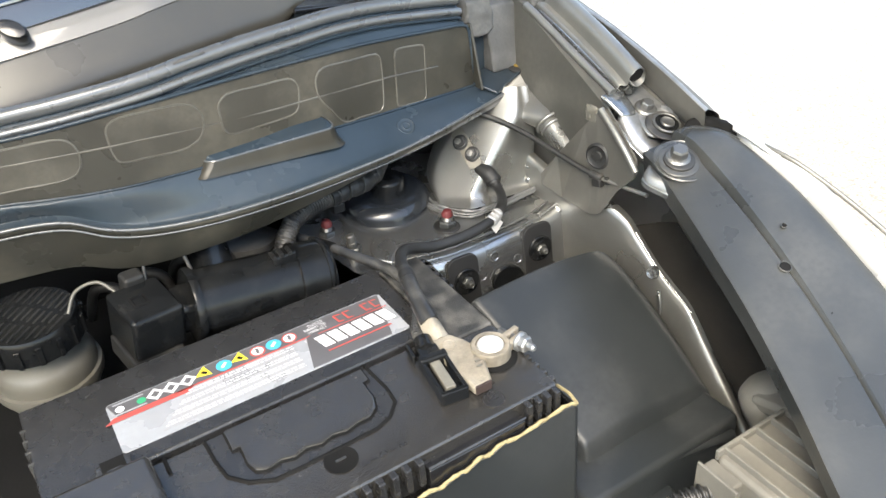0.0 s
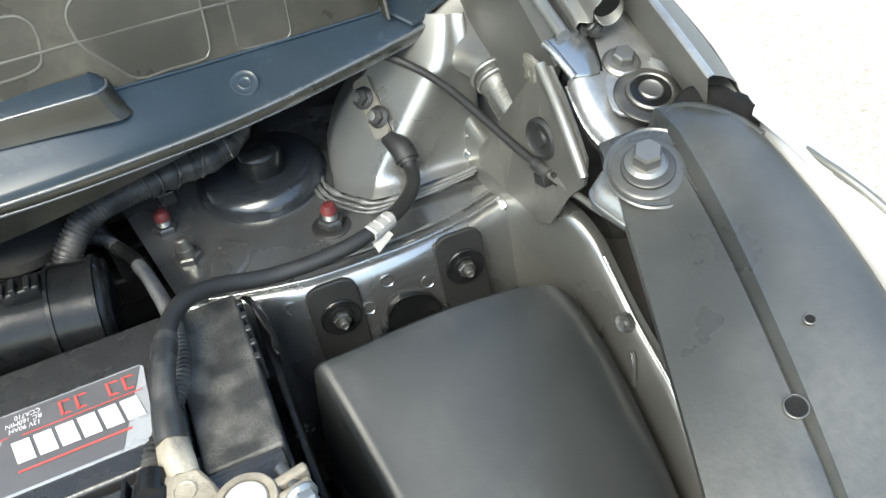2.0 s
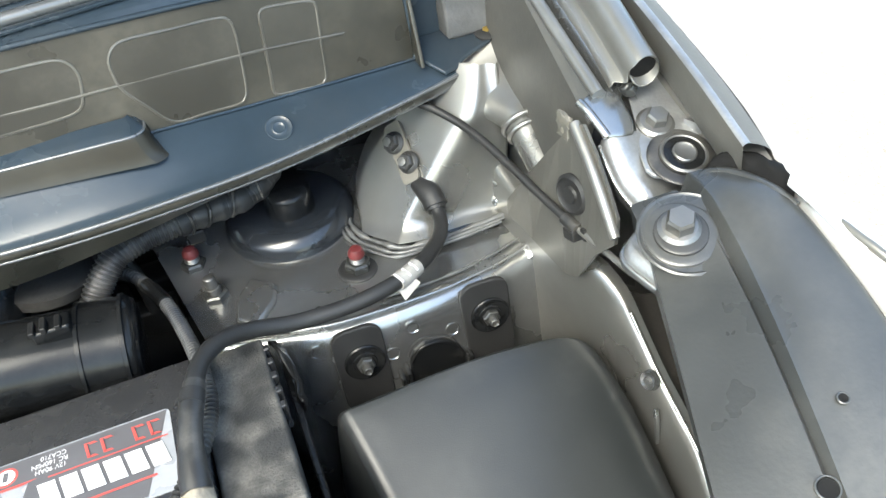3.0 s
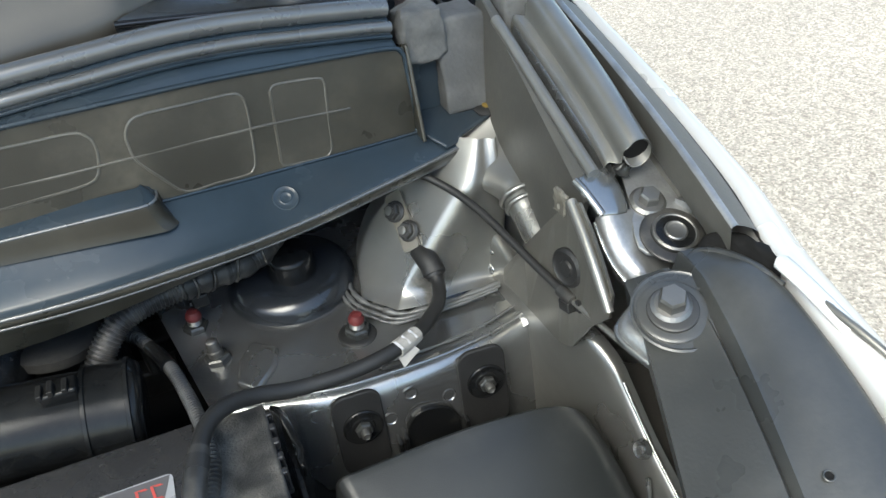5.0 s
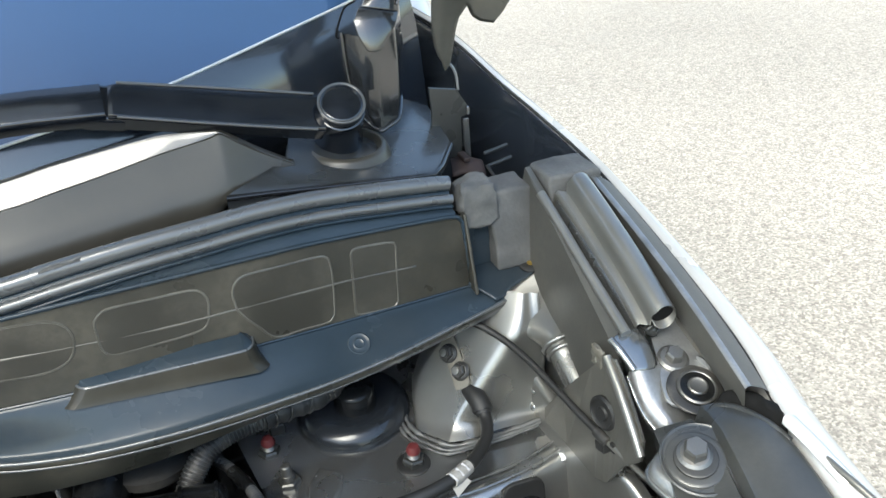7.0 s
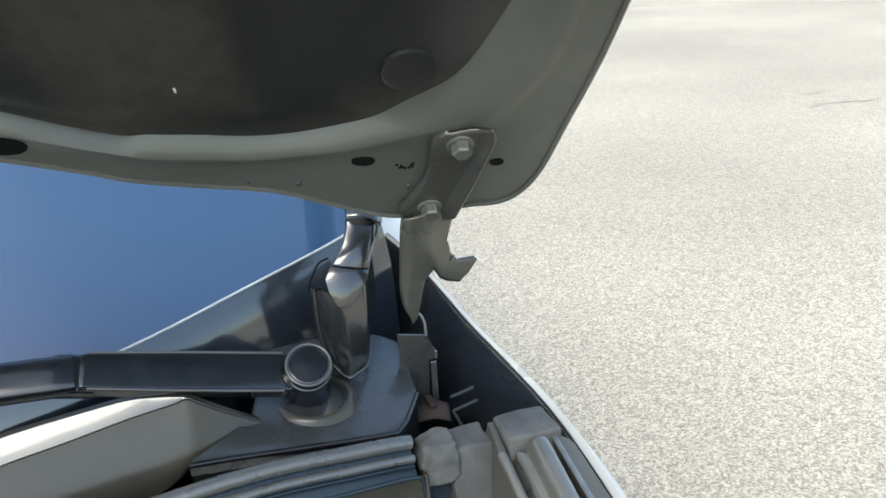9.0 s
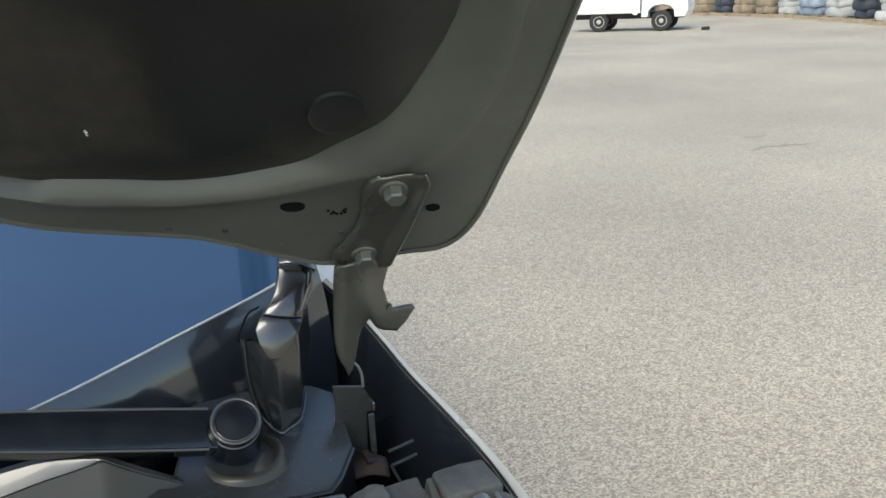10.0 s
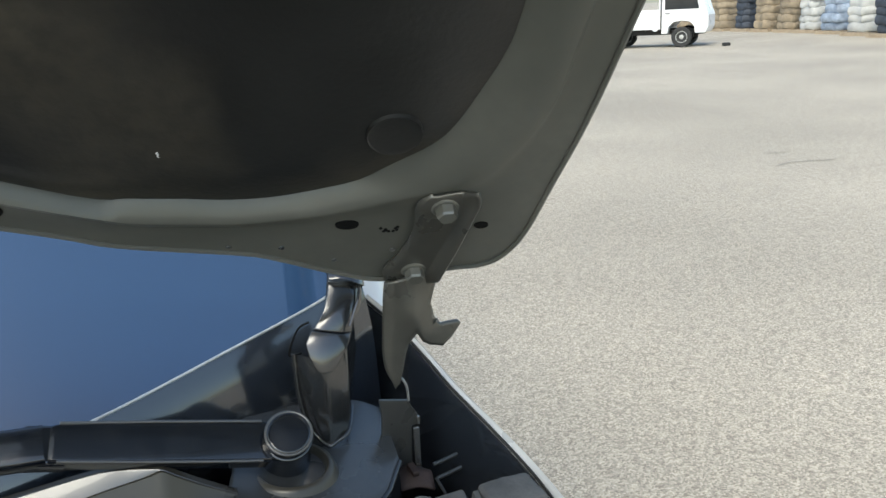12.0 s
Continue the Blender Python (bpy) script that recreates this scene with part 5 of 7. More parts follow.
cap = [[(0.3635, 0.7060, 1.1885), (0.3660, 0.7045, 1.1872), (0.3705, 0.7040, 1.1868), (0.3750, 0.7045, 1.1872), (0.3790, 0.7065, 1.1900)],
       [(0.3590, 0.7090, 1.2000), (0.3660, 0.7060, 1.1985), (0.3725, 0.7055, 1.1975), (0.3790, 0.7060, 1.1972), (0.3860, 0.7090, 1.1985)],
       [(0.3580, 0.7130, 1.2095), (0.3665, 0.7095, 1.2080), (0.3750, 0.7085, 1.2065), (0.3830, 0.7095, 1.2050), (0.3905, 0.7125, 1.2040)],
       [(0.3640, 0.7180, 1.2180), (0.3720, 0.7150, 1.2160), (0.3795, 0.7140, 1.2140), (0.3870, 0.7145, 1.2120), (0.3945, 0.7180, 1.2100)]]
part("garnish_cap", loft(cap, 1, 1), M_GARNISH, pil, solid=0.008, bevel=0.0012)
top = [[(0.3645, 0.7195, 1.2168), (0.3720, 0.7165, 1.2150), (0.3795, 0.7155, 1.2130), (0.3870, 0.7160, 1.2110), (0.3945, 0.7195, 1.2090)],
       [(0.3710, 0.7230, 1.2245), (0.3790, 0.7195, 1.2235), (0.3860, 0.7185, 1.2215), (0.3920, 0.7190, 1.2190), (0.3970, 0.7225, 1.2170)],
       [(0.3775, 0.7290, 1.2330), (0.3850, 0.7255, 1.2330), (0.3930, 0.7245, 1.2315), (0.3995, 0.7250, 1.2290), (0.4055, 0.7285, 1.2260)],
       [(0.3825, 0.7370, 1.2450), (0.3900, 0.7335, 1.2455), (0.3980, 0.7325, 1.2440), (0.4040, 0.7330, 1.2410), (0.4095, 0.7365, 1.2370)],
       [(0.3830, 0.7520, 1.2620), (0.3900, 0.7485, 1.2630), (0.3980, 0.7475, 1.2620), (0.4050, 0.7480, 1.2590), (0.4110, 0.7515, 1.2550)],
       [(0.386, 1.0, 1.338), (0.393, 0.997, 1.342), (0.401, 0.996, 1.342), (0.408, 0.998, 1.338), (0.414, 1.002, 1.332)]]
part("garnish_arm", loft(top, 4, 4), M_GARNISH, pil, solid=0.012)
part("arm_bead", tube([(0.3935, 0.7188, 1.2150), (0.3985, 0.7225, 1.2240), (0.4045, 0.7270, 1.2350), (0.4075, 0.7345, 1.2460), (0.4085, 0.7490, 1.2620)], 0.0012, 5, 6), M_GARNISH, pil)
part("garnish_joint", tube([(0.3650, 0.7300, 1.2200), (0.3560, 0.7310, 1.2150), (0.3480, 0.7310, 1.1980), (0.3500, 0.7300, 1.1950), (0.3570, 0.7280, 1.1970)], 0.0009, 5, 6), M_VOID, pil)
rows = [[(0.40, y, z), (0.43, y + 0.02, z - 0.01), (0.46, y + 0.03, z - 0.05), (0.48, y + 0.03, z - 0.12)] for y, z in ((0.87, 1.255), (0.95, 1.32), (1.2, 1.50), (1.5, 1.64))]
part("pillar_skin", loft([r[:2] for r in rows], 2, 4), M_FENDER, car, "silver screen pillar")

# ---- wiper ----
wip = thing("wiper_arm", "black wiper arm parked along the screen", "wiper", (0.33, 0.68, 1.12))
AX = Vector((0.0, -0.66, 0.75)).normalized()
NUT = Vector((0.3322, 0.6715, 1.1605))
part("spindle", lathe([(0.0190, -0.050), (0.0180, -0.036), (0.0165, -0.030), (0.0165, -0.015), (0.0174, -0.012), (0.0170, -0.002), (0.0140, 0.0)], axes(NUT, AX), 32), M_WIPER, wip)
part("spindle_cap", lathe([(0.0162, -0.001), (0.0166, 0.004), (0.0154, 0.007), (0.0138, 0.0076), (0.0130, 0.0060), (0.006, 0.0064), (0.001, 0.0066)], axes(NUT, AX), 36), M_WIPER, wip)
CR0 = axes(NUT, AX)
# pale ring added as the highlight round the cap
part("cap_glint", tube([CR0 @ Vector((0.0158 * math.cos(radians(q)), 0.0158 * math.sin(radians(q)), 0.0064)) for q in range(0, 361, 12)], 0.0011, 1, 8), M_CREST, wip)
A0, A1 = Vector((0.3200, 0.6740, 1.1588)), Vector((0.1845, 0.6680, 1.1940))
d = (A1 - A0).normalized()
A = axes(A0, AX - d * AX.dot(d), d)
L = (A1 - A0).length
sec = lambda t, w, h: [A @ Vector((t, w, -0.012)), A @ Vector((t, w, h * 0.6)), A @ Vector((t, w * 0.85, h)), A @ Vector((t, 0, h + 0.0012)), A @ Vector((t, -w * 0.85, h)), A @ Vector((t, -w, h * 0.6)), A @ Vector((t, -w, -0.012))]
part("arm", grid([sec(0.0, 0.0145, 0.001), sec(0.03, 0.0145, 0.001), sec(0.08, 0.0140, 0.002), sec(L - 0.004, 0.0128, 0.003), sec(L, 0.0122, 0.001)]), M_WIPER, wip, bevel=0.0022)
# pale tubes paint highlights along the arm's edges
for s in (1, -1):
    part("arm_glint", tube([A @ Vector((t, s * w, h)) for t, w, h in ((0.006, 0.0143, 0.0010), (0.03, 0.0143, 0.0010), (0.08, 0.0138, 0.0018), (L - 0.005, 0.0126, 0.0026))], 0.0011, 4, 8), M_CREST, wip)
part("arm_hinge", block(L - 0.012, L + 0.016, -0.0135, 0.0135, -0.016, -0.001, A, r=0.003), M_WIPER, wip)
B1 = A1 + d * 0.003
end = [B1, B1 + Vector((-0.075, -0.002, 0.004)), B1 + Vector((-0.20, -0.006, -0.004)), B1 + Vector((-0.45, -0.002, -0.03))]
rows = []
up = AX
for p in [Vector(q) for q in spline([tuple(e) for e in end], 5)]:
    side = up.cross(Vector((-1, 0, 0))).normalized()
    rows.append([p - side * 0.0132 - up * 0.008, p - side * 0.0125 + up * 0.001, p - side * 0.010 + up * 0.003, p + up * 0.0035, p + side * 0.010 + up * 0.003, p + side * 0.0125 + up * 0.001, p + side * 0.0132 - up * 0.008])
part("arm_blade", grid(rows), M_WIPER, wip, solid=0.002)

# ---- hood ----
HO = Vector((0.4355, 0.6800, 1.2652))
HS = 0.97
HN = Vector((0.155, 0.731, 0.665)).normalized()
HU = (Vector((1, 0, 0)) - HN * HN.x).normalized()
HV = -HN.cross(HU)


def hp(u, v, w=0.0):
    """A point of the open hood: u across, v up its underside, w out through its skin."""
    if u < MID:
        p = hp(2 * MID - u, v, w)
        return Vector((2 * (HO.x + HU.x * MID * HS) - p.x, p.y, p.z))
    return HO + (HU * u + HV * v + HN * w) * HS


hood = thing("hood", "open car hood with dark insulation pad, seen from below", "hood", (0.1, 0.4, 1.6))
MID = -0.80
E_R = [(MID, 0.135), (-0.55, 0.12), (-0.3632, 0.085), (-0.2432, 0.0518), (-0.2013, 0.0368), (-0.1253, 0.0254), (-0.1015, 0.0178), (-0.0551, -0.0061), (-0.0217, -0.0178), (0.0271, -0.0047), (0.0521, -0.0007), (0.0661, 0.0126), (0.0737, 0.0427), (0.0751, 0.0991), (0.0766, 0.1636), (0.0735, 0.2425), (0.0662, 0.3682), (0.053, 0.6), (0.03, 0.8), (-0.04, 0.95), (-0.25, 1.02), (-0.5, 1.05), (MID, 1.06)]
R_R = [(MID, 0.165), (-0.55, 0.15), (-0.3463, 0.113), (-0.2263, 0.0761), (-0.1887, 0.0652), (-0.1509, 0.0641), (-0.1196, 0.065), (-0.0674, 0.0751), (-0.0301, 0.0886), (0.0032, 0.1017), (0.0188, 0.1124), (0.0288, 0.1266), (0.0382, 0.1477), (0.0449, 0.1697), (0.0479, 0.1941), (0.0448, 0.2394), (0.0374, 0.3646), (0.024, 0.58), (0, 0.76), (-0.07, 0.88), (-0.25, 0.94), (-0.5, 0.96), (MID, 0.97)]
P_R = [(MID, 0.18), (-0.55, 0.165), (-0.3407, 0.125), (-0.2207, 0.0814), (-0.1909, 0.0788), (-0.1597, 0.0785), (-0.1306, 0.0775), (-0.1016, 0.0813), (-0.0732, 0.09), (-0.0524, 0.0987), (-0.0355, 0.1132), (-0.0127, 0.133), (-0.0014, 0.1524), (0.0089, 0.1898), (0.013, 0.2097), (0.0142, 0.2386), (0.0066, 0.3606), (-0.008, 0.56), (-0.035, 0.72), (-0.1, 0.82), (-0.25, 0.87), (-0.5, 0.89), (MID, 0.9)]


def both(ring):
    r = spline(ring, 4)
    return [tuple(p) for p in r] + [(2 * MID - p[0], p[1]) for p in r[-2:0:-1]]


E2, R2, P2 = both(E_R), both(R_R), both(P_R)


def between(a, b, f):
    return [(p[0] + (q[0] - p[0]) * f, p[1] + (q[1] - p[1]) * f) for p, q in zip(a, b)]


def ring(pts, w):
    return [hp(p[0], p[1], w) for p in pts]


def grown(pts, s):
    """The ring pushed outwards by s."""
    out = []
    k = len(pts)
    for i in range(k):
        a, b = pts[i - 1], pts[(i + 1) % k]
        d = Vector((b[0] - a[0], b[1] - a[1], 0)).normalized()
        out.append((pts[i][0] + d.y * s, pts[i][1] - d.x * s))
    return out


rows = [ring(E2, 0.004), ring(between(E2, R2, 0.03), 0.0), ring(between(E2, R2, 0.12), -0.001), ring(between(E2, R2, 0.45), 0.0), ring(between(E2, R2, 0.82), 0.0), ring(between(E2, R2, 0.93), -0.0022), ring(R2, -0.0042), ring(between(R2, P2, 0.25), -0.0046), ring(between(R2, P2, 0.6), -0.0016), ring(between(R2, P2, 0.9), 0.0046), ring(P2, 0.007)]
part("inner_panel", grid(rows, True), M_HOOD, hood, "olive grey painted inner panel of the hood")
# flange fold along the outer edge
part("hem_fold", tube([tuple(hp(p[0], p[1], -0.0015)) for p in between(E2, R2, 0.06)[8:90]], 0.0018, 1, 6), M_HOOD, hood)
# outer skin with rounded rim
rows = [ring(E2, 0.004), ring(grown(E2, 0.002), 0.003), ring(grown(E2, 0.005), 0.006), ring(grown(E2, 0.004), 0.012), ring(between(E2, P2, 0.3), 0.034), ring(between(E2, P2, 0.9), 0.05)]
bm = grid(rows, True)
bm.verts.ensure_lookup_table()
k = len(E2)
last = [bm.verts[len(bm.verts) - k + i] for i in range(k)]
half = (k + 2) // 2
for i in range(0, half - 2):
    bm.faces.new((last[i], last[i + 1], last[(k - i - 1) % k], last[(k - i) % k]) if i else (last[0], last[1], last[k - 1]))
part("outer_skin", bm, M_FENDER, hood, "silver painted outer skin")
# insulation pad with soft embossing
rows = []
for f, w in ((0.0, 0.0065), (0.04, 0.003), (0.10, 0.001), (0.2, 0.003), (0.35, 0.006), (0.5, 0.005), (0.65, 0.001), (0.8, 0.004), (0.92, 0.006)):
    c = [(MID * 0.75 + (p[0] - MID) * 0.28, 0.53 + (p[1] - 0.53) * 0.22) for p in P2]
    pts = between(P2, c, f)
    rows.append([hp(p[0], p[1], w + 0.009 * noise.noise(Vector((p[0] * 8, p[1] * 12, 3))) * min(1, f * 6)) for p in pts])
bm = grid(rows, True)
bm.verts.ensure_lookup_table()
last = [bm.verts[len(bm.verts) - k + i] for i in range(k)]
for i in range(0, half - 2):
    bm.faces.new((last[i], last[i + 1], last[(k - i - 1) % k], last[(k - i) % k]) if i else (last[0], last[1], last[k - 1]))
pad = part("insulation_pad", bm, M_PAD, hood, "dark felt insulation pad with brown sheen painted in patches")
dimple = axes(hp(-0.0384, 0.1493, -0.001), -HN, HU)
part("pad_dimple", lathe([(0.0165, -0.006), (0.0157, 0.0005), (0.0145, 0.0), (0.010, -0.0004), (0.001, -0.0006)], dimple, 32), M_PAD, pad)
part("paint_fleck", tube([hp(-0.1693 + a, 0.1309 + b, -0.0022) for a, b in ((0.0, 0.0024), (-0.0011, 0.0012), (0.0004, 0.0007), (-0.0005, -0.0008), (0.0005, -0.0020))], 0.00035, 3, 6), M_WHITE, pad, "small white paint squiggle")
for u, v, rx, ry in ((-0.0563, 0.0589, 0.0078, 0.0050), (0.0372, 0.0572, 0.0050, 0.0036), (-0.2733, 0.0756, 0.014, 0.008)):
    m = axes(hp(u, v, -0.0004), -HN, HU) @ Matrix.Diagonal((1, ry / rx, 1, 1))
    # each hole is a flat disc coloured as the shade inside
    part("access_hole", lathe([(rx, -0.001), (rx * 0.97, 0.0006), (rx * 0.9, 0.0004), (0.001, 0.0003)], m, 24), M_VOID, hood, "oval access hole, a disc blackened for its shade")
for i in range(9):
    u, v = -0.029 + random.uniform(-0.009, 0.009), 0.0515 + random.uniform(-0.003, 0.004)
    part("paint_speck", lathe([(0.0013, -0.001), (0.0011, 0.0005), (0.0003, 0.0006)], axes(hp(u, v), -HN, HU), 6), M_VOID, hood)
for u, v in ((-0.0208, 0.0272), (-0.1326, 0.0344), (-0.0606, 0.0154), (-0.0978, 0.0318)):
    part("sealer_spot", lathe([(0.0022, -0.001), (0.002, 0.0008), (0.0005, 0.001)], axes(hp(u, v), -HN, HU), 8), M_PAINT, hood)

# hood hinge, upper leaf
HM = Matrix(((HU.x, HV.x, -HN.x, HO.x), (HU.y, HV.y, -HN.y, HO.y), (HU.z, HV.z, -HN.z, HO.z), (0, 0, 0, 1)))
LEAF = [
    ((-0.0049, 0.0969), (0.0144, 0.1041), (0.0191, 0.1147)),
    ((-0.0109, 0.0852), (0.0171, 0.0878), (0.0237, 0.1017)),
    ((-0.0089, 0.0654), (0.0162, 0.0698), (0.0228, 0.0806)),
    ((-0.0088, 0.0479), (0.0142, 0.0503), (0.0214, 0.0601)),
    ((-0.0117, 0.0329), (0.0119, 0.0351), (0.0203, 0.0465)),
    ((-0.017, 0.0168), (0.0098, 0.0171), (0.0186, 0.031)),
    ((-0.0215, 0.0060), (0.0088, 0.0040), (0.0172, 0.0190)),
    ((-0.0190, -0.0060), (0.0075, -0.0080), (0.0160, 0.0070)),
]
rows = []
for (lu, lv), (fu, fv), (ru, rv) in LEAF:
    rows.append([hp(lu + 0.0008, lv, -0.001), hp(lu, lv, -0.0042), hp(lu * 0.5 + fu * 0.5, lv * 0.5 + fv * 0.5, -0.0046), hp(lu * 0.1 + fu * 0.9, lv * 0.1 + fv * 0.9, -0.0056), hp(fu * 0.85 + ru * 0.15, fv * 0.85 + rv * 0.15, -0.0078), hp(ru, rv, -0.0150)])
hinge = part("hinge", loft(rows, 3, 4), M_HINGE, hood, "grey painted steel hood hinge", solid=0.0025)
for u, v in ((-0.0028, 0.0098), (0.0046, 0.0865)):
    bolt(hinge, hp(u, v, -0.0055), -HN, 0.0068, 0.0075, 0.0100, M_HINGEBOLT, spin=10)
# lower finger and side prong: one bent plate that forks
FORK = [(0.4135, 0.6760, 1.2600), (0.4123, 0.6801, 1.2444), (0.4117, 0.6857, 1.2257), (0.4121, 0.6915, 1.2065), (0.4147, 0.6977, 1.1858), (0.4213, 0.7041, 1.1645), (0.4250, 0.7026, 1.1693), (0.4270, 0.6987, 1.1823), (0.4288, 0.6942, 1.1974), (0.4309, 0.6911, 1.2077), (0.4352, 0.6887, 1.2156), (0.4411, 0.6918, 1.2054), (0.4474, 0.6932, 1.2008), (0.4587, 0.6942, 1.1974), (0.4614, 0.6932, 1.2008), (0.4650, 0.6921, 1.2042), (0.4718, 0.6887, 1.2156), (0.4696, 0.6881, 1.2178), (0.4548, 0.6881, 1.2178), (0.4481, 0.6857, 1.2257), (0.4450, 0.6821, 1.2379), (0.4470, 0.6791, 1.2477), (0.4505, 0.6750, 1.2610), (0.4330, 0.6735, 1.2640)]
bm = bmesh.new()
bm.faces.new([bm.verts.new(p) for p in FORK])
bmesh.ops.triangulate(bm, faces=bm.faces[:])
for _ in range(3):
    bmesh.ops.subdivide_edges(bm, edges=[e for e in bm.edges if e.calc_length() > 0.004], cuts=1)
    bmesh.ops.triangulate(bm, faces=bm.faces[:])
for v in bm.verts:
    d2 = ((v.co.x - 0.434) / 0.012) ** 2 + ((v.co.z - 1.226) / 0.016) ** 2
    v.co.y -= 0.0060 * math.exp(-d2)
    v.co.y += 0.0045 * max(0.0, min(1.0, (0.419 - v.co.x) / 0.006))
    v.co.y += 0.0035 * max(0.0, min(1.0, (v.co.x - 0.4455) / 0.006)) * (v.co.z > 1.219)
part("hinge_fork", bm, M_HINGE, hinge, "forked lower end of the hinge", solid=0.0028)
# lower hinge bracket in the gap beside the fender
low = thing("hinge_bracket", "dark hinge bracket in the gap beside the fender", "bracket", (0.43, 0.72, 1.0))
leaf = [(0.4130, 1.1470), (0.4365, 1.1417), (0.4443, 1.1271), (0.4443, 1.1195), (0.4384, 1.1183), (0.4360, 1.06), (0.4080, 1.06), (0.4140, 1.1271)]
part("bracket_leaf", prism([(x, z) for x, z in leaf], 0.003, Matrix(((1, 0, 0, 0), (0, 0, 1, 0.7215), (0, 1, 0, 0), (0, 0, 0, 1)))), M_DARKMETAL, low, bevel=0.0006, smooth=False)
part("bracket_edge", block(0.4388, 0.4440, 0.7185, 0.7210, 1.066, 1.1175, r=0.0006), M_PAINT, low, "pale bent edge of the bracket")
part("bracket_nib", block(0.4425, 0.4450, 0.7185, 0.7215, 1.1200, 1.1270, r=0.0005), M_PAINT, low)
part("curled_wire", tube([(0.4270, 0.7215, 1.1660), (0.4325, 0.7205, 1.1625), (0.4360, 0.7200, 1.1540), (0.4368, 0.7205, 1.1420)], 0.0011, 5, 6), M_BRIGHT, low)
part("rusty_foot", loft([[(0.4150, 0.690, 1.082), (0.430, 0.687, 1.084), (0.4430, 0.684, 1.080)], [(0.416, 0.702, 1.090), (0.431, 0.699, 1.092), (0.4450, 0.697, 1.088)], [(0.418, 0.716, 1.086), (0.433, 0.716, 1.087), (0.447, 0.715, 1.08)]], 4, 4), M_RUST, low, "rusty reddish foot", solid=0.003)
part("foot_clip", block(0.4270, 0.4330, 0.690, 0.706, 1.0915, 1.0955, r=0.001), M_RUST, low)
for k in (0.0, 0.008):
    part("bracket_pin", tube([(0.448, 0.700 - k, 1.092 - k), (0.460, 0.702 - k, 1.093 - k), (0.470, 0.704 - k, 1.094 - k)], 0.0016, 3, 8), M_DARKMETAL, low)
part("trim_cable", tube([(0.4460, 0.690, 1.086), (0.4490, 0.682, 1.078), (0.4540, 0.672, 1.066)], 0.0014, 4, 6), M_RUBBER, low)


# ---- battery ----
LID = 0.954
bat = thing("car_battery", "black car battery with printed label and dusty lid", "battery", (0.1, 0.4, 0.75))
part("case", block(-0.043, 0.2545, 0.3215, 0.4965, 0.745, 0.930, r=0.004), M_BATT, bat)
# lid in three flat fields: label band at the rear, front deck, dusty end
part("label_field", block(-0.046, 0.2215, 0.4075, 0.5005, 0.922, LID + 0.0012, r=0.0022), M_BATT, bat)
part("lid_deck", block(-0.046, 0.2572, 0.3165, 0.4050, 0.922, LID - 0.0016, r=0.0022), M_DECK, bat)
part("deck_corner", block(0.2000, 0.2572, 0.3750, 0.3893, 0.930, LID - 0.0006, r=0.0012), M_DECK, bat)
part("dusty_end", block(0.2228, 0.2585, 0.3915, 0.4985, 0.922, LID, r=0.002), M_DUSTY, bat, "dust-caked end of the lid")
part("field_joint", block(-0.040, 0.2570, 0.4040, 0.4085, 0.920, LID - 0.006), M_VOID, bat, smooth=False)
part("end_joint", block(0.2210, 0.2570, 0.3880, 0.3925, 0.920, LID - 0.006), M_VOID, bat, smooth=False)
for i in range(5):
    part("end_tooth", block(0.2570, 0.2612, 0.489 - i * 0.0105, 0.4935 - i * 0.0105, 0.936, LID - 0.0008, r=0.0010), M_BATT, bat, smooth=False)
for i in range(7):
    part("side_tooth", block(0.2555, 0.2600, 0.3215 + i * 0.0085, 0.3258 + i * 0.0085, 0.938, LID - 0.002, r=0.0008), M_DECK, bat, smooth=False)
for i in range(6):
    part("front_tooth", block(0.148 - i * 0.0088, 0.1525 - i * 0.0088, 0.3105, 0.3175, 0.932, LID - 0.0028, r=0.0010), M_BATT, bat, smooth=False)
for i in range(4):
    part("corner_tooth", block(0.2290 + i * 0.0074, 0.2330 + i * 0.0074, 0.3105, 0.3175, 0.934, LID - 0.0026, r=0.0010), M_BATT, bat, smooth=False)
part("front_ledge", block(0.1545, 0.2265, 0.3100, 0.3175, 0.920, 0.9425, r=0.0012), M_GLOSS, bat, "smooth glossy ledge below the lid edge")
part("ledge_bead", tube([(0.155, 0.3108, 0.9440), (0.2265, 0.3108, 0.9440)], 0.0010, 1, 6), M_DECK, bat)
# carrying handle lying in its recess
DZ = LID - 0.0016
out = [(0.0485, 0.4035), (0.0490, 0.384), (0.0510, 0.368), (0.0600, 0.357), (0.0740, 0.3495), (0.0910, 0.3490), (0.120, 0.3495), (0.142, 0.3500), (0.1530, 0.3540), (0.1625, 0.3640), (0.1640, 0.378), (0.1630, 0.392), (0.1620, 0.4035)]
inn = [(0.0610, 0.4030), (0.0605, 0.3850), (0.0655, 0.3850), (0.0645, 0.3700), (0.0665, 0.3615), (0.0725, 0.3580), (0.0820, 0.3600), (0.0900, 0.3575), (0.0990, 0.3600), (0.1080, 0.3575), (0.1165, 0.3605), (0.1250, 0.3580), (0.1340, 0.3605), (0.1430, 0.3605), (0.1490, 0.3650), (0.1525, 0.3745), (0.1530, 0.3905), (0.1575, 0.3910), (0.1580, 0.4030)]
recess = prism([(x, y, DZ - 0.0004) for x, y in out], 0.0007)
part("handle_recess", recess, M_BATT, bat, smooth=False)
part("handle", prism([(x, y, DZ) for x, y in inn], 0.0028), M_DECK, bat, "flat folding carry handle", bevel=0.0009, smooth=False)
# black lines drawn as the shade in the handle's grooves
part("recess_edge", tube([(x, y, DZ + 0.0004) for x, y in out], 0.0013, 1, 6), M_VOID, bat)
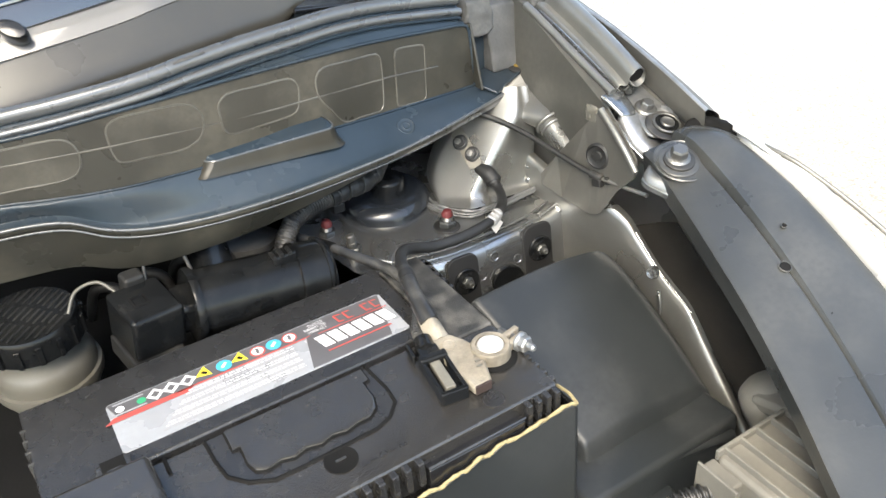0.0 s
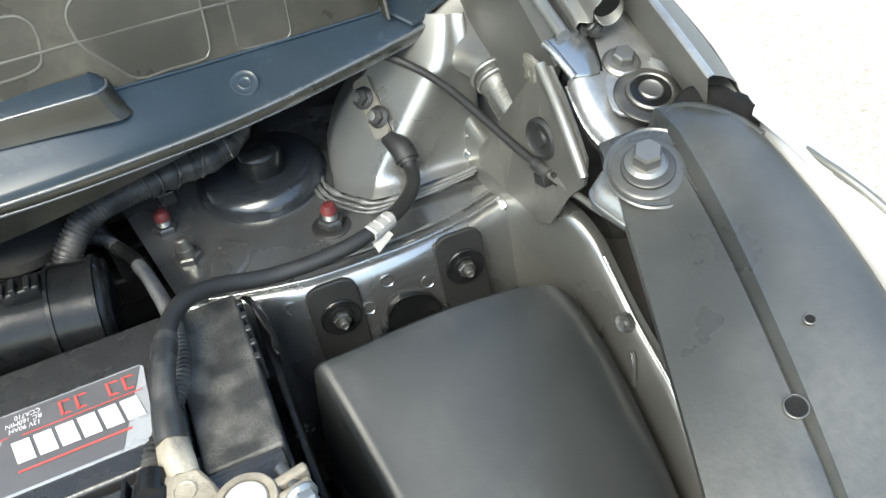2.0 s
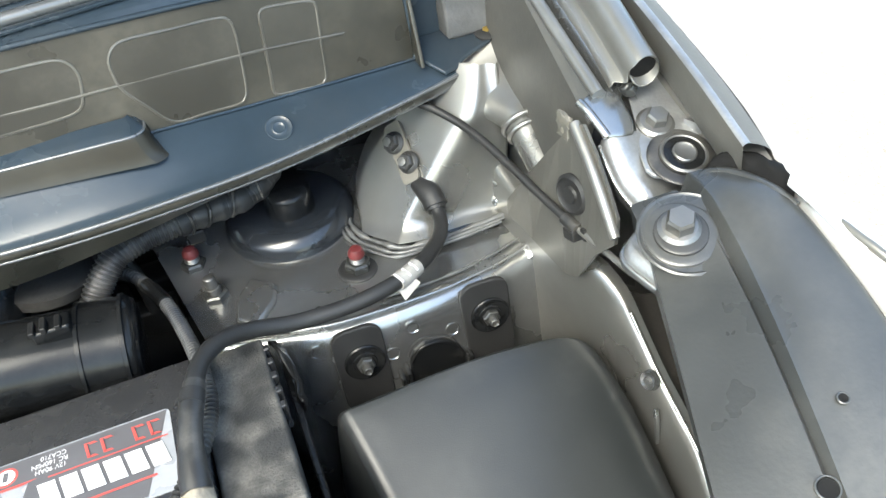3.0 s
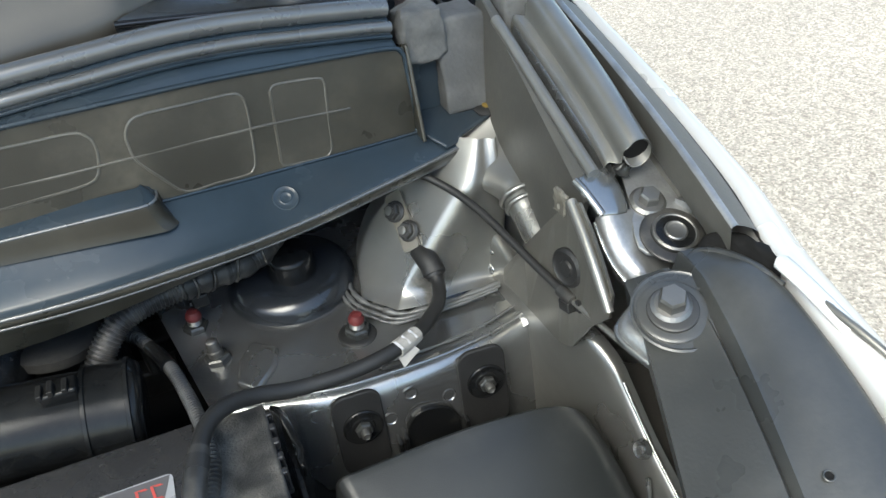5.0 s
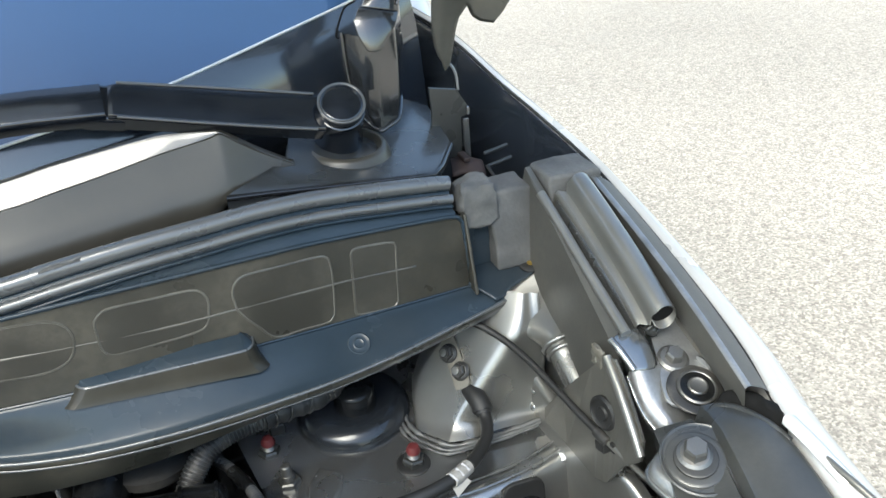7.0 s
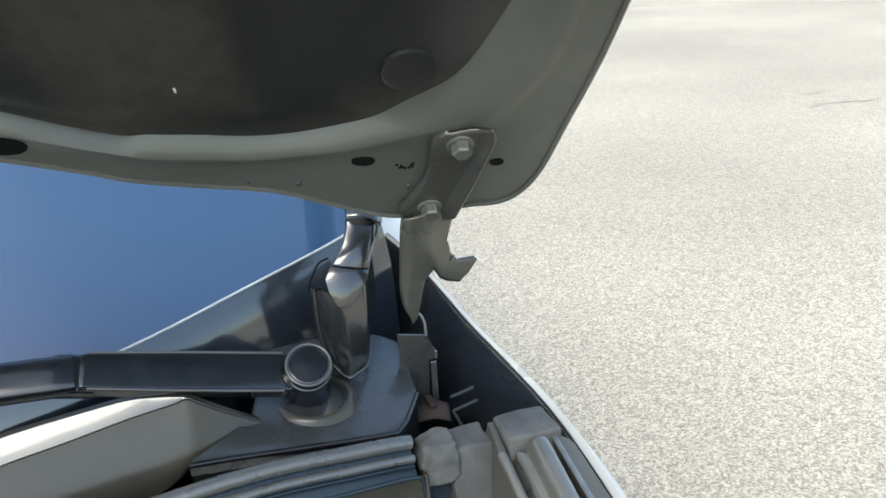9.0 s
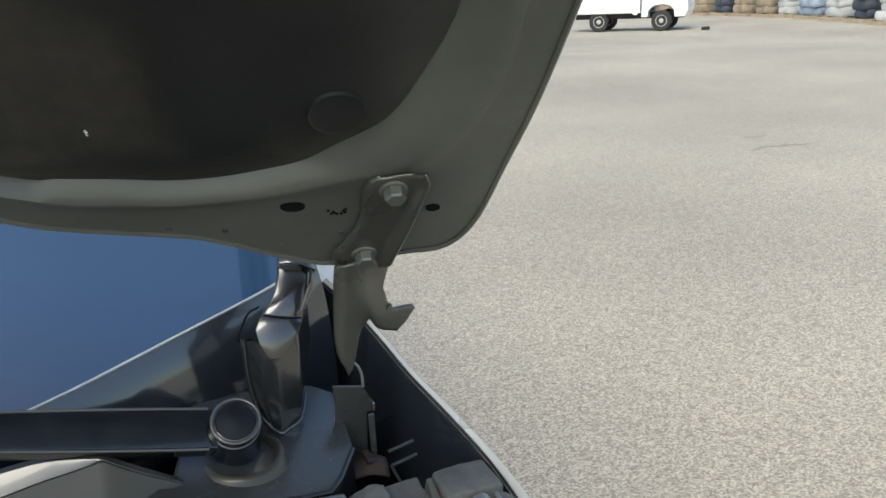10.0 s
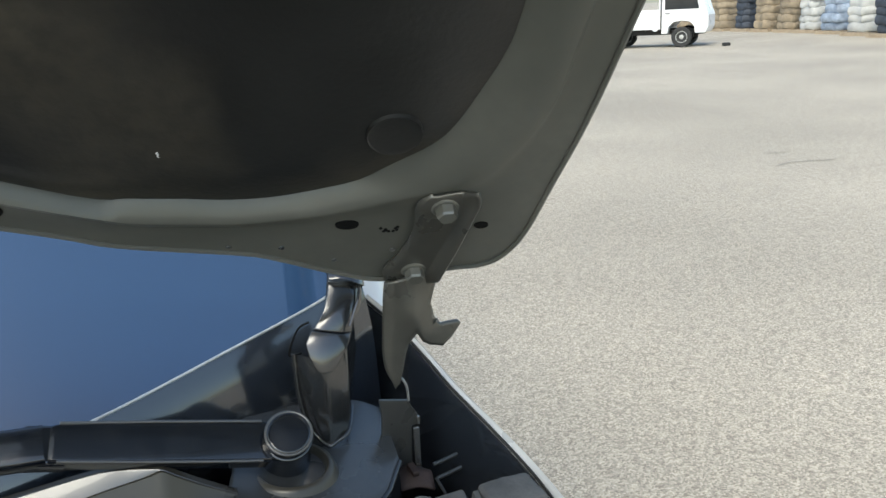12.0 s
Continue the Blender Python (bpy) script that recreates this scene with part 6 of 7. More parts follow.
part("handle_edge", tube([(x, y, DZ + 0.0006) for x, y in inn], 0.0012, 1, 6), M_VOID, bat)
part("handle_rim", tube([(x * 0.972 + 0.0030, y * 0.965 + 0.0135, DZ + 0.0026) for x, y in inn[1:-1]], 0.0006, 1, 6), M_DECK, bat)
part("lid_seam", tube([(0.0235, 0.3900, DZ), (0.0235, 0.4052, DZ)], 0.0014, 1, 6), M_VOID, bat)
part("lid_seam", tube([(0.1965, 0.4050, DZ), (0.1950, 0.3900, DZ)], 0.0014, 1, 6), M_VOID, bat)
vent = part("vent_plug", lathe([(0.0105, 0), (0.0105, 0.0008), (0.0095, 0.0008), (0.0085, 0.0002), (0.001, 0.0002)], axes((0.112, 0.3405, DZ), (0, 0, 1)), 28), M_VOID, bat, "round dark vent plug")
part("plug_slot", block(0.1085, 0.1155, 0.3395, 0.3415, DZ + 0.0002, DZ + 0.0012), M_DECK, vent, smooth=False)
part("minus_ring", lathe([(0.0072, 0), (0.0072, 0.0007), (0.0062, 0.0007), (0.0062, 0.0001), (0.001, 0.0001)], axes((0.2150, 0.3290, DZ), (0, 0, 1)), 28), M_BATT, bat, "moulded pole sign")
part("minus_bar", block(0.2110, 0.2190, 0.3282, 0.3298, DZ, DZ + 0.0007), M_BATT, bat, smooth=False)
for i in range(5):
    part("moulded_bar", block(0.120 + i * 0.0065, 0.1245 + i * 0.0065, 0.3285 + 0.0012 * (i % 2), 0.3320, DZ, DZ + 0.0006), M_BATT, bat, smooth=False)
cover_t = part("terminal_cover", block(-0.042, 0.0165, 0.326, 0.4000, LID - 0.002, 0.969, r=0.005), M_DECK, bat, "dull terminal cover cap")
part("latch_frame", block(-0.0140, 0.0070, 0.3960, 0.4120, LID, 0.9625, r=0.0015), M_DECK, cover_t, smooth=False)
part("latch_slot", block(-0.0105, 0.0035, 0.3985, 0.4128, LID + 0.003, 0.9632), M_VOID, cover_t, smooth=False)
part("latch_tongue", block(-0.0085, 0.0015, 0.4000, 0.4040, LID + 0.003, 0.9640, r=0.0008), M_DECK, cover_t, smooth=False)
for i in range(4):
    part("ridge_notch", block(-0.0475, -0.0440, 0.478 - i * 0.011, 0.480 - i * 0.011, 0.945, LID + 0.0015), M_DUSTY, bat, smooth=False)
# printed label; the maker's name is six plain slanted shapes
LZ = LID + 0.0014
lab = part("label", prism([(x + 0.1055, y + 0.4450, LZ) for x, y in round_rect(0.2035, 0.0500, 0.003)], 0.0003), M_LABEL, bat, "silver printed label", smooth=False)


def print_bar(x0, x1, y0, y1, mat, skew=0.0, lift=0.0, name="print_bar"):
    z = LZ + 0.0004 + lift * 1.6
    return part(name, prism([(x0 + skew, y0, z), (x1 + skew, y0, z), (x1, y1, z), (x0, y1, z)], 0.0001), mat, lab, smooth=False)


print_bar(0.1450, 0.2060, 0.4215, 0.4690, M_LABEL_DARK, -0.013, name="dark_field")
print_bar(0.0045, 0.1450, 0.4545, 0.4690, M_LABEL_DARK, 0.004, 0.0001, name="dark_field")
for i in range(6):
    x = 0.2020 - i * 0.0098
    print_bar(x - 0.0080, x, 0.4365, 0.4500, M_WHITE, 0.0030, 0.0003, "name_shape")
print_bar(0.1480, 0.1980, 0.4310, 0.4322, M_PRINT_RED, 0, 0.0003)
for i in range(5):
    x = 0.2020 - i * 0.0074
    if i != 2:
        print_bar(x - 0.0060, x - 0.0046, 0.4555, 0.4650, M_PRINT_RED, 0.0015, 0.0003)
        print_bar(x - 0.0046, x - 0.0010, 0.4637, 0.4650, M_PRINT_RED, 0.0015, 0.0003)
        print_bar(x - 0.0046, x - 0.0010, 0.4555, 0.4568, M_PRINT_RED, 0.0015, 0.0003)
print_bar(0.1500, 0.2050, 0.4525, 0.4532, M_PRINT_RED, 0, 0.0003)
def words(text, x, y, size, wide, mat):
    """A line of print that reads from the rear of the battery, as a flat mesh."""
    cu = bpy.data.curves.new("words", "FONT")
    cu.body, cu.size = text, size
    tmp = bpy.data.objects.new("words", cu)
    scene.collection.objects.link(tmp)
    me = bpy.data.meshes.new_from_object(tmp.evaluated_get(bpy.context.evaluated_depsgraph_get()))
    bm = bmesh.new()
    bm.from_mesh(me)
    bpy.data.objects.remove(tmp)
    bpy.data.meshes.remove(me)
    k = wide / max(v.co.x for v in bm.verts)
    for v in bm.verts:
        v.co = Vector((x - v.co.x * k, y - v.co.y, LZ + 0.0010))
    part("printed_words", bm, mat, lab, "small white printed rating", smooth=False)


words("12V 90AH", 0.1585, 0.4588, 0.0040, 0.0142, M_WHITE)
words("RC 160MIN", 0.1592, 0.4625, 0.0040, 0.0165, M_WHITE)
words("CCA710", 0.1585, 0.4662, 0.0040, 0.0118, M_WHITE)
for i in range(12):
    rng = random.Random(i)
    y, x = 0.4240 + i * 0.0024, 0.030 + i * 0.0022
    bm = bmesh.new()
    while x < 0.1285:
        w = min(rng.uniform(0.0016, 0.0052), 0.1290 - x)
        prism([(x, y, LZ + 0.0009), (x + w, y, LZ + 0.0009), (x + w, y + 0.0013, LZ + 0.0009), (x, y + 0.0013, LZ + 0.0009)], 0.0001, bm=bm)
        x += w + rng.uniform(0.0006, 0.0012)
    part("small_print", bm, M_PRINT_PALE if i % 3 else M_PRINT_GREY, lab, "row of tiny print", smooth=False)
for y0, y1, x0, x1 in ((0.4500, 0.4545, 0.006, 0.060), (0.4535, 0.4548, 0.050, 0.145)):
    print_bar(x0, x1, y0, y1, M_PRINT_RED, -0.006, 0.0002)


def pictogram(x, y, kind):
    """A small printed warning sign: a ring, a filled disc, a triangle or a square."""
    at = axes((x, y, LZ + 0.0006), (0, 0, 1))
    if kind == "triangle":
        ob = part("pictogram", prism([(-0.0058, 0.0048), (0.0, -0.0052), (0.0058, 0.0048)], 0.0001, at), M_YELLOW, lab, "yellow warning triangle", smooth=False)
        part("sign_mark", block(-0.0012, 0.0012, -0.001, 0.003, 0.0001, 0.0003, at), M_VOID, ob, smooth=False)
    elif kind in ("blue", "ban"):
        ob = part("pictogram", lathe([(0.0055, 0), (0.0055, 0.0001), (0.001, 0.0001)], at, 24), M_BLUE if kind == "blue" else M_PRINT_RED, lab, smooth=False)
        part("sign_disc", lathe([(0.0043, 0.0002), (0.0042, 0.0003), (0.001, 0.0003)], at, 20), M_BLUE if kind == "blue" else M_WHITE, ob, smooth=False)
        part("sign_mark", block(-0.0026, 0.0026, -0.0011, 0.0011, 0.0003, 0.0005, at @ pose(0, 0, 0, 0, 0, 0 if kind == "blue" else 40)), M_WHITE if kind == "blue" else M_LABEL_DARK, ob, smooth=False)
    else:
        ob = part("pictogram", block(-0.0045, 0.0045, -0.0042, 0.0042, 0, 0.0001, at), M_WHITE, lab, smooth=False)
        part("sign_mark", block(-0.0024, 0.0024, -0.002, 0.002, 0.0001, 0.0003, at), M_LABEL_DARK, ob, smooth=False)


for x, kind in ((0.1310, "ban"), (0.1190, "blue"), (0.1070, "ban"), (0.0950, "triangle"), (0.0825, "blue"), (0.0695, "triangle"), (0.0570, "square"), (0.0455, "square"), (0.0350, "square")):
    pictogram(x, 0.4615, kind)
for i, mm in enumerate((M_GREEN, M_LABEL_DARK, M_WHITE)):
    part("state_dot", lathe([(0.0030, 0), (0.0030, 0.0001), (0.001, 0.0001)], axes((0.0255 - i * 0.0070, 0.4610, LZ + 0.0006), (0, 0, 1)), 18), mm, lab, smooth=False)
for i in range(2):
    print_bar(0.0080, 0.0280, 0.4555 + i * 0.0102, 0.4568 + i * 0.0102, M_PRINT_GREY, 0, 0.0003)
part("post_seat", lathe([(0.0165, 0), (0.0165, 0.0012), (0.0150, 0.0020), (0.001, 0.0020)], axes((0.2385, 0.3625, DZ), (0, 0, 1)), 32), M_VOID, bat)
part("terminal_post", lathe([(0.0098, 0), (0.0094, 0.0100), (0.0086, 0.0112), (0.001, 0.0115)], axes((0.2375, 0.3640, DZ), (0, 0, 1)), 32), M_POST, bat, "pale lead terminal post")

# ---- terminal clamp ----
clamp = thing("terminal_clamp", "oxidised brass battery clamp on the post", "clamp", (0.24, 0.36, 0.955))
part("clamp_ring", lathe([(0.0115, 0.0002), (0.0135, 0.0002), (0.0140, 0.0015), (0.0136, 0.0090), (0.0128, 0.0100), (0.0100, 0.0100), (0.0098, 0.0085)], axes((0.2375, 0.3640, DZ + 0.001), (0.0, 0, 1)), 36), M_LEAD, clamp)
arm_c = [(0.2065, 0.3945), (0.2225, 0.3915), (0.2275, 0.3810), (0.2300, 0.3720), (0.2290, 0.3600), (0.2250, 0.3500), (0.2200, 0.3375), (0.2060, 0.3365), (0.2050, 0.3550)]
part("clamp_arm", prism([(x, y, DZ + 0.0018) for x, y in arm_c], 0.0072), M_LEAD, clamp, bevel=0.0018)
part("rivet", lathe([(0.0052, 0), (0.0052, 0.0008), (0.0044, 0.0011), (0.0040, 0.0005), (0.001, 0.0005)], axes((0.2155, 0.3815, DZ + 0.0090), (0, 0, 1)), 24), M_LEAD, clamp)
part("crimp", loft([[(0.2065, 0.391, 0.957), (0.2145, 0.391, 0.9625), (0.2225, 0.390, 0.957), (0.2145, 0.391, 0.9545), (0.2065, 0.391, 0.957)], [(0.2070, 0.400, 0.9610), (0.2150, 0.400, 0.9700), (0.2225, 0.400, 0.9615), (0.2150, 0.400, 0.9560), (0.2070, 0.400, 0.9610)], [(0.2090, 0.412, 0.9665), (0.2155, 0.412, 0.9730), (0.2220, 0.412, 0.9665), (0.2155, 0.412, 0.9610), (0.2090, 0.412, 0.9665)]], 4, 4), M_LEAD, clamp)
for s in (0.0, 0.0075):
    part("clamp_ear", block(0.0, 0.0170, -0.0024, 0.0024, 0.001, 0.0090, axes((0.2475, 0.3590 + s, DZ + 0.001), (0, 0, 1), (0.95, 0.20, 0)), r=0.0016), M_LEAD, clamp)
EB = (0.2580, 0.3590, DZ + 0.0062)
part("ear_bolt", lathe([(0.0030, -0.018), (0.0030, 0.001), (0.001, 0.001)], axes(EB, (0.22, -0.97, 0.05)), 14), M_STEEL, clamp)
bolt(clamp, EB, (0.22, -0.97, 0.05), 0.0060, 0.0052, 0.0072, M_BRIGHT, stud=0.0026, name="ear_nut")
part("rust_patch", block(0.2070, 0.2190, 0.3358, 0.3376, DZ + 0.002, DZ + 0.0088, r=0.0005), M_RUST, clamp, "rust-stained edge")
for i in range(3):
    part("stamped_mark", block(0.2225 - i * 0.0020, 0.2260 - i * 0.0020, 0.3610 - i * 0.0050, 0.3630 - i * 0.0050, DZ + 0.0088, DZ + 0.0094), M_LUG, clamp, smooth=False)
# sensor plug beside the clamp
plug = thing("sensor_plug", "black cable plug beside the battery clamp", "plug", (0.197, 0.37, 0.955))
PM = pose(0.1970, 0.3590, DZ + 0.0005, 0, 0, -9)
for dx in (-0.0082, 0.0082):
    part("plug_cheek", block(dx - 0.0014, dx + 0.0014, -0.0185, 0.0160, 0, 0.0095, PM, r=0.0008), M_BLACK, plug)
part("plug_base", block(-0.0090, 0.0090, -0.0185, 0.0180, 0.0, 0.0030, PM, r=0.0006), M_BLACK, plug)
part("plug_end", block(-0.0090, 0.0090, -0.0190, -0.0155, 0.0, 0.0095, PM, r=0.0008), M_BLACK, plug)
part("plug_latch", block(-0.0036, 0.0036, -0.0120, 0.0160, 0.0030, 0.0078, PM, r=0.0010), M_TERMINAL, plug, "grey locking tongue")
part("plug_shoulder", block(-0.0100, 0.0100, 0.0150, 0.0220, 0.0, 0.0110, PM, r=0.0014), M_BLACK, plug)
part("plug_throat", block(-0.0075, 0.0075, 0.0210, 0.0320, 0.0, 0.0095, PM, r=0.0016), M_BLACK, plug)
for dx in (-0.0108, 0.0108):
    part("plug_lug", block(dx - 0.0012, dx + 0.0012, 0.0250, 0.0400, 0.0010, 0.0085, PM, r=0.0008), M_BLACK, plug)
part("plug_collar", tube([PM @ Vector((0, 0.030, 0.0055)), PM @ Vector((0.001, 0.040, 0.0065))], 0.0068, 2, 18), M_BLACK, plug)

# ---- battery tray walls ----
tray = thing("battery_tray", "black plastic battery tray wall", "tray", (0.26, 0.4, 0.75))
part("side_wall", block(0.2640, 0.2672, 0.309, 0.497, 0.745, 0.934, r=0.001), M_BLACK, tray, smooth=False)
TE = [(0.2670, 0.9350), (0.2600, 0.9385), (0.2400, 0.9375), (0.2165, 0.9350), (0.2050, 0.9362), (0.1960, 0.9330), (0.1880, 0.9345), (0.1790, 0.9300), (0.1690, 0.9305), (0.1600, 0.9275), (0.1480, 0.9290), (0.100, 0.926), (0.020, 0.925), (-0.050, 0.925)]
part("front_wall", loft([[(x, 0.3080, z), (x, 0.3075, z - 0.004), (x, 0.306, z - 0.05), (x, 0.303, 0.75)] for x, z in TE], 3, 2), M_BOX, tray, solid=0.0022)
edge = []
for k, (x, y, z) in enumerate(spline([(x, 0.3072, z + 0.0004) for x, z in TE[:-2]], 6)):
    n = noise.noise_vector(Vector((x * 130, 2.0, k * 0.7)))
    edge.append((x + n.x * 0.0008, y + n.y * 0.0008, z + n.z * 0.0012))
part("torn_edge", tube(edge, lambda t: 0.0009 + 0.0006 * abs(math.sin(37 * t)), 1, 6), M_STRAW, tray, "frayed yellowish edge")
part("corner_tear", tube([(0.2672, 0.3085, 0.9350), (0.2678, 0.318, 0.9365), (0.2676, 0.330, 0.9345)], 0.0012, 4, 6), M_STRAW, tray, "frayed yellowish edge")
flap = loft([[(0.262, 0.502, 0.948), (0.265, 0.492, 0.950), (0.268, 0.476, 0.941), (0.2685, 0.462, 0.936)], [(0.268, 0.501, 0.938), (0.270, 0.489, 0.940), (0.2705, 0.474, 0.937), (0.270, 0.462, 0.934)], [(0.2705, 0.499, 0.925), (0.2705, 0.486, 0.927), (0.2705, 0.472, 0.93), (0.270, 0.462, 0.928)]], 5, 4)
for v in flap.verts:
    v.co += noise.noise_vector(v.co * 180) * 0.0018
part("torn_flap", flap, M_BLACK, tray, "torn crumpled flap", solid=0.0015)

# ---- air box ----
box = thing("air_box", "smooth black plastic air box lid beside the battery", "air box", (0.36, 0.4, 0.8))
rows = []
for y, z, xl, k in ((0.4680, 0.900, 0.285, 0.6), (0.4635, 0.9150, 0.2855, 0.8), (0.4600, 0.9190, 0.286, 1.0), (0.4550, 0.9185, 0.287, 1.0), (0.425, 0.9020, 0.292, 1.0), (0.380, 0.8760, 0.298, 1.0), (0.345, 0.8530, 0.302, 0.9), (0.336, 0.8455, 0.304, 0.8), (0.331, 0.826, 0.304, 0.5)):
    xr = lerp(y, (0.33, 0.38, 0.42, 0.45, 0.4600, 0.4680), (0.438, 0.4425, 0.4430, 0.4400, 0.4350, 0.4290))
    rows.append([(xl - 0.014, y - 0.002, z - 0.10), (xl - 0.007, y - 0.001, z - 0.035), (xl - 0.0035, y, z - 0.009), (xl - 0.0015, y, z - 0.0026), (xl + 0.0025, y, z - 0.0002), (xl + 0.010, y, z), (0.340, y + 0.001, z + 0.0010), (0.372, y + 0.001, z + 0.0005), (0.395, y, z - 0.0015 * k), (xr - 0.026, y, z - 0.004 * k), (xr - 0.012, y, z - 0.010 * k), (xr - 0.003, y, z - 0.020 * k), (xr, y, z - 0.030 * k), (xr + 0.003, y, z - 0.08)])
part("lid_shell", loft(rows, 3, 3), M_BOX, box)
part("lower_shell", block(0.275, 0.435, 0.300, 0.49, 0.70, 0.832, r=0.006), M_BOX, box)
part("rim", tube([(0.287, 0.455, 0.826), (0.290, 0.34, 0.826), (0.300, 0.314, 0.826), (0.36, 0.305, 0.824), (0.425, 0.298, 0.818)], 0.0042, 3, 8), M_BOX, box)
part("yellow_tag", block(0.2800, 0.2965, 0.2935, 0.2975, 0.795, 0.803), M_YELLOW, box, "yellow paint tag", smooth=False)
part("intake_mouth", block(0.30, 0.36, 0.292, 0.306, 0.76, 0.80, r=0.004), M_BOX, box)

# rubber mounting pads on the wall behind
for px, pz, lab_ in ((0.309, 0.900, ""), (0.3905, 0.902, "")):
    pad_t = thing("mounting_pad", "black rubber mounting pad with a threaded stud", "pad", (px, 0.505, 0.87), "pads on the wheel arch wall")
    m = axes((px, 0.5105, pz - 0.006), (-0.04, -1, 0.1), (1, 0, 0))
    bm = prism([(x, -y, 0) for x, y in reversed(round_rect(0.031, 0.062, 0.009))], 0.0035, m)
    part("pad_plate", bm, M_RUBBER, pad_t, bevel=0.001, smooth=False)
    m2 = axes((px + 0.0012, 0.5070, pz), (-0.04, -1, 0.1))
    part("pad_washer", lathe([(0.0125, -0.002), (0.0125, 0.0006), (0.0118, 0.0012), (0.0108, 0.0006), (0.0075, 0.0006), (0.0070, 0.0014)], m2, 28), M_BLACK, pad_t)
    part("pad_nut", hexa(0.0056, 0.004, m2 @ pose(0, 0, 0.0008)), M_DARKMETAL, pad_t, smooth=False)
    part("pad_stud", lathe([(0.0029, 0.003), (0.0029, 0.0085), (0.0022, 0.0095), (0.0012, 0.0088)], m2, 14), M_STEEL, pad_t, "bright threaded stud")
clip = thing("cable_clip", "black plastic clip on the wheel arch wall", "clip", (0.345, 0.505, 0.88))
CK = axes((0.0, 0.5105, 0.0), (0, -1, 0), (1, 0, 0))
out = [(0.3350, 0.866), (0.3372, 0.8885), (0.3410, 0.8950), (0.3470, 0.8985), (0.3570, 0.8975), (0.3655, 0.8920), (0.3715, 0.8800), (0.3735, 0.864)]
part("clip_body", prism([CK.inverted() @ Vector((x, 0.5105, z)) for x, z in out], 0.006, CK), M_BLACK, clip, bevel=0.0012, smooth=False)
part("clip_rim", tube([(x, 0.5045, z) for x, z in out[1:-1]], 0.0011, 3, 8), M_BLACK, clip)
for x0, x1, z0, z1 in ((0.3290, 0.3315, 0.868, 0.8800), (0.3335, 0.3358, 0.864, 0.8830), (0.3740, 0.3765, 0.864, 0.8800)):
    part("clip_leg", block(x0, x1, 0.501, 0.509, z0, z1, r=0.0005), M_BLACK, clip, smooth=False)

# ---- tower nuts ----
for x, y, z in ((0.230, 0.617, 0.932), (0.327, 0.5635, 0.930)):
    nut = thing("tower_nut", "strut nut on a stud with red paint mark", "nut", (x, y, 0.92), "strut nuts")
    m = axes((x, y, 0.9225), (0.06, -0.05, 1))
    part("nut_washer", lathe([(0.0125, -0.001), (0.0125, 0.001), (0.011, 0.0022), (0.006, 0.0022)], m, 24), M_RUBBER, nut)
    part("nut_hex", hexa(0.0085, 0.006, m @ pose(0, 0, 0.002, 0, 0, 20)), M_DARKMETAL, nut, smooth=False)
    part("stud", lathe([(0.0050, 0.007)] + [(0.0050 if k % 2 else 0.0044, 0.0075 + k * 0.0008) for k in range(7)], m, 16), M_STEEL, nut, "bright stud thread")
    part("red_cap", lathe([(0.0048, 0.0118), (0.0054, 0.0130), (0.0052, 0.0150), (0.0036, 0.0180), (0.001, 0.0186)], m, 16), M_RED, nut, "red painted stud tip")
lone = thing("stud_bolt", "zinc stud bolt with nut on the tower", "bolt", (0.238, 0.583, 0.92))
m = axes((0.239, 0.582, 0.922), (-0.05, 0.05, 1))
part("nut_hex", hexa(0.0085, 0.005, m), M_DARKMETAL, lone, smooth=False)
part("stud", lathe([(0.0048, 0.004), (0.0048, 0.009), (0.0040, 0.0095), (0.0040, 0.016), (0.003, 0.017), (0.0005, 0.0171)], m, 16), M_STEEL, lone)

# ---- earth strap and cables ----
lug = thing("earth_lug", "earth lug bar with two bolts on the panel", "lug", (0.378, 0.607, 0.96))
LN = Vector((-0.69, -0.45, 0.58)).normalized()
LO = Vector((0.3805, 0.6045, 0.9690)) + LN * 0.0035
bm = prism([(x, y, 0) for x, y in round_rect(0.0130, 0.042, 0.003)], 0.002, axes(LO, LN, LN.cross(Vector((0.003, -0.026, -0.025)))))
part("lug_bar", bm, M_LUG, lug, smooth=False)
for p in ((0.3790, 0.6115, 0.9730), (0.3828, 0.5970, 0.9650)):
    q = Vector(p) + LN * 0.0055
    bolt(lug, q, LN, 0.0058, 0.0040, 0.0074, M_WASHER)
    part("bolt_end", lathe([(0.0030, 0.006), (0.0030, 0.0085), (0.001, 0.0088)], axes(q, LN), 14), M_STEEL, lug)
cable = thing("battery_cable", "thick black battery earth cable", "cable", (0.3, 0.5, 0.94))
CP = [(0.3850, 0.572, 0.950), (0.3848, 0.562, 0.9435), (0.3790, 0.548, 0.9415), (0.3650, 0.530, 0.9445), (0.3470, 0.5145, 0.9485), (0.3280, 0.5065, 0.9500), (0.3050, 0.5025, 0.9510), (0.2780, 0.5000, 0.9545), (0.2560, 0.4950, 0.9640), (0.2400, 0.4840, 0.9735), (0.2290, 0.4680, 0.9780), (0.2225, 0.4480, 0.9780), (0.2180, 0.4290, 0.9740), (0.2158, 0.4120, 0.9680)]
part("cable_sheath", tube(CP, 0.0046, 8, 14), M_RUBBER, cable)
part("boot", tube([(0.3805, 0.5890, 0.9560), (0.3835, 0.5820, 0.9540), (0.3850, 0.5740, 0.9510), (0.3850, 0.5670, 0.9460)], lambda t: 0.0055 + 0.0022 * math.sin(t * 3.1), 6, 14), M_RUBBER, cable, "rubber boot")
part("boot_ring", tube([(0.3852, 0.5720, 0.9500), (0.3852, 0.5690, 0.9475)], 0.0078, 2, 16), M_RUBBER, cable)
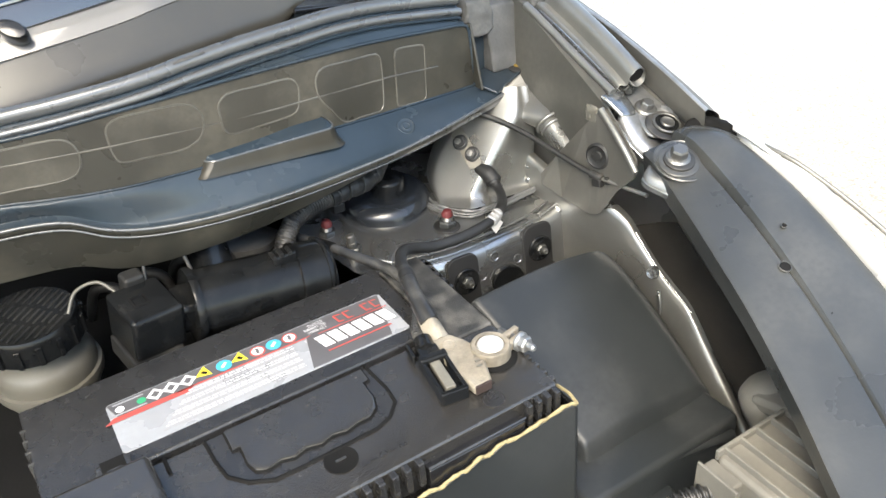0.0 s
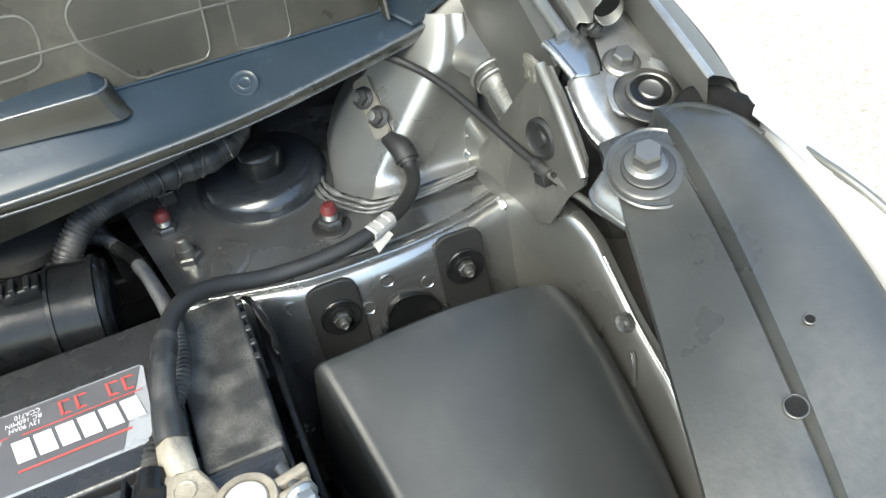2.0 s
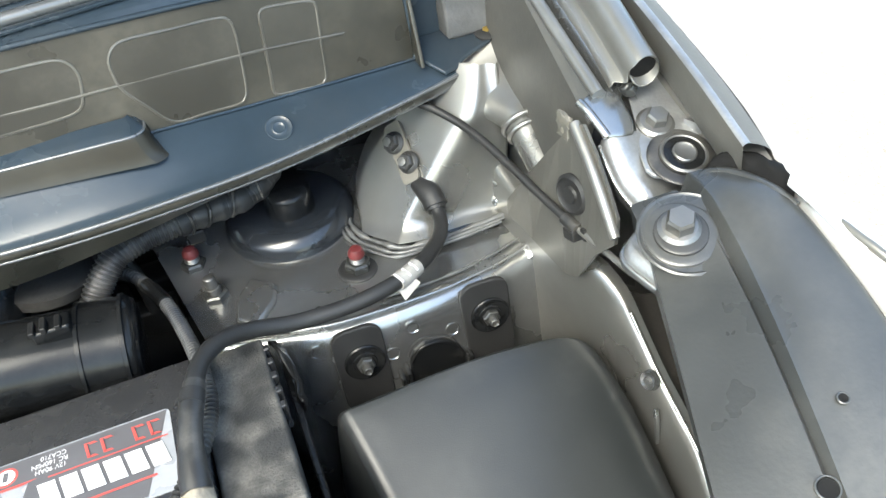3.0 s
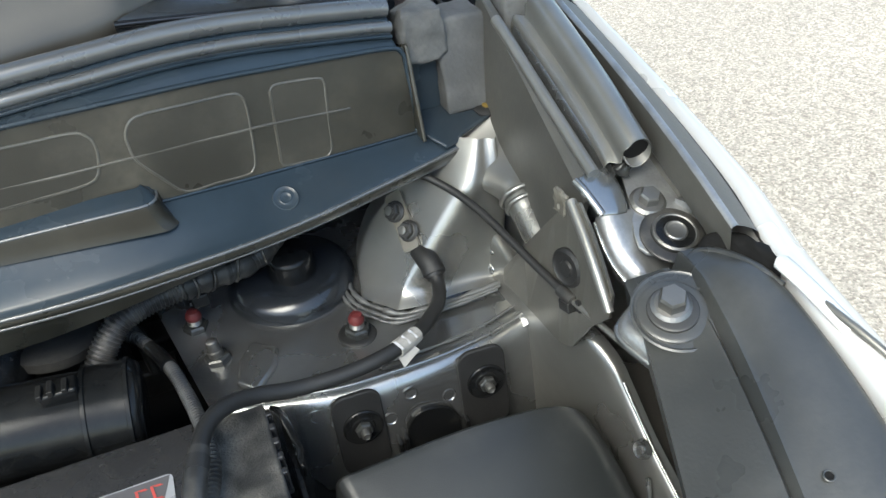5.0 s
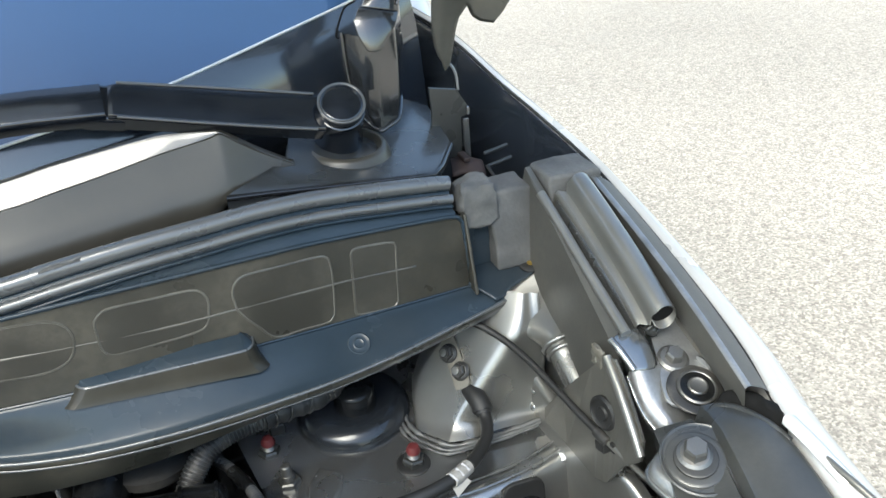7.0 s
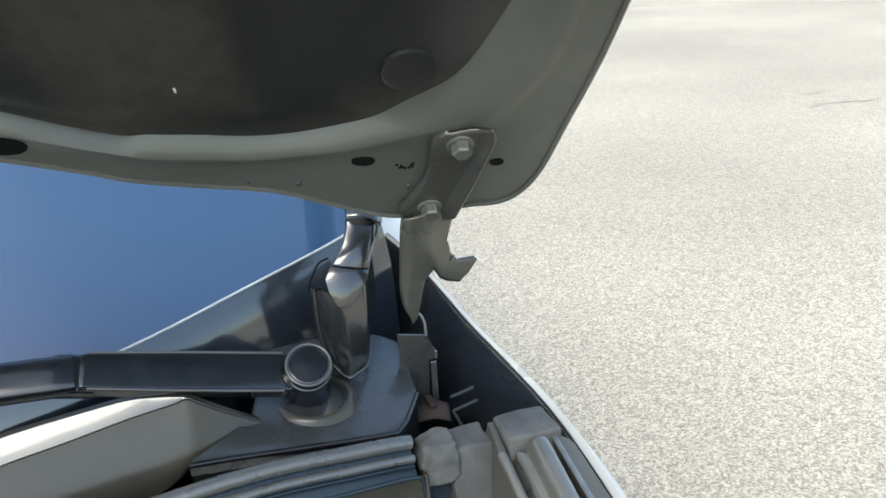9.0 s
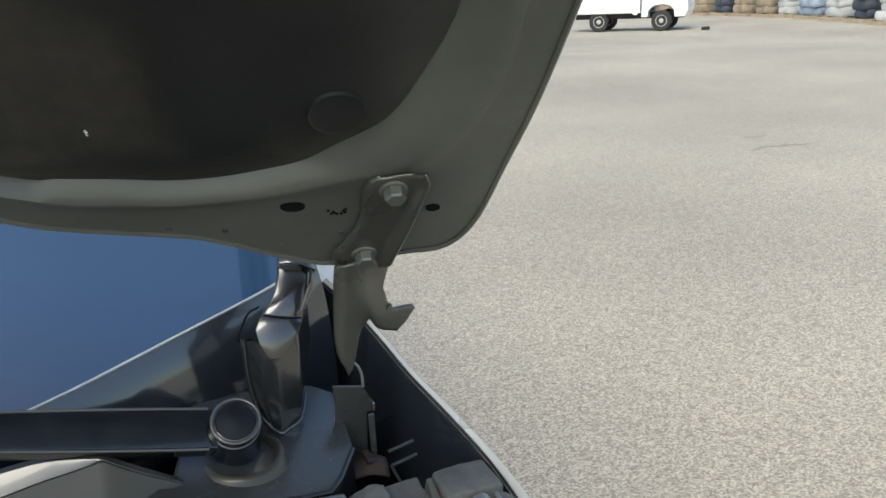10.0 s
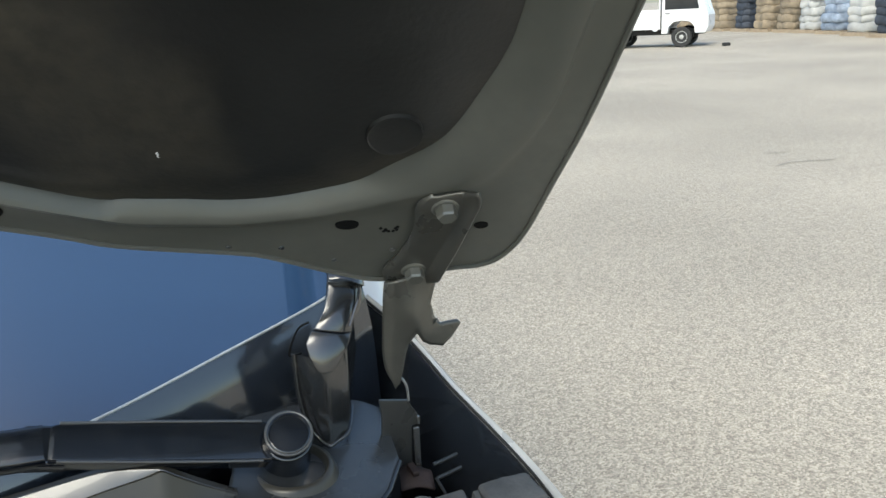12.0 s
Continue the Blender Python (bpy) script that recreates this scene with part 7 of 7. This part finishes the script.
part("tape_tag", tube([(0.3540, 0.5200, 0.9470), (0.3470, 0.5145, 0.9485), (0.3390, 0.5099, 0.9494)], 0.0053, 4, 16), M_TAPE, cable, "white printed tape tag")
part("tag_tail", prism([(-0.007, -0.001), (0.007, -0.001), (0.006, 0.007), (-0.005, 0.006)], 0.0005, axes((0.346, 0.507, 0.9425), (0.1, -0.7, 0.7), (0.8, 0.6, 0.1))), M_TAPE, cable, "folded paper tail", smooth=False)
for k in range(3):
    part("tag_print", block(-0.0007, 0.0007, -0.0035, 0.0035, 0.0, 0.0063, axes((0.3525 - k * 0.0055, 0.5185 - k * 0.0036, 0.9478 + k * 0.0006), (-0.2, -0.6, 0.8), (0.8, 0.55, 0))), M_PRINT_GREY, cable, smooth=False)
part("heat_shrink", tube([(0.2250, 0.4560, 0.9785), (0.2205, 0.4400, 0.9768), (0.2180, 0.4290, 0.9740), (0.2164, 0.4180, 0.9705), (0.2152, 0.4060, 0.9655)], lambda t: 0.0053 + 0.0014 * t + 0.0003 * math.sin(9 * t), 5, 14), M_LOOM, cable, "grey dusty heat-shrink sleeve")
part("shrink_ring", tube([(0.2235, 0.4510, 0.9783), (0.2215, 0.4440, 0.9775)], 0.0060, 2, 14), M_RUBBER, cable)
loom = thing("sensor_loom", "thin corrugated loom hose beside the battery", "hose", (0.2, 0.5, 0.93))
part("loom_hose", tube([(0.163, 0.612, 0.9455), (0.180, 0.6115, 0.9445), (0.196, 0.600, 0.9440), (0.2070, 0.577, 0.9450), (0.2150, 0.552, 0.9480), (0.2205, 0.525, 0.9530), (0.2245, 0.500, 0.9585), (0.2275, 0.475, 0.9625), (0.2270, 0.452, 0.9620), (0.2180, 0.428, 0.9610), (0.2060, 0.410, 0.9600), (0.2030, 0.398, 0.9595)], 0.0036, 6, 10, 0.0006, 0.0026), M_LOOM, loom)
part("loom_joint", tube([(0.203, 0.5865, 0.9445), (0.208, 0.575, 0.9452), (0.2125, 0.561, 0.947)], 0.0049, 4, 10), M_BLACK, loom)
harness = thing("wiring_harness", "grey corrugated wiring harness under the cowl", "hose", (0.2, 0.6, 0.96))
HP = [(0.306, 0.665, 0.990), (0.302, 0.640, 0.9815), (0.290, 0.620, 0.9735), (0.272, 0.6095, 0.9700), (0.252, 0.606, 0.9705), (0.228, 0.602, 0.9705), (0.209, 0.597, 0.9705), (0.192, 0.59, 0.9675), (0.177, 0.58, 0.9545), (0.167, 0.572, 0.937), (0.162, 0.572, 0.92)]
part("harness_hose", tube(HP, 0.0080, 6, 14, 0.0005, 0.0027), M_LOOM, harness)
part("harness_tape", tube([(0.302, 0.640, 0.9815), (0.290, 0.620, 0.9735), (0.272, 0.6095, 0.9700), (0.252, 0.606, 0.9705), (0.232, 0.6025, 0.9705)], lambda t: 0.0088 + 0.0006 * math.sin(40 * t) + 0.0004 * math.sin(97 * t), 10, 14), M_RUBBER, harness, "wrinkled black tape wrap")
for k, (x, y, z) in enumerate(((0.298, 0.632, 0.9785), (0.285, 0.6155, 0.9720), (0.266, 0.6085, 0.9702), (0.248, 0.6052, 0.9705), (0.236, 0.6032, 0.9705))):
    w = Vector((-1, -0.35 if k < 2 else -0.15, -0.25 + 0.1 * k)).normalized()
    turn = [axes((x, y, z), w) @ Vector((0.0094 * math.cos(a), 0.0094 * math.sin(a), 0.0035 * math.sin(a + k))) for a in (radians(q) for q in range(0, 360, 30))]
    part("tape_turn", tube(turn, 0.0009, 2, 6), M_LOOM, harness)
part("harness_clip", block(0.2335, 0.2455, 0.600, 0.612, 0.952, 0.962, r=0.002), M_BLACK, harness)
brake = thing("bonnet_cable", "thin black bonnet release cable on the apron", "cable", (0.43, 0.52, 0.96))
HC = [(0.380, 0.612, 1.006), (0.3960, 0.600, 1.0020), (0.4090, 0.583, 0.9955), (0.4180, 0.562, 0.9895), (0.4250, 0.537, 0.9825), (0.4310, 0.512, 0.9760), (0.4350, 0.494, 0.9725), (0.4368, 0.483, 0.9712)]
part("cable_sheath", tube(HC, 0.0026, 6, 10), M_RUBBER, brake)
part("cable_ferrule", tube([(0.4356, 0.490, 0.9720), (0.4368, 0.4825, 0.9712), (0.4374, 0.4775, 0.9712)], 0.0042, 3, 12), M_LOOM, brake, "grey cable end ferrule")
part("cable_clip", block(-0.0050, 0.0050, -0.0035, 0.0035, -0.005, 0.005, axes((0.4370, 0.4815, 0.9672), (0.1, -0.9, 0.2), (1, 0, 0)), r=0.0012), M_RUBBER, brake)
part("clip_prong", block(-0.0012, 0.0012, -0.0060, 0.0010, -0.002, 0.002, axes((0.4376, 0.4730, 0.9740), (0.1, -0.9, 0.2), (1, 0, 0)), r=0.0005), M_RUBBER, brake, smooth=False)
part("cable_core", tube([(0.4374, 0.478, 0.9712), (0.4386, 0.462, 0.9725), (0.4400, 0.445, 0.9740), (0.4415, 0.428, 0.9755)], 0.0019, 4, 10), M_FOLD, brake, "bare grey cable end")

# ---- intake pipe, connectors, reservoir ----
pipe = thing("intake_pipe", "black plastic intake pipe with clamp band", "pipe", (0.13, 0.58, 0.9))
PA = [(0.086, 0.5400, 0.9585), (0.110, 0.5400, 0.9555), (0.140, 0.5395, 0.9515), (0.168, 0.5390, 0.9475)]
part("pipe_body", tube(PA, 0.0262, 4, 28), M_BLACK, pipe)
part("clamp_band", tube([(0.166, 0.5390, 0.9478), (0.174, 0.5388, 0.9467), (0.182, 0.5385, 0.9455), (0.190, 0.5380, 0.9445)], 0.0282, 2, 30), M_BLACK, pipe)
part("pipe_end", lathe([(0.0280, -0.004), (0.0278, 0.002), (0.0255, 0.0055), (0.0180, 0.0070), (0.001, 0.0075)], axes((0.190, 0.538, 0.9445), (1, -0.05, -0.13)), 28), M_BLACK, pipe)
part("pipe_mouth", lathe([(0.0285, -0.003), (0.0295, 0.0), (0.0285, 0.003)], axes((0.0860, 0.5400, 0.9585), (1, 0, -0.13)), 32), M_BLACK, pipe)
part("clamp_lug", block(0.150, 0.170, 0.527, 0.540, 0.970, 0.980, r=0.002), M_BLACK, pipe)
for k, x in enumerate((0.150, 0.156, 0.163)):
    part("clamp_tooth", block(x, x + 0.003, 0.526, 0.536, 0.979, 0.982 + 0.001 * (k % 2), r=0.0006), M_ENGINE, pipe, smooth=False)
for back in (0.0, 0.022):
    part("band_lip", lathe([(0.0280, -0.0015), (0.0296, -0.001), (0.0296, 0.001), (0.0280, 0.0015)], axes((0.1895 - back, 0.538 + back * 0.05, 0.9446 + back * 0.13), (1, -0.05, -0.13)), 32), M_BLACK, pipe)
part("pipe_neck", tube([(0.112, 0.560, 0.950), (0.118, 0.585, 0.952), (0.120, 0.610, 0.957)], lambda t: 0.021 - 0.003 * t, 3, 20), M_BLACK, pipe)
part("neck_flange", lathe([(0.028, 0), (0.028, 0.006), (0.022, 0.008), (0.002, 0.008)], axes((0.150, 0.605, 0.953), (0.1, 0.1, 1)), 24), M_ENGINE, pipe)
for i in range(13):
    part("rack_tooth", block(0.086 + i * 0.0068, 0.0895 + i * 0.0068, 0.5035, 0.5085, 0.928, 0.9375 - 0.0008 * i + 0.002 * (i % 3), r=0.0006), M_ENGINE, pipe, smooth=False)
part("rack_bar", block(0.080, 0.172, 0.5030, 0.5080, 0.905, 0.930, r=0.001), M_ENGINE, pipe, smooth=False)
conn = thing("ecu_connector", "black moulded engine connector block", "connector", (0.055, 0.53, 0.93))
CM = pose(0.0530, 0.5370, 0.9660, 8, 6, 12)
part("connector_body", block(-0.0210, 0.0190, -0.0220, 0.0220, -0.022, 0.016, CM, r=0.004), M_BLACK, conn)
part("connector_skirt", block(-0.0230, 0.0150, -0.0250, 0.0180, -0.036, -0.020, CM, r=0.002), M_ENGINE, conn)
mark = [CM @ Vector((x, y, 0.0164)) for x, y in ((-0.010, -0.006), (0.000, -0.006), (0.000, 0.005), (-0.010, 0.005), (-0.010, -0.006))]
part("connector_mark", tube(mark, 0.0009, 1, 6), M_VOID, conn, "moulded square sign")
part("connector_wing", block(0.0170, 0.0400, -0.0180, 0.0150, -0.020, 0.008, CM, r=0.007), M_BLACK, conn)
part("wire_guide", block(-0.006, 0.010, 0.018, 0.032, 0.002, 0.022, CM, r=0.003), M_ENGINE, conn)
part("wire", tube([(0.040, 0.556, 0.980), (0.030, 0.568, 0.988), (0.014, 0.572, 0.984), (0.004, 0.566, 0.972)], 0.0013, 6, 8), M_TANK, conn, "thin pale wire")
part("wire", tube([(0.098, 0.575, 0.965), (0.094, 0.585, 0.985), (0.080, 0.592, 0.992), (0.068, 0.590, 0.985), (0.064, 0.580, 0.965)], 0.0014, 6, 8), M_LOOM, conn, "thin looped wire")
part("wire", tube([(0.130, 0.585, 0.965), (0.120, 0.598, 0.972), (0.108, 0.600, 0.968), (0.100, 0.596, 0.950)], 0.0022, 6, 8), M_ENGINE, conn)
res = thing("brake_reservoir", "milky brake fluid reservoir with ribbed black cap", "reservoir", (-0.02, 0.6, 0.9))
RA = axes((-0.0225, 0.592, 0.953), (0.02, -0.05, 1)) @ Matrix.Diagonal((1.1, 1.1, 1, 1))
part("tank", lathe([(0.030, -0.060), (0.0335, -0.052), (0.0345, -0.030), (0.031, -0.022), (0.027, -0.018), (0.026, -0.004)], RA, 32), M_TANK, res, "milky yellowed tank")
part("tank_rim", lathe([(0.0365, -0.046), (0.037, -0.042), (0.0365, -0.038), (0.033, -0.037)], RA, 32), M_TANK, res)
cap = part("cap", lathe([(0.0305, -0.008), (0.0335, -0.006), (0.0335, 0.010), (0.031, 0.0145), (0.012, 0.0150), (0.001, 0.0150)], RA, 36), M_BLACK, res, "ribbed black cap")
for i in range(16):
    a = 2 * math.pi * i / 16
    part("cap_rib", block(-0.0018, 0.0018, -0.0012, 0.0012, -0.006, 0.010, RA @ pose(0.0338 * math.cos(a), 0.0338 * math.sin(a), 0, 0, 0, math.degrees(a) + 90), r=0.0005), M_BLACK, cap, smooth=False)
for i in range(11):
    w = math.sqrt(max(0.0, 0.029 ** 2 - (-0.025 + i * 0.005) ** 2))
    for a, b in ((-1.0, -0.35), (-0.28, 0.25), (0.33, 1.0)):
        part("embossed_bar", block(w * a + 0.001 * (i % 3), w * b - 0.001 * (i % 2), -0.0262 + i * 0.005, -0.0246 + i * 0.005, 0.0148, 0.0153, RA), M_ENGINE, cap, smooth=False)

# engine and gearbox lumps below, coloured near black for the shade there
eng = thing("engine", "grimy engine top below the cowl, blackened for shade", "engine", (0.0, 0.45, 0.5))
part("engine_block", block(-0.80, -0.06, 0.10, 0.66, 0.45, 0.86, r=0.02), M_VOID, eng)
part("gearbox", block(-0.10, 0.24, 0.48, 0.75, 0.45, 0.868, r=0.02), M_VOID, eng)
for i in range(16):
    x, y = random.uniform(0.02, 0.20), random.uniform(0.56, 0.68)
    part("engine_lug", block(x, x + random.uniform(0.012, 0.03), y, y + random.uniform(0.01, 0.025), 0.86, 0.875 + random.uniform(0, 0.03), r=0.003), M_ENGINE, eng)
for i in range(5):
    x = 0.02 + i * 0.035
    part("engine_hose", tube([(x, 0.66, 0.90), (x + 0.01, 0.645, 0.935), (x + 0.03, 0.635, 0.93), (x + 0.035, 0.63, 0.89)], 0.0045, 5, 8), M_ENGINE, eng)
part("engine_cap", lathe([(0.028, -0.01), (0.028, 0.006), (0.024, 0.010), (0.002, 0.010)], axes((0.135, 0.640, 0.93), (0.1, -0.1, 1)), 28), M_ENGINE, eng)
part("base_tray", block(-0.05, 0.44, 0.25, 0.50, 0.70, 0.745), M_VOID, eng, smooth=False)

# ---- headlamp housing ----
lamp = thing("headlamp_housing", "dusty grey ribbed headlamp housing", "headlamp", (0.40, 0.26, 0.8))
HZ = 0.882
poly = [(0.333, 0.258), (0.352, 0.262), (0.400, 0.262), (0.428, 0.240), (0.428, 0.10), (0.333, 0.10)]
part("housing_box", prism([(x, y, HZ - 0.10) for x, y in poly], 0.10), M_TAN, lamp, bevel=0.004)
for i in range(6):
    x = 0.340 + i * 0.0158
    part("housing_rib", block(x, x + 0.0022, 0.11, 0.260 - 0.004 * (i > 4), HZ - 0.002, HZ + 0.0055, r=0.0008), M_TAN, lamp, smooth=False)
part("end_rib", block(0.334, 0.402, 0.2575, 0.2605, HZ - 0.004, HZ + 0.005, r=0.0008), M_TAN, lamp, smooth=False)
for i in range(4):
    part("moulded_bar", block(0.372 + (i % 2) * 0.0158, 0.380 + (i % 2) * 0.0158, 0.190 + (i // 2) * 0.016, 0.198 + (i // 2) * 0.016, HZ, HZ + 0.0006), M_TAN, lamp, smooth=False)
part("corner_clip", block(0.322, 0.335, 0.235, 0.262, HZ - 0.030, HZ - 0.004, r=0.002), M_TAN, lamp)
part("clip_fin", block(0.318, 0.3205, 0.228, 0.262, HZ - 0.026, HZ + 0.002, r=0.0008), M_TAN, lamp, smooth=False)
part("lamp_plate", prism([(-0.014, -0.030), (0.020, -0.034), (0.022, 0.018), (-0.012, 0.018)], 0.014, axes((0.416, 0.268, HZ - 0.012), (-0.15, 0.35, 1), (1, 0, 0))), M_TAN, lamp, bevel=0.004)
part("bulb_cap", lathe([(0.022, -0.05), (0.0235, -0.012), (0.0215, -0.003), (0.016, 0.002), (0.008, 0.0045), (0.001, 0.005)], axes((0.422, 0.290, HZ - 0.006), (-0.25, 0.45, 1)), 32), M_TAN, lamp, "round dusty bulb cap")
part("lamp_hose", tube([(0.285, 0.262, 0.85), (0.300, 0.258, 0.858), (0.322, 0.250, 0.862)], 0.007, 5, 12, 0.001, 0.004), M_LOOM, lamp)
lamp.location += Vector((0.013, -0.005, 0.0))


# ---- far yard: van and wrapped stacks ----
def van():
    v = thing("delivery_truck", "white small flatbed truck parked across the yard", "truck", (16.0, 22.4, 0))
    m = axes((16.55, 21.86, 0), (0, 0, 1), Vector((1.454, -1.499, 0)))
    cab = [(-0.62, 0.42), (-0.42, 0.42), (-0.40, 0.62), (-0.25, 0.76), (0.0, 0.80), (0.25, 0.76), (0.38, 0.62), (0.40, 0.42), (0.72, 0.42), (0.80, 0.60), (0.80, 0.95), (0.70, 1.20), (0.45, 1.90), (-0.55, 1.95), (-0.62, 1.9)]
    mm = m @ Matrix(((1, 0, 0, 0), (0, 0, -1, 0), (0, 1, 0, 0), (0, 0, 0, 1)))
    part("cab", prism([(x, z, -0.0) for x, z in cab], -1.6, mm), M_VAN, v, smooth=False, bevel=0.03)
    part("door_seam", block(-0.60, -0.59, -0.006, 0.0, 0.50, 1.85, m), M_PRINT_GREY, v, smooth=False)
    part("door_handle", block(-0.50, -0.36, -0.03, 0.0, 1.02, 1.06, m, r=0.01), M_PRINT_GREY, v)
    part("side_window", prism([(-0.52, 1.15), (0.52, 1.15), (0.36, 1.80), (-0.52, 1.82)], 0.008, mm), M_VANGLASS, v, smooth=False)
    for i in range(3):
        part("bed_board", block(-2.9, -0.68, -0.02, 0.02, 0.60 + i * 0.19, 0.78 + i * 0.19, m, r=0.015), M_VAN, v, smooth=False)
    part("bed_floor", block(-2.9, -0.66, 0.0, 1.6, 0.56, 0.62, m), M_VAN, v, smooth=False)
    part("bed_front", block(-0.70, -0.66, 0.0, 1.6, 0.6, 1.9, m), M_VAN, v, smooth=False)
    part("frame", block(-2.8, 0.6, 0.35, 1.25, 0.38, 0.56, m), M_TYRE, v, smooth=False)
    part("fuel_cap", lathe([(0.10, 0), (0.10, 0.02), (0.07, 0.03), (0.01, 0.03)], axes(m @ Vector((-0.80, -0.02, 0.60)), m.to_3x3() @ Vector((0, -1, 0))), 20), M_VAN, v)
    for wx, wy in ((0.0, 0.02), (-1.98, 0.05), (0.0, 1.40), (-1.98, 1.35)):
        a = axes(m @ Vector((wx, wy + 0.18, 0.31)), m.to_3x3() @ Vector((0, -1, 0)))
        w = part("wheel", lathe([(0.19, 0.0), (0.30, 0.0), (0.31, 0.03), (0.31, 0.15), (0.29, 0.18), (0.20, 0.18), (0.19, 0.15)], a, 32), M_TYRE, v, "black tyre")
        part("rim", lathe([(0.195, 0.14), (0.17, 0.155), (0.10, 0.12), (0.06, 0.16), (0.01, 0.165)], a, 24), M_SACK_PALE, w, "pale steel rim")
    part("mudguard", block(-2.4, -1.6, 0.0, 0.3, 0.60, 0.64, m), M_TYRE, v, smooth=False)


van()


def stack(x, y, mat, label, wide=1.05, n=4, seed=0):
    s = thing("sack_stack", label, "stack", (x, y, 0), "stacks along the yard")
    part("pallet", block(x - wide * 0.55, x + wide * 0.55, y - wide * 0.55, y + wide * 0.55, 0.0, 0.12), M_SHADEWOOD, s, "wooden pallet", smooth=False)
    rng = random.Random(seed)
    z = 0.12
    for i in range(n):
        h = rng.uniform(0.25, 0.33)
        w = wide * rng.uniform(0.46, 0.54)
        ox, oy = rng.uniform(-0.05, 0.05), rng.uniform(-0.05, 0.05)
        prof = [(0.01, 0), (w * 0.92, 0.01), (w * 0.99, h * 0.25), (w, h * 0.60), (w * 0.95, h * 0.94), (w * 0.80, h), (0.01, h)]
        bm = bmesh.new()
        rows = []
        for r, zz in prof:
            rows.append([(x + ox + r * math.cos(a) * (1.12 if abs(math.sin(2 * a)) > 0.6 else 1.0) * (1 + 0.06 * math.sin(7 * a + i + seed)), y + oy + r * math.sin(a) * (1.12 if abs(math.sin(2 * a)) > 0.6 else 1.0), z + zz + 0.02 * math.sin(5 * a + seed)) for a in (2 * math.pi * q / 28 for q in range(28))])
        part("sack", grid(rows, True), mat, s)
        z += h * 0.94


SACKS = [(24.7, 30.2, M_SACK, 1.0), (24.6, 28.6, M_SACK_DARK, 0.9), (24.4, 27.1, M_SACK, 1.0), (24.2, 25.6, M_SACK, 1.0), (23.9, 24.2, M_SACK_PALE, 1.0), (23.4, 22.5, M_SACK_BLUE, 1.1), (22.6, 20.6, M_SACK_PALE, 1.1), (21.9, 19.0, M_SACK_DARK, 1.0), (21.1, 17.3, M_SACK_PALE, 1.1), (25.2, 32.0, M_SACK_PALE, 1.0), (25.6, 34.0, M_SACK, 1.0), (20.3, 15.6, M_SACK, 1.0)]
NAMES = {M_SACK_DARK: "stack of sacks under dark blue tarpaulin", M_SACK: "stack of bulging beige sacks on a pallet", M_SACK_BLUE: "stack of sacks in blue plastic wrap on a pallet", M_SACK_PALE: "stack of pale wrapped sacks on a pallet"}
for i, (x, y, mat, w) in enumerate(SACKS):
    stack(x + 0.6, y + 0.3, mat, NAMES[mat], w * 0.96, 6, i)
# loose stone on the yard
alone("stone", lumpy(17.42, 17.62, 20.85, 21.0, 0.0, 0.10, 3.0, 0.01), M_TYRE, "small dark stone lying on the asphalt", "stone")
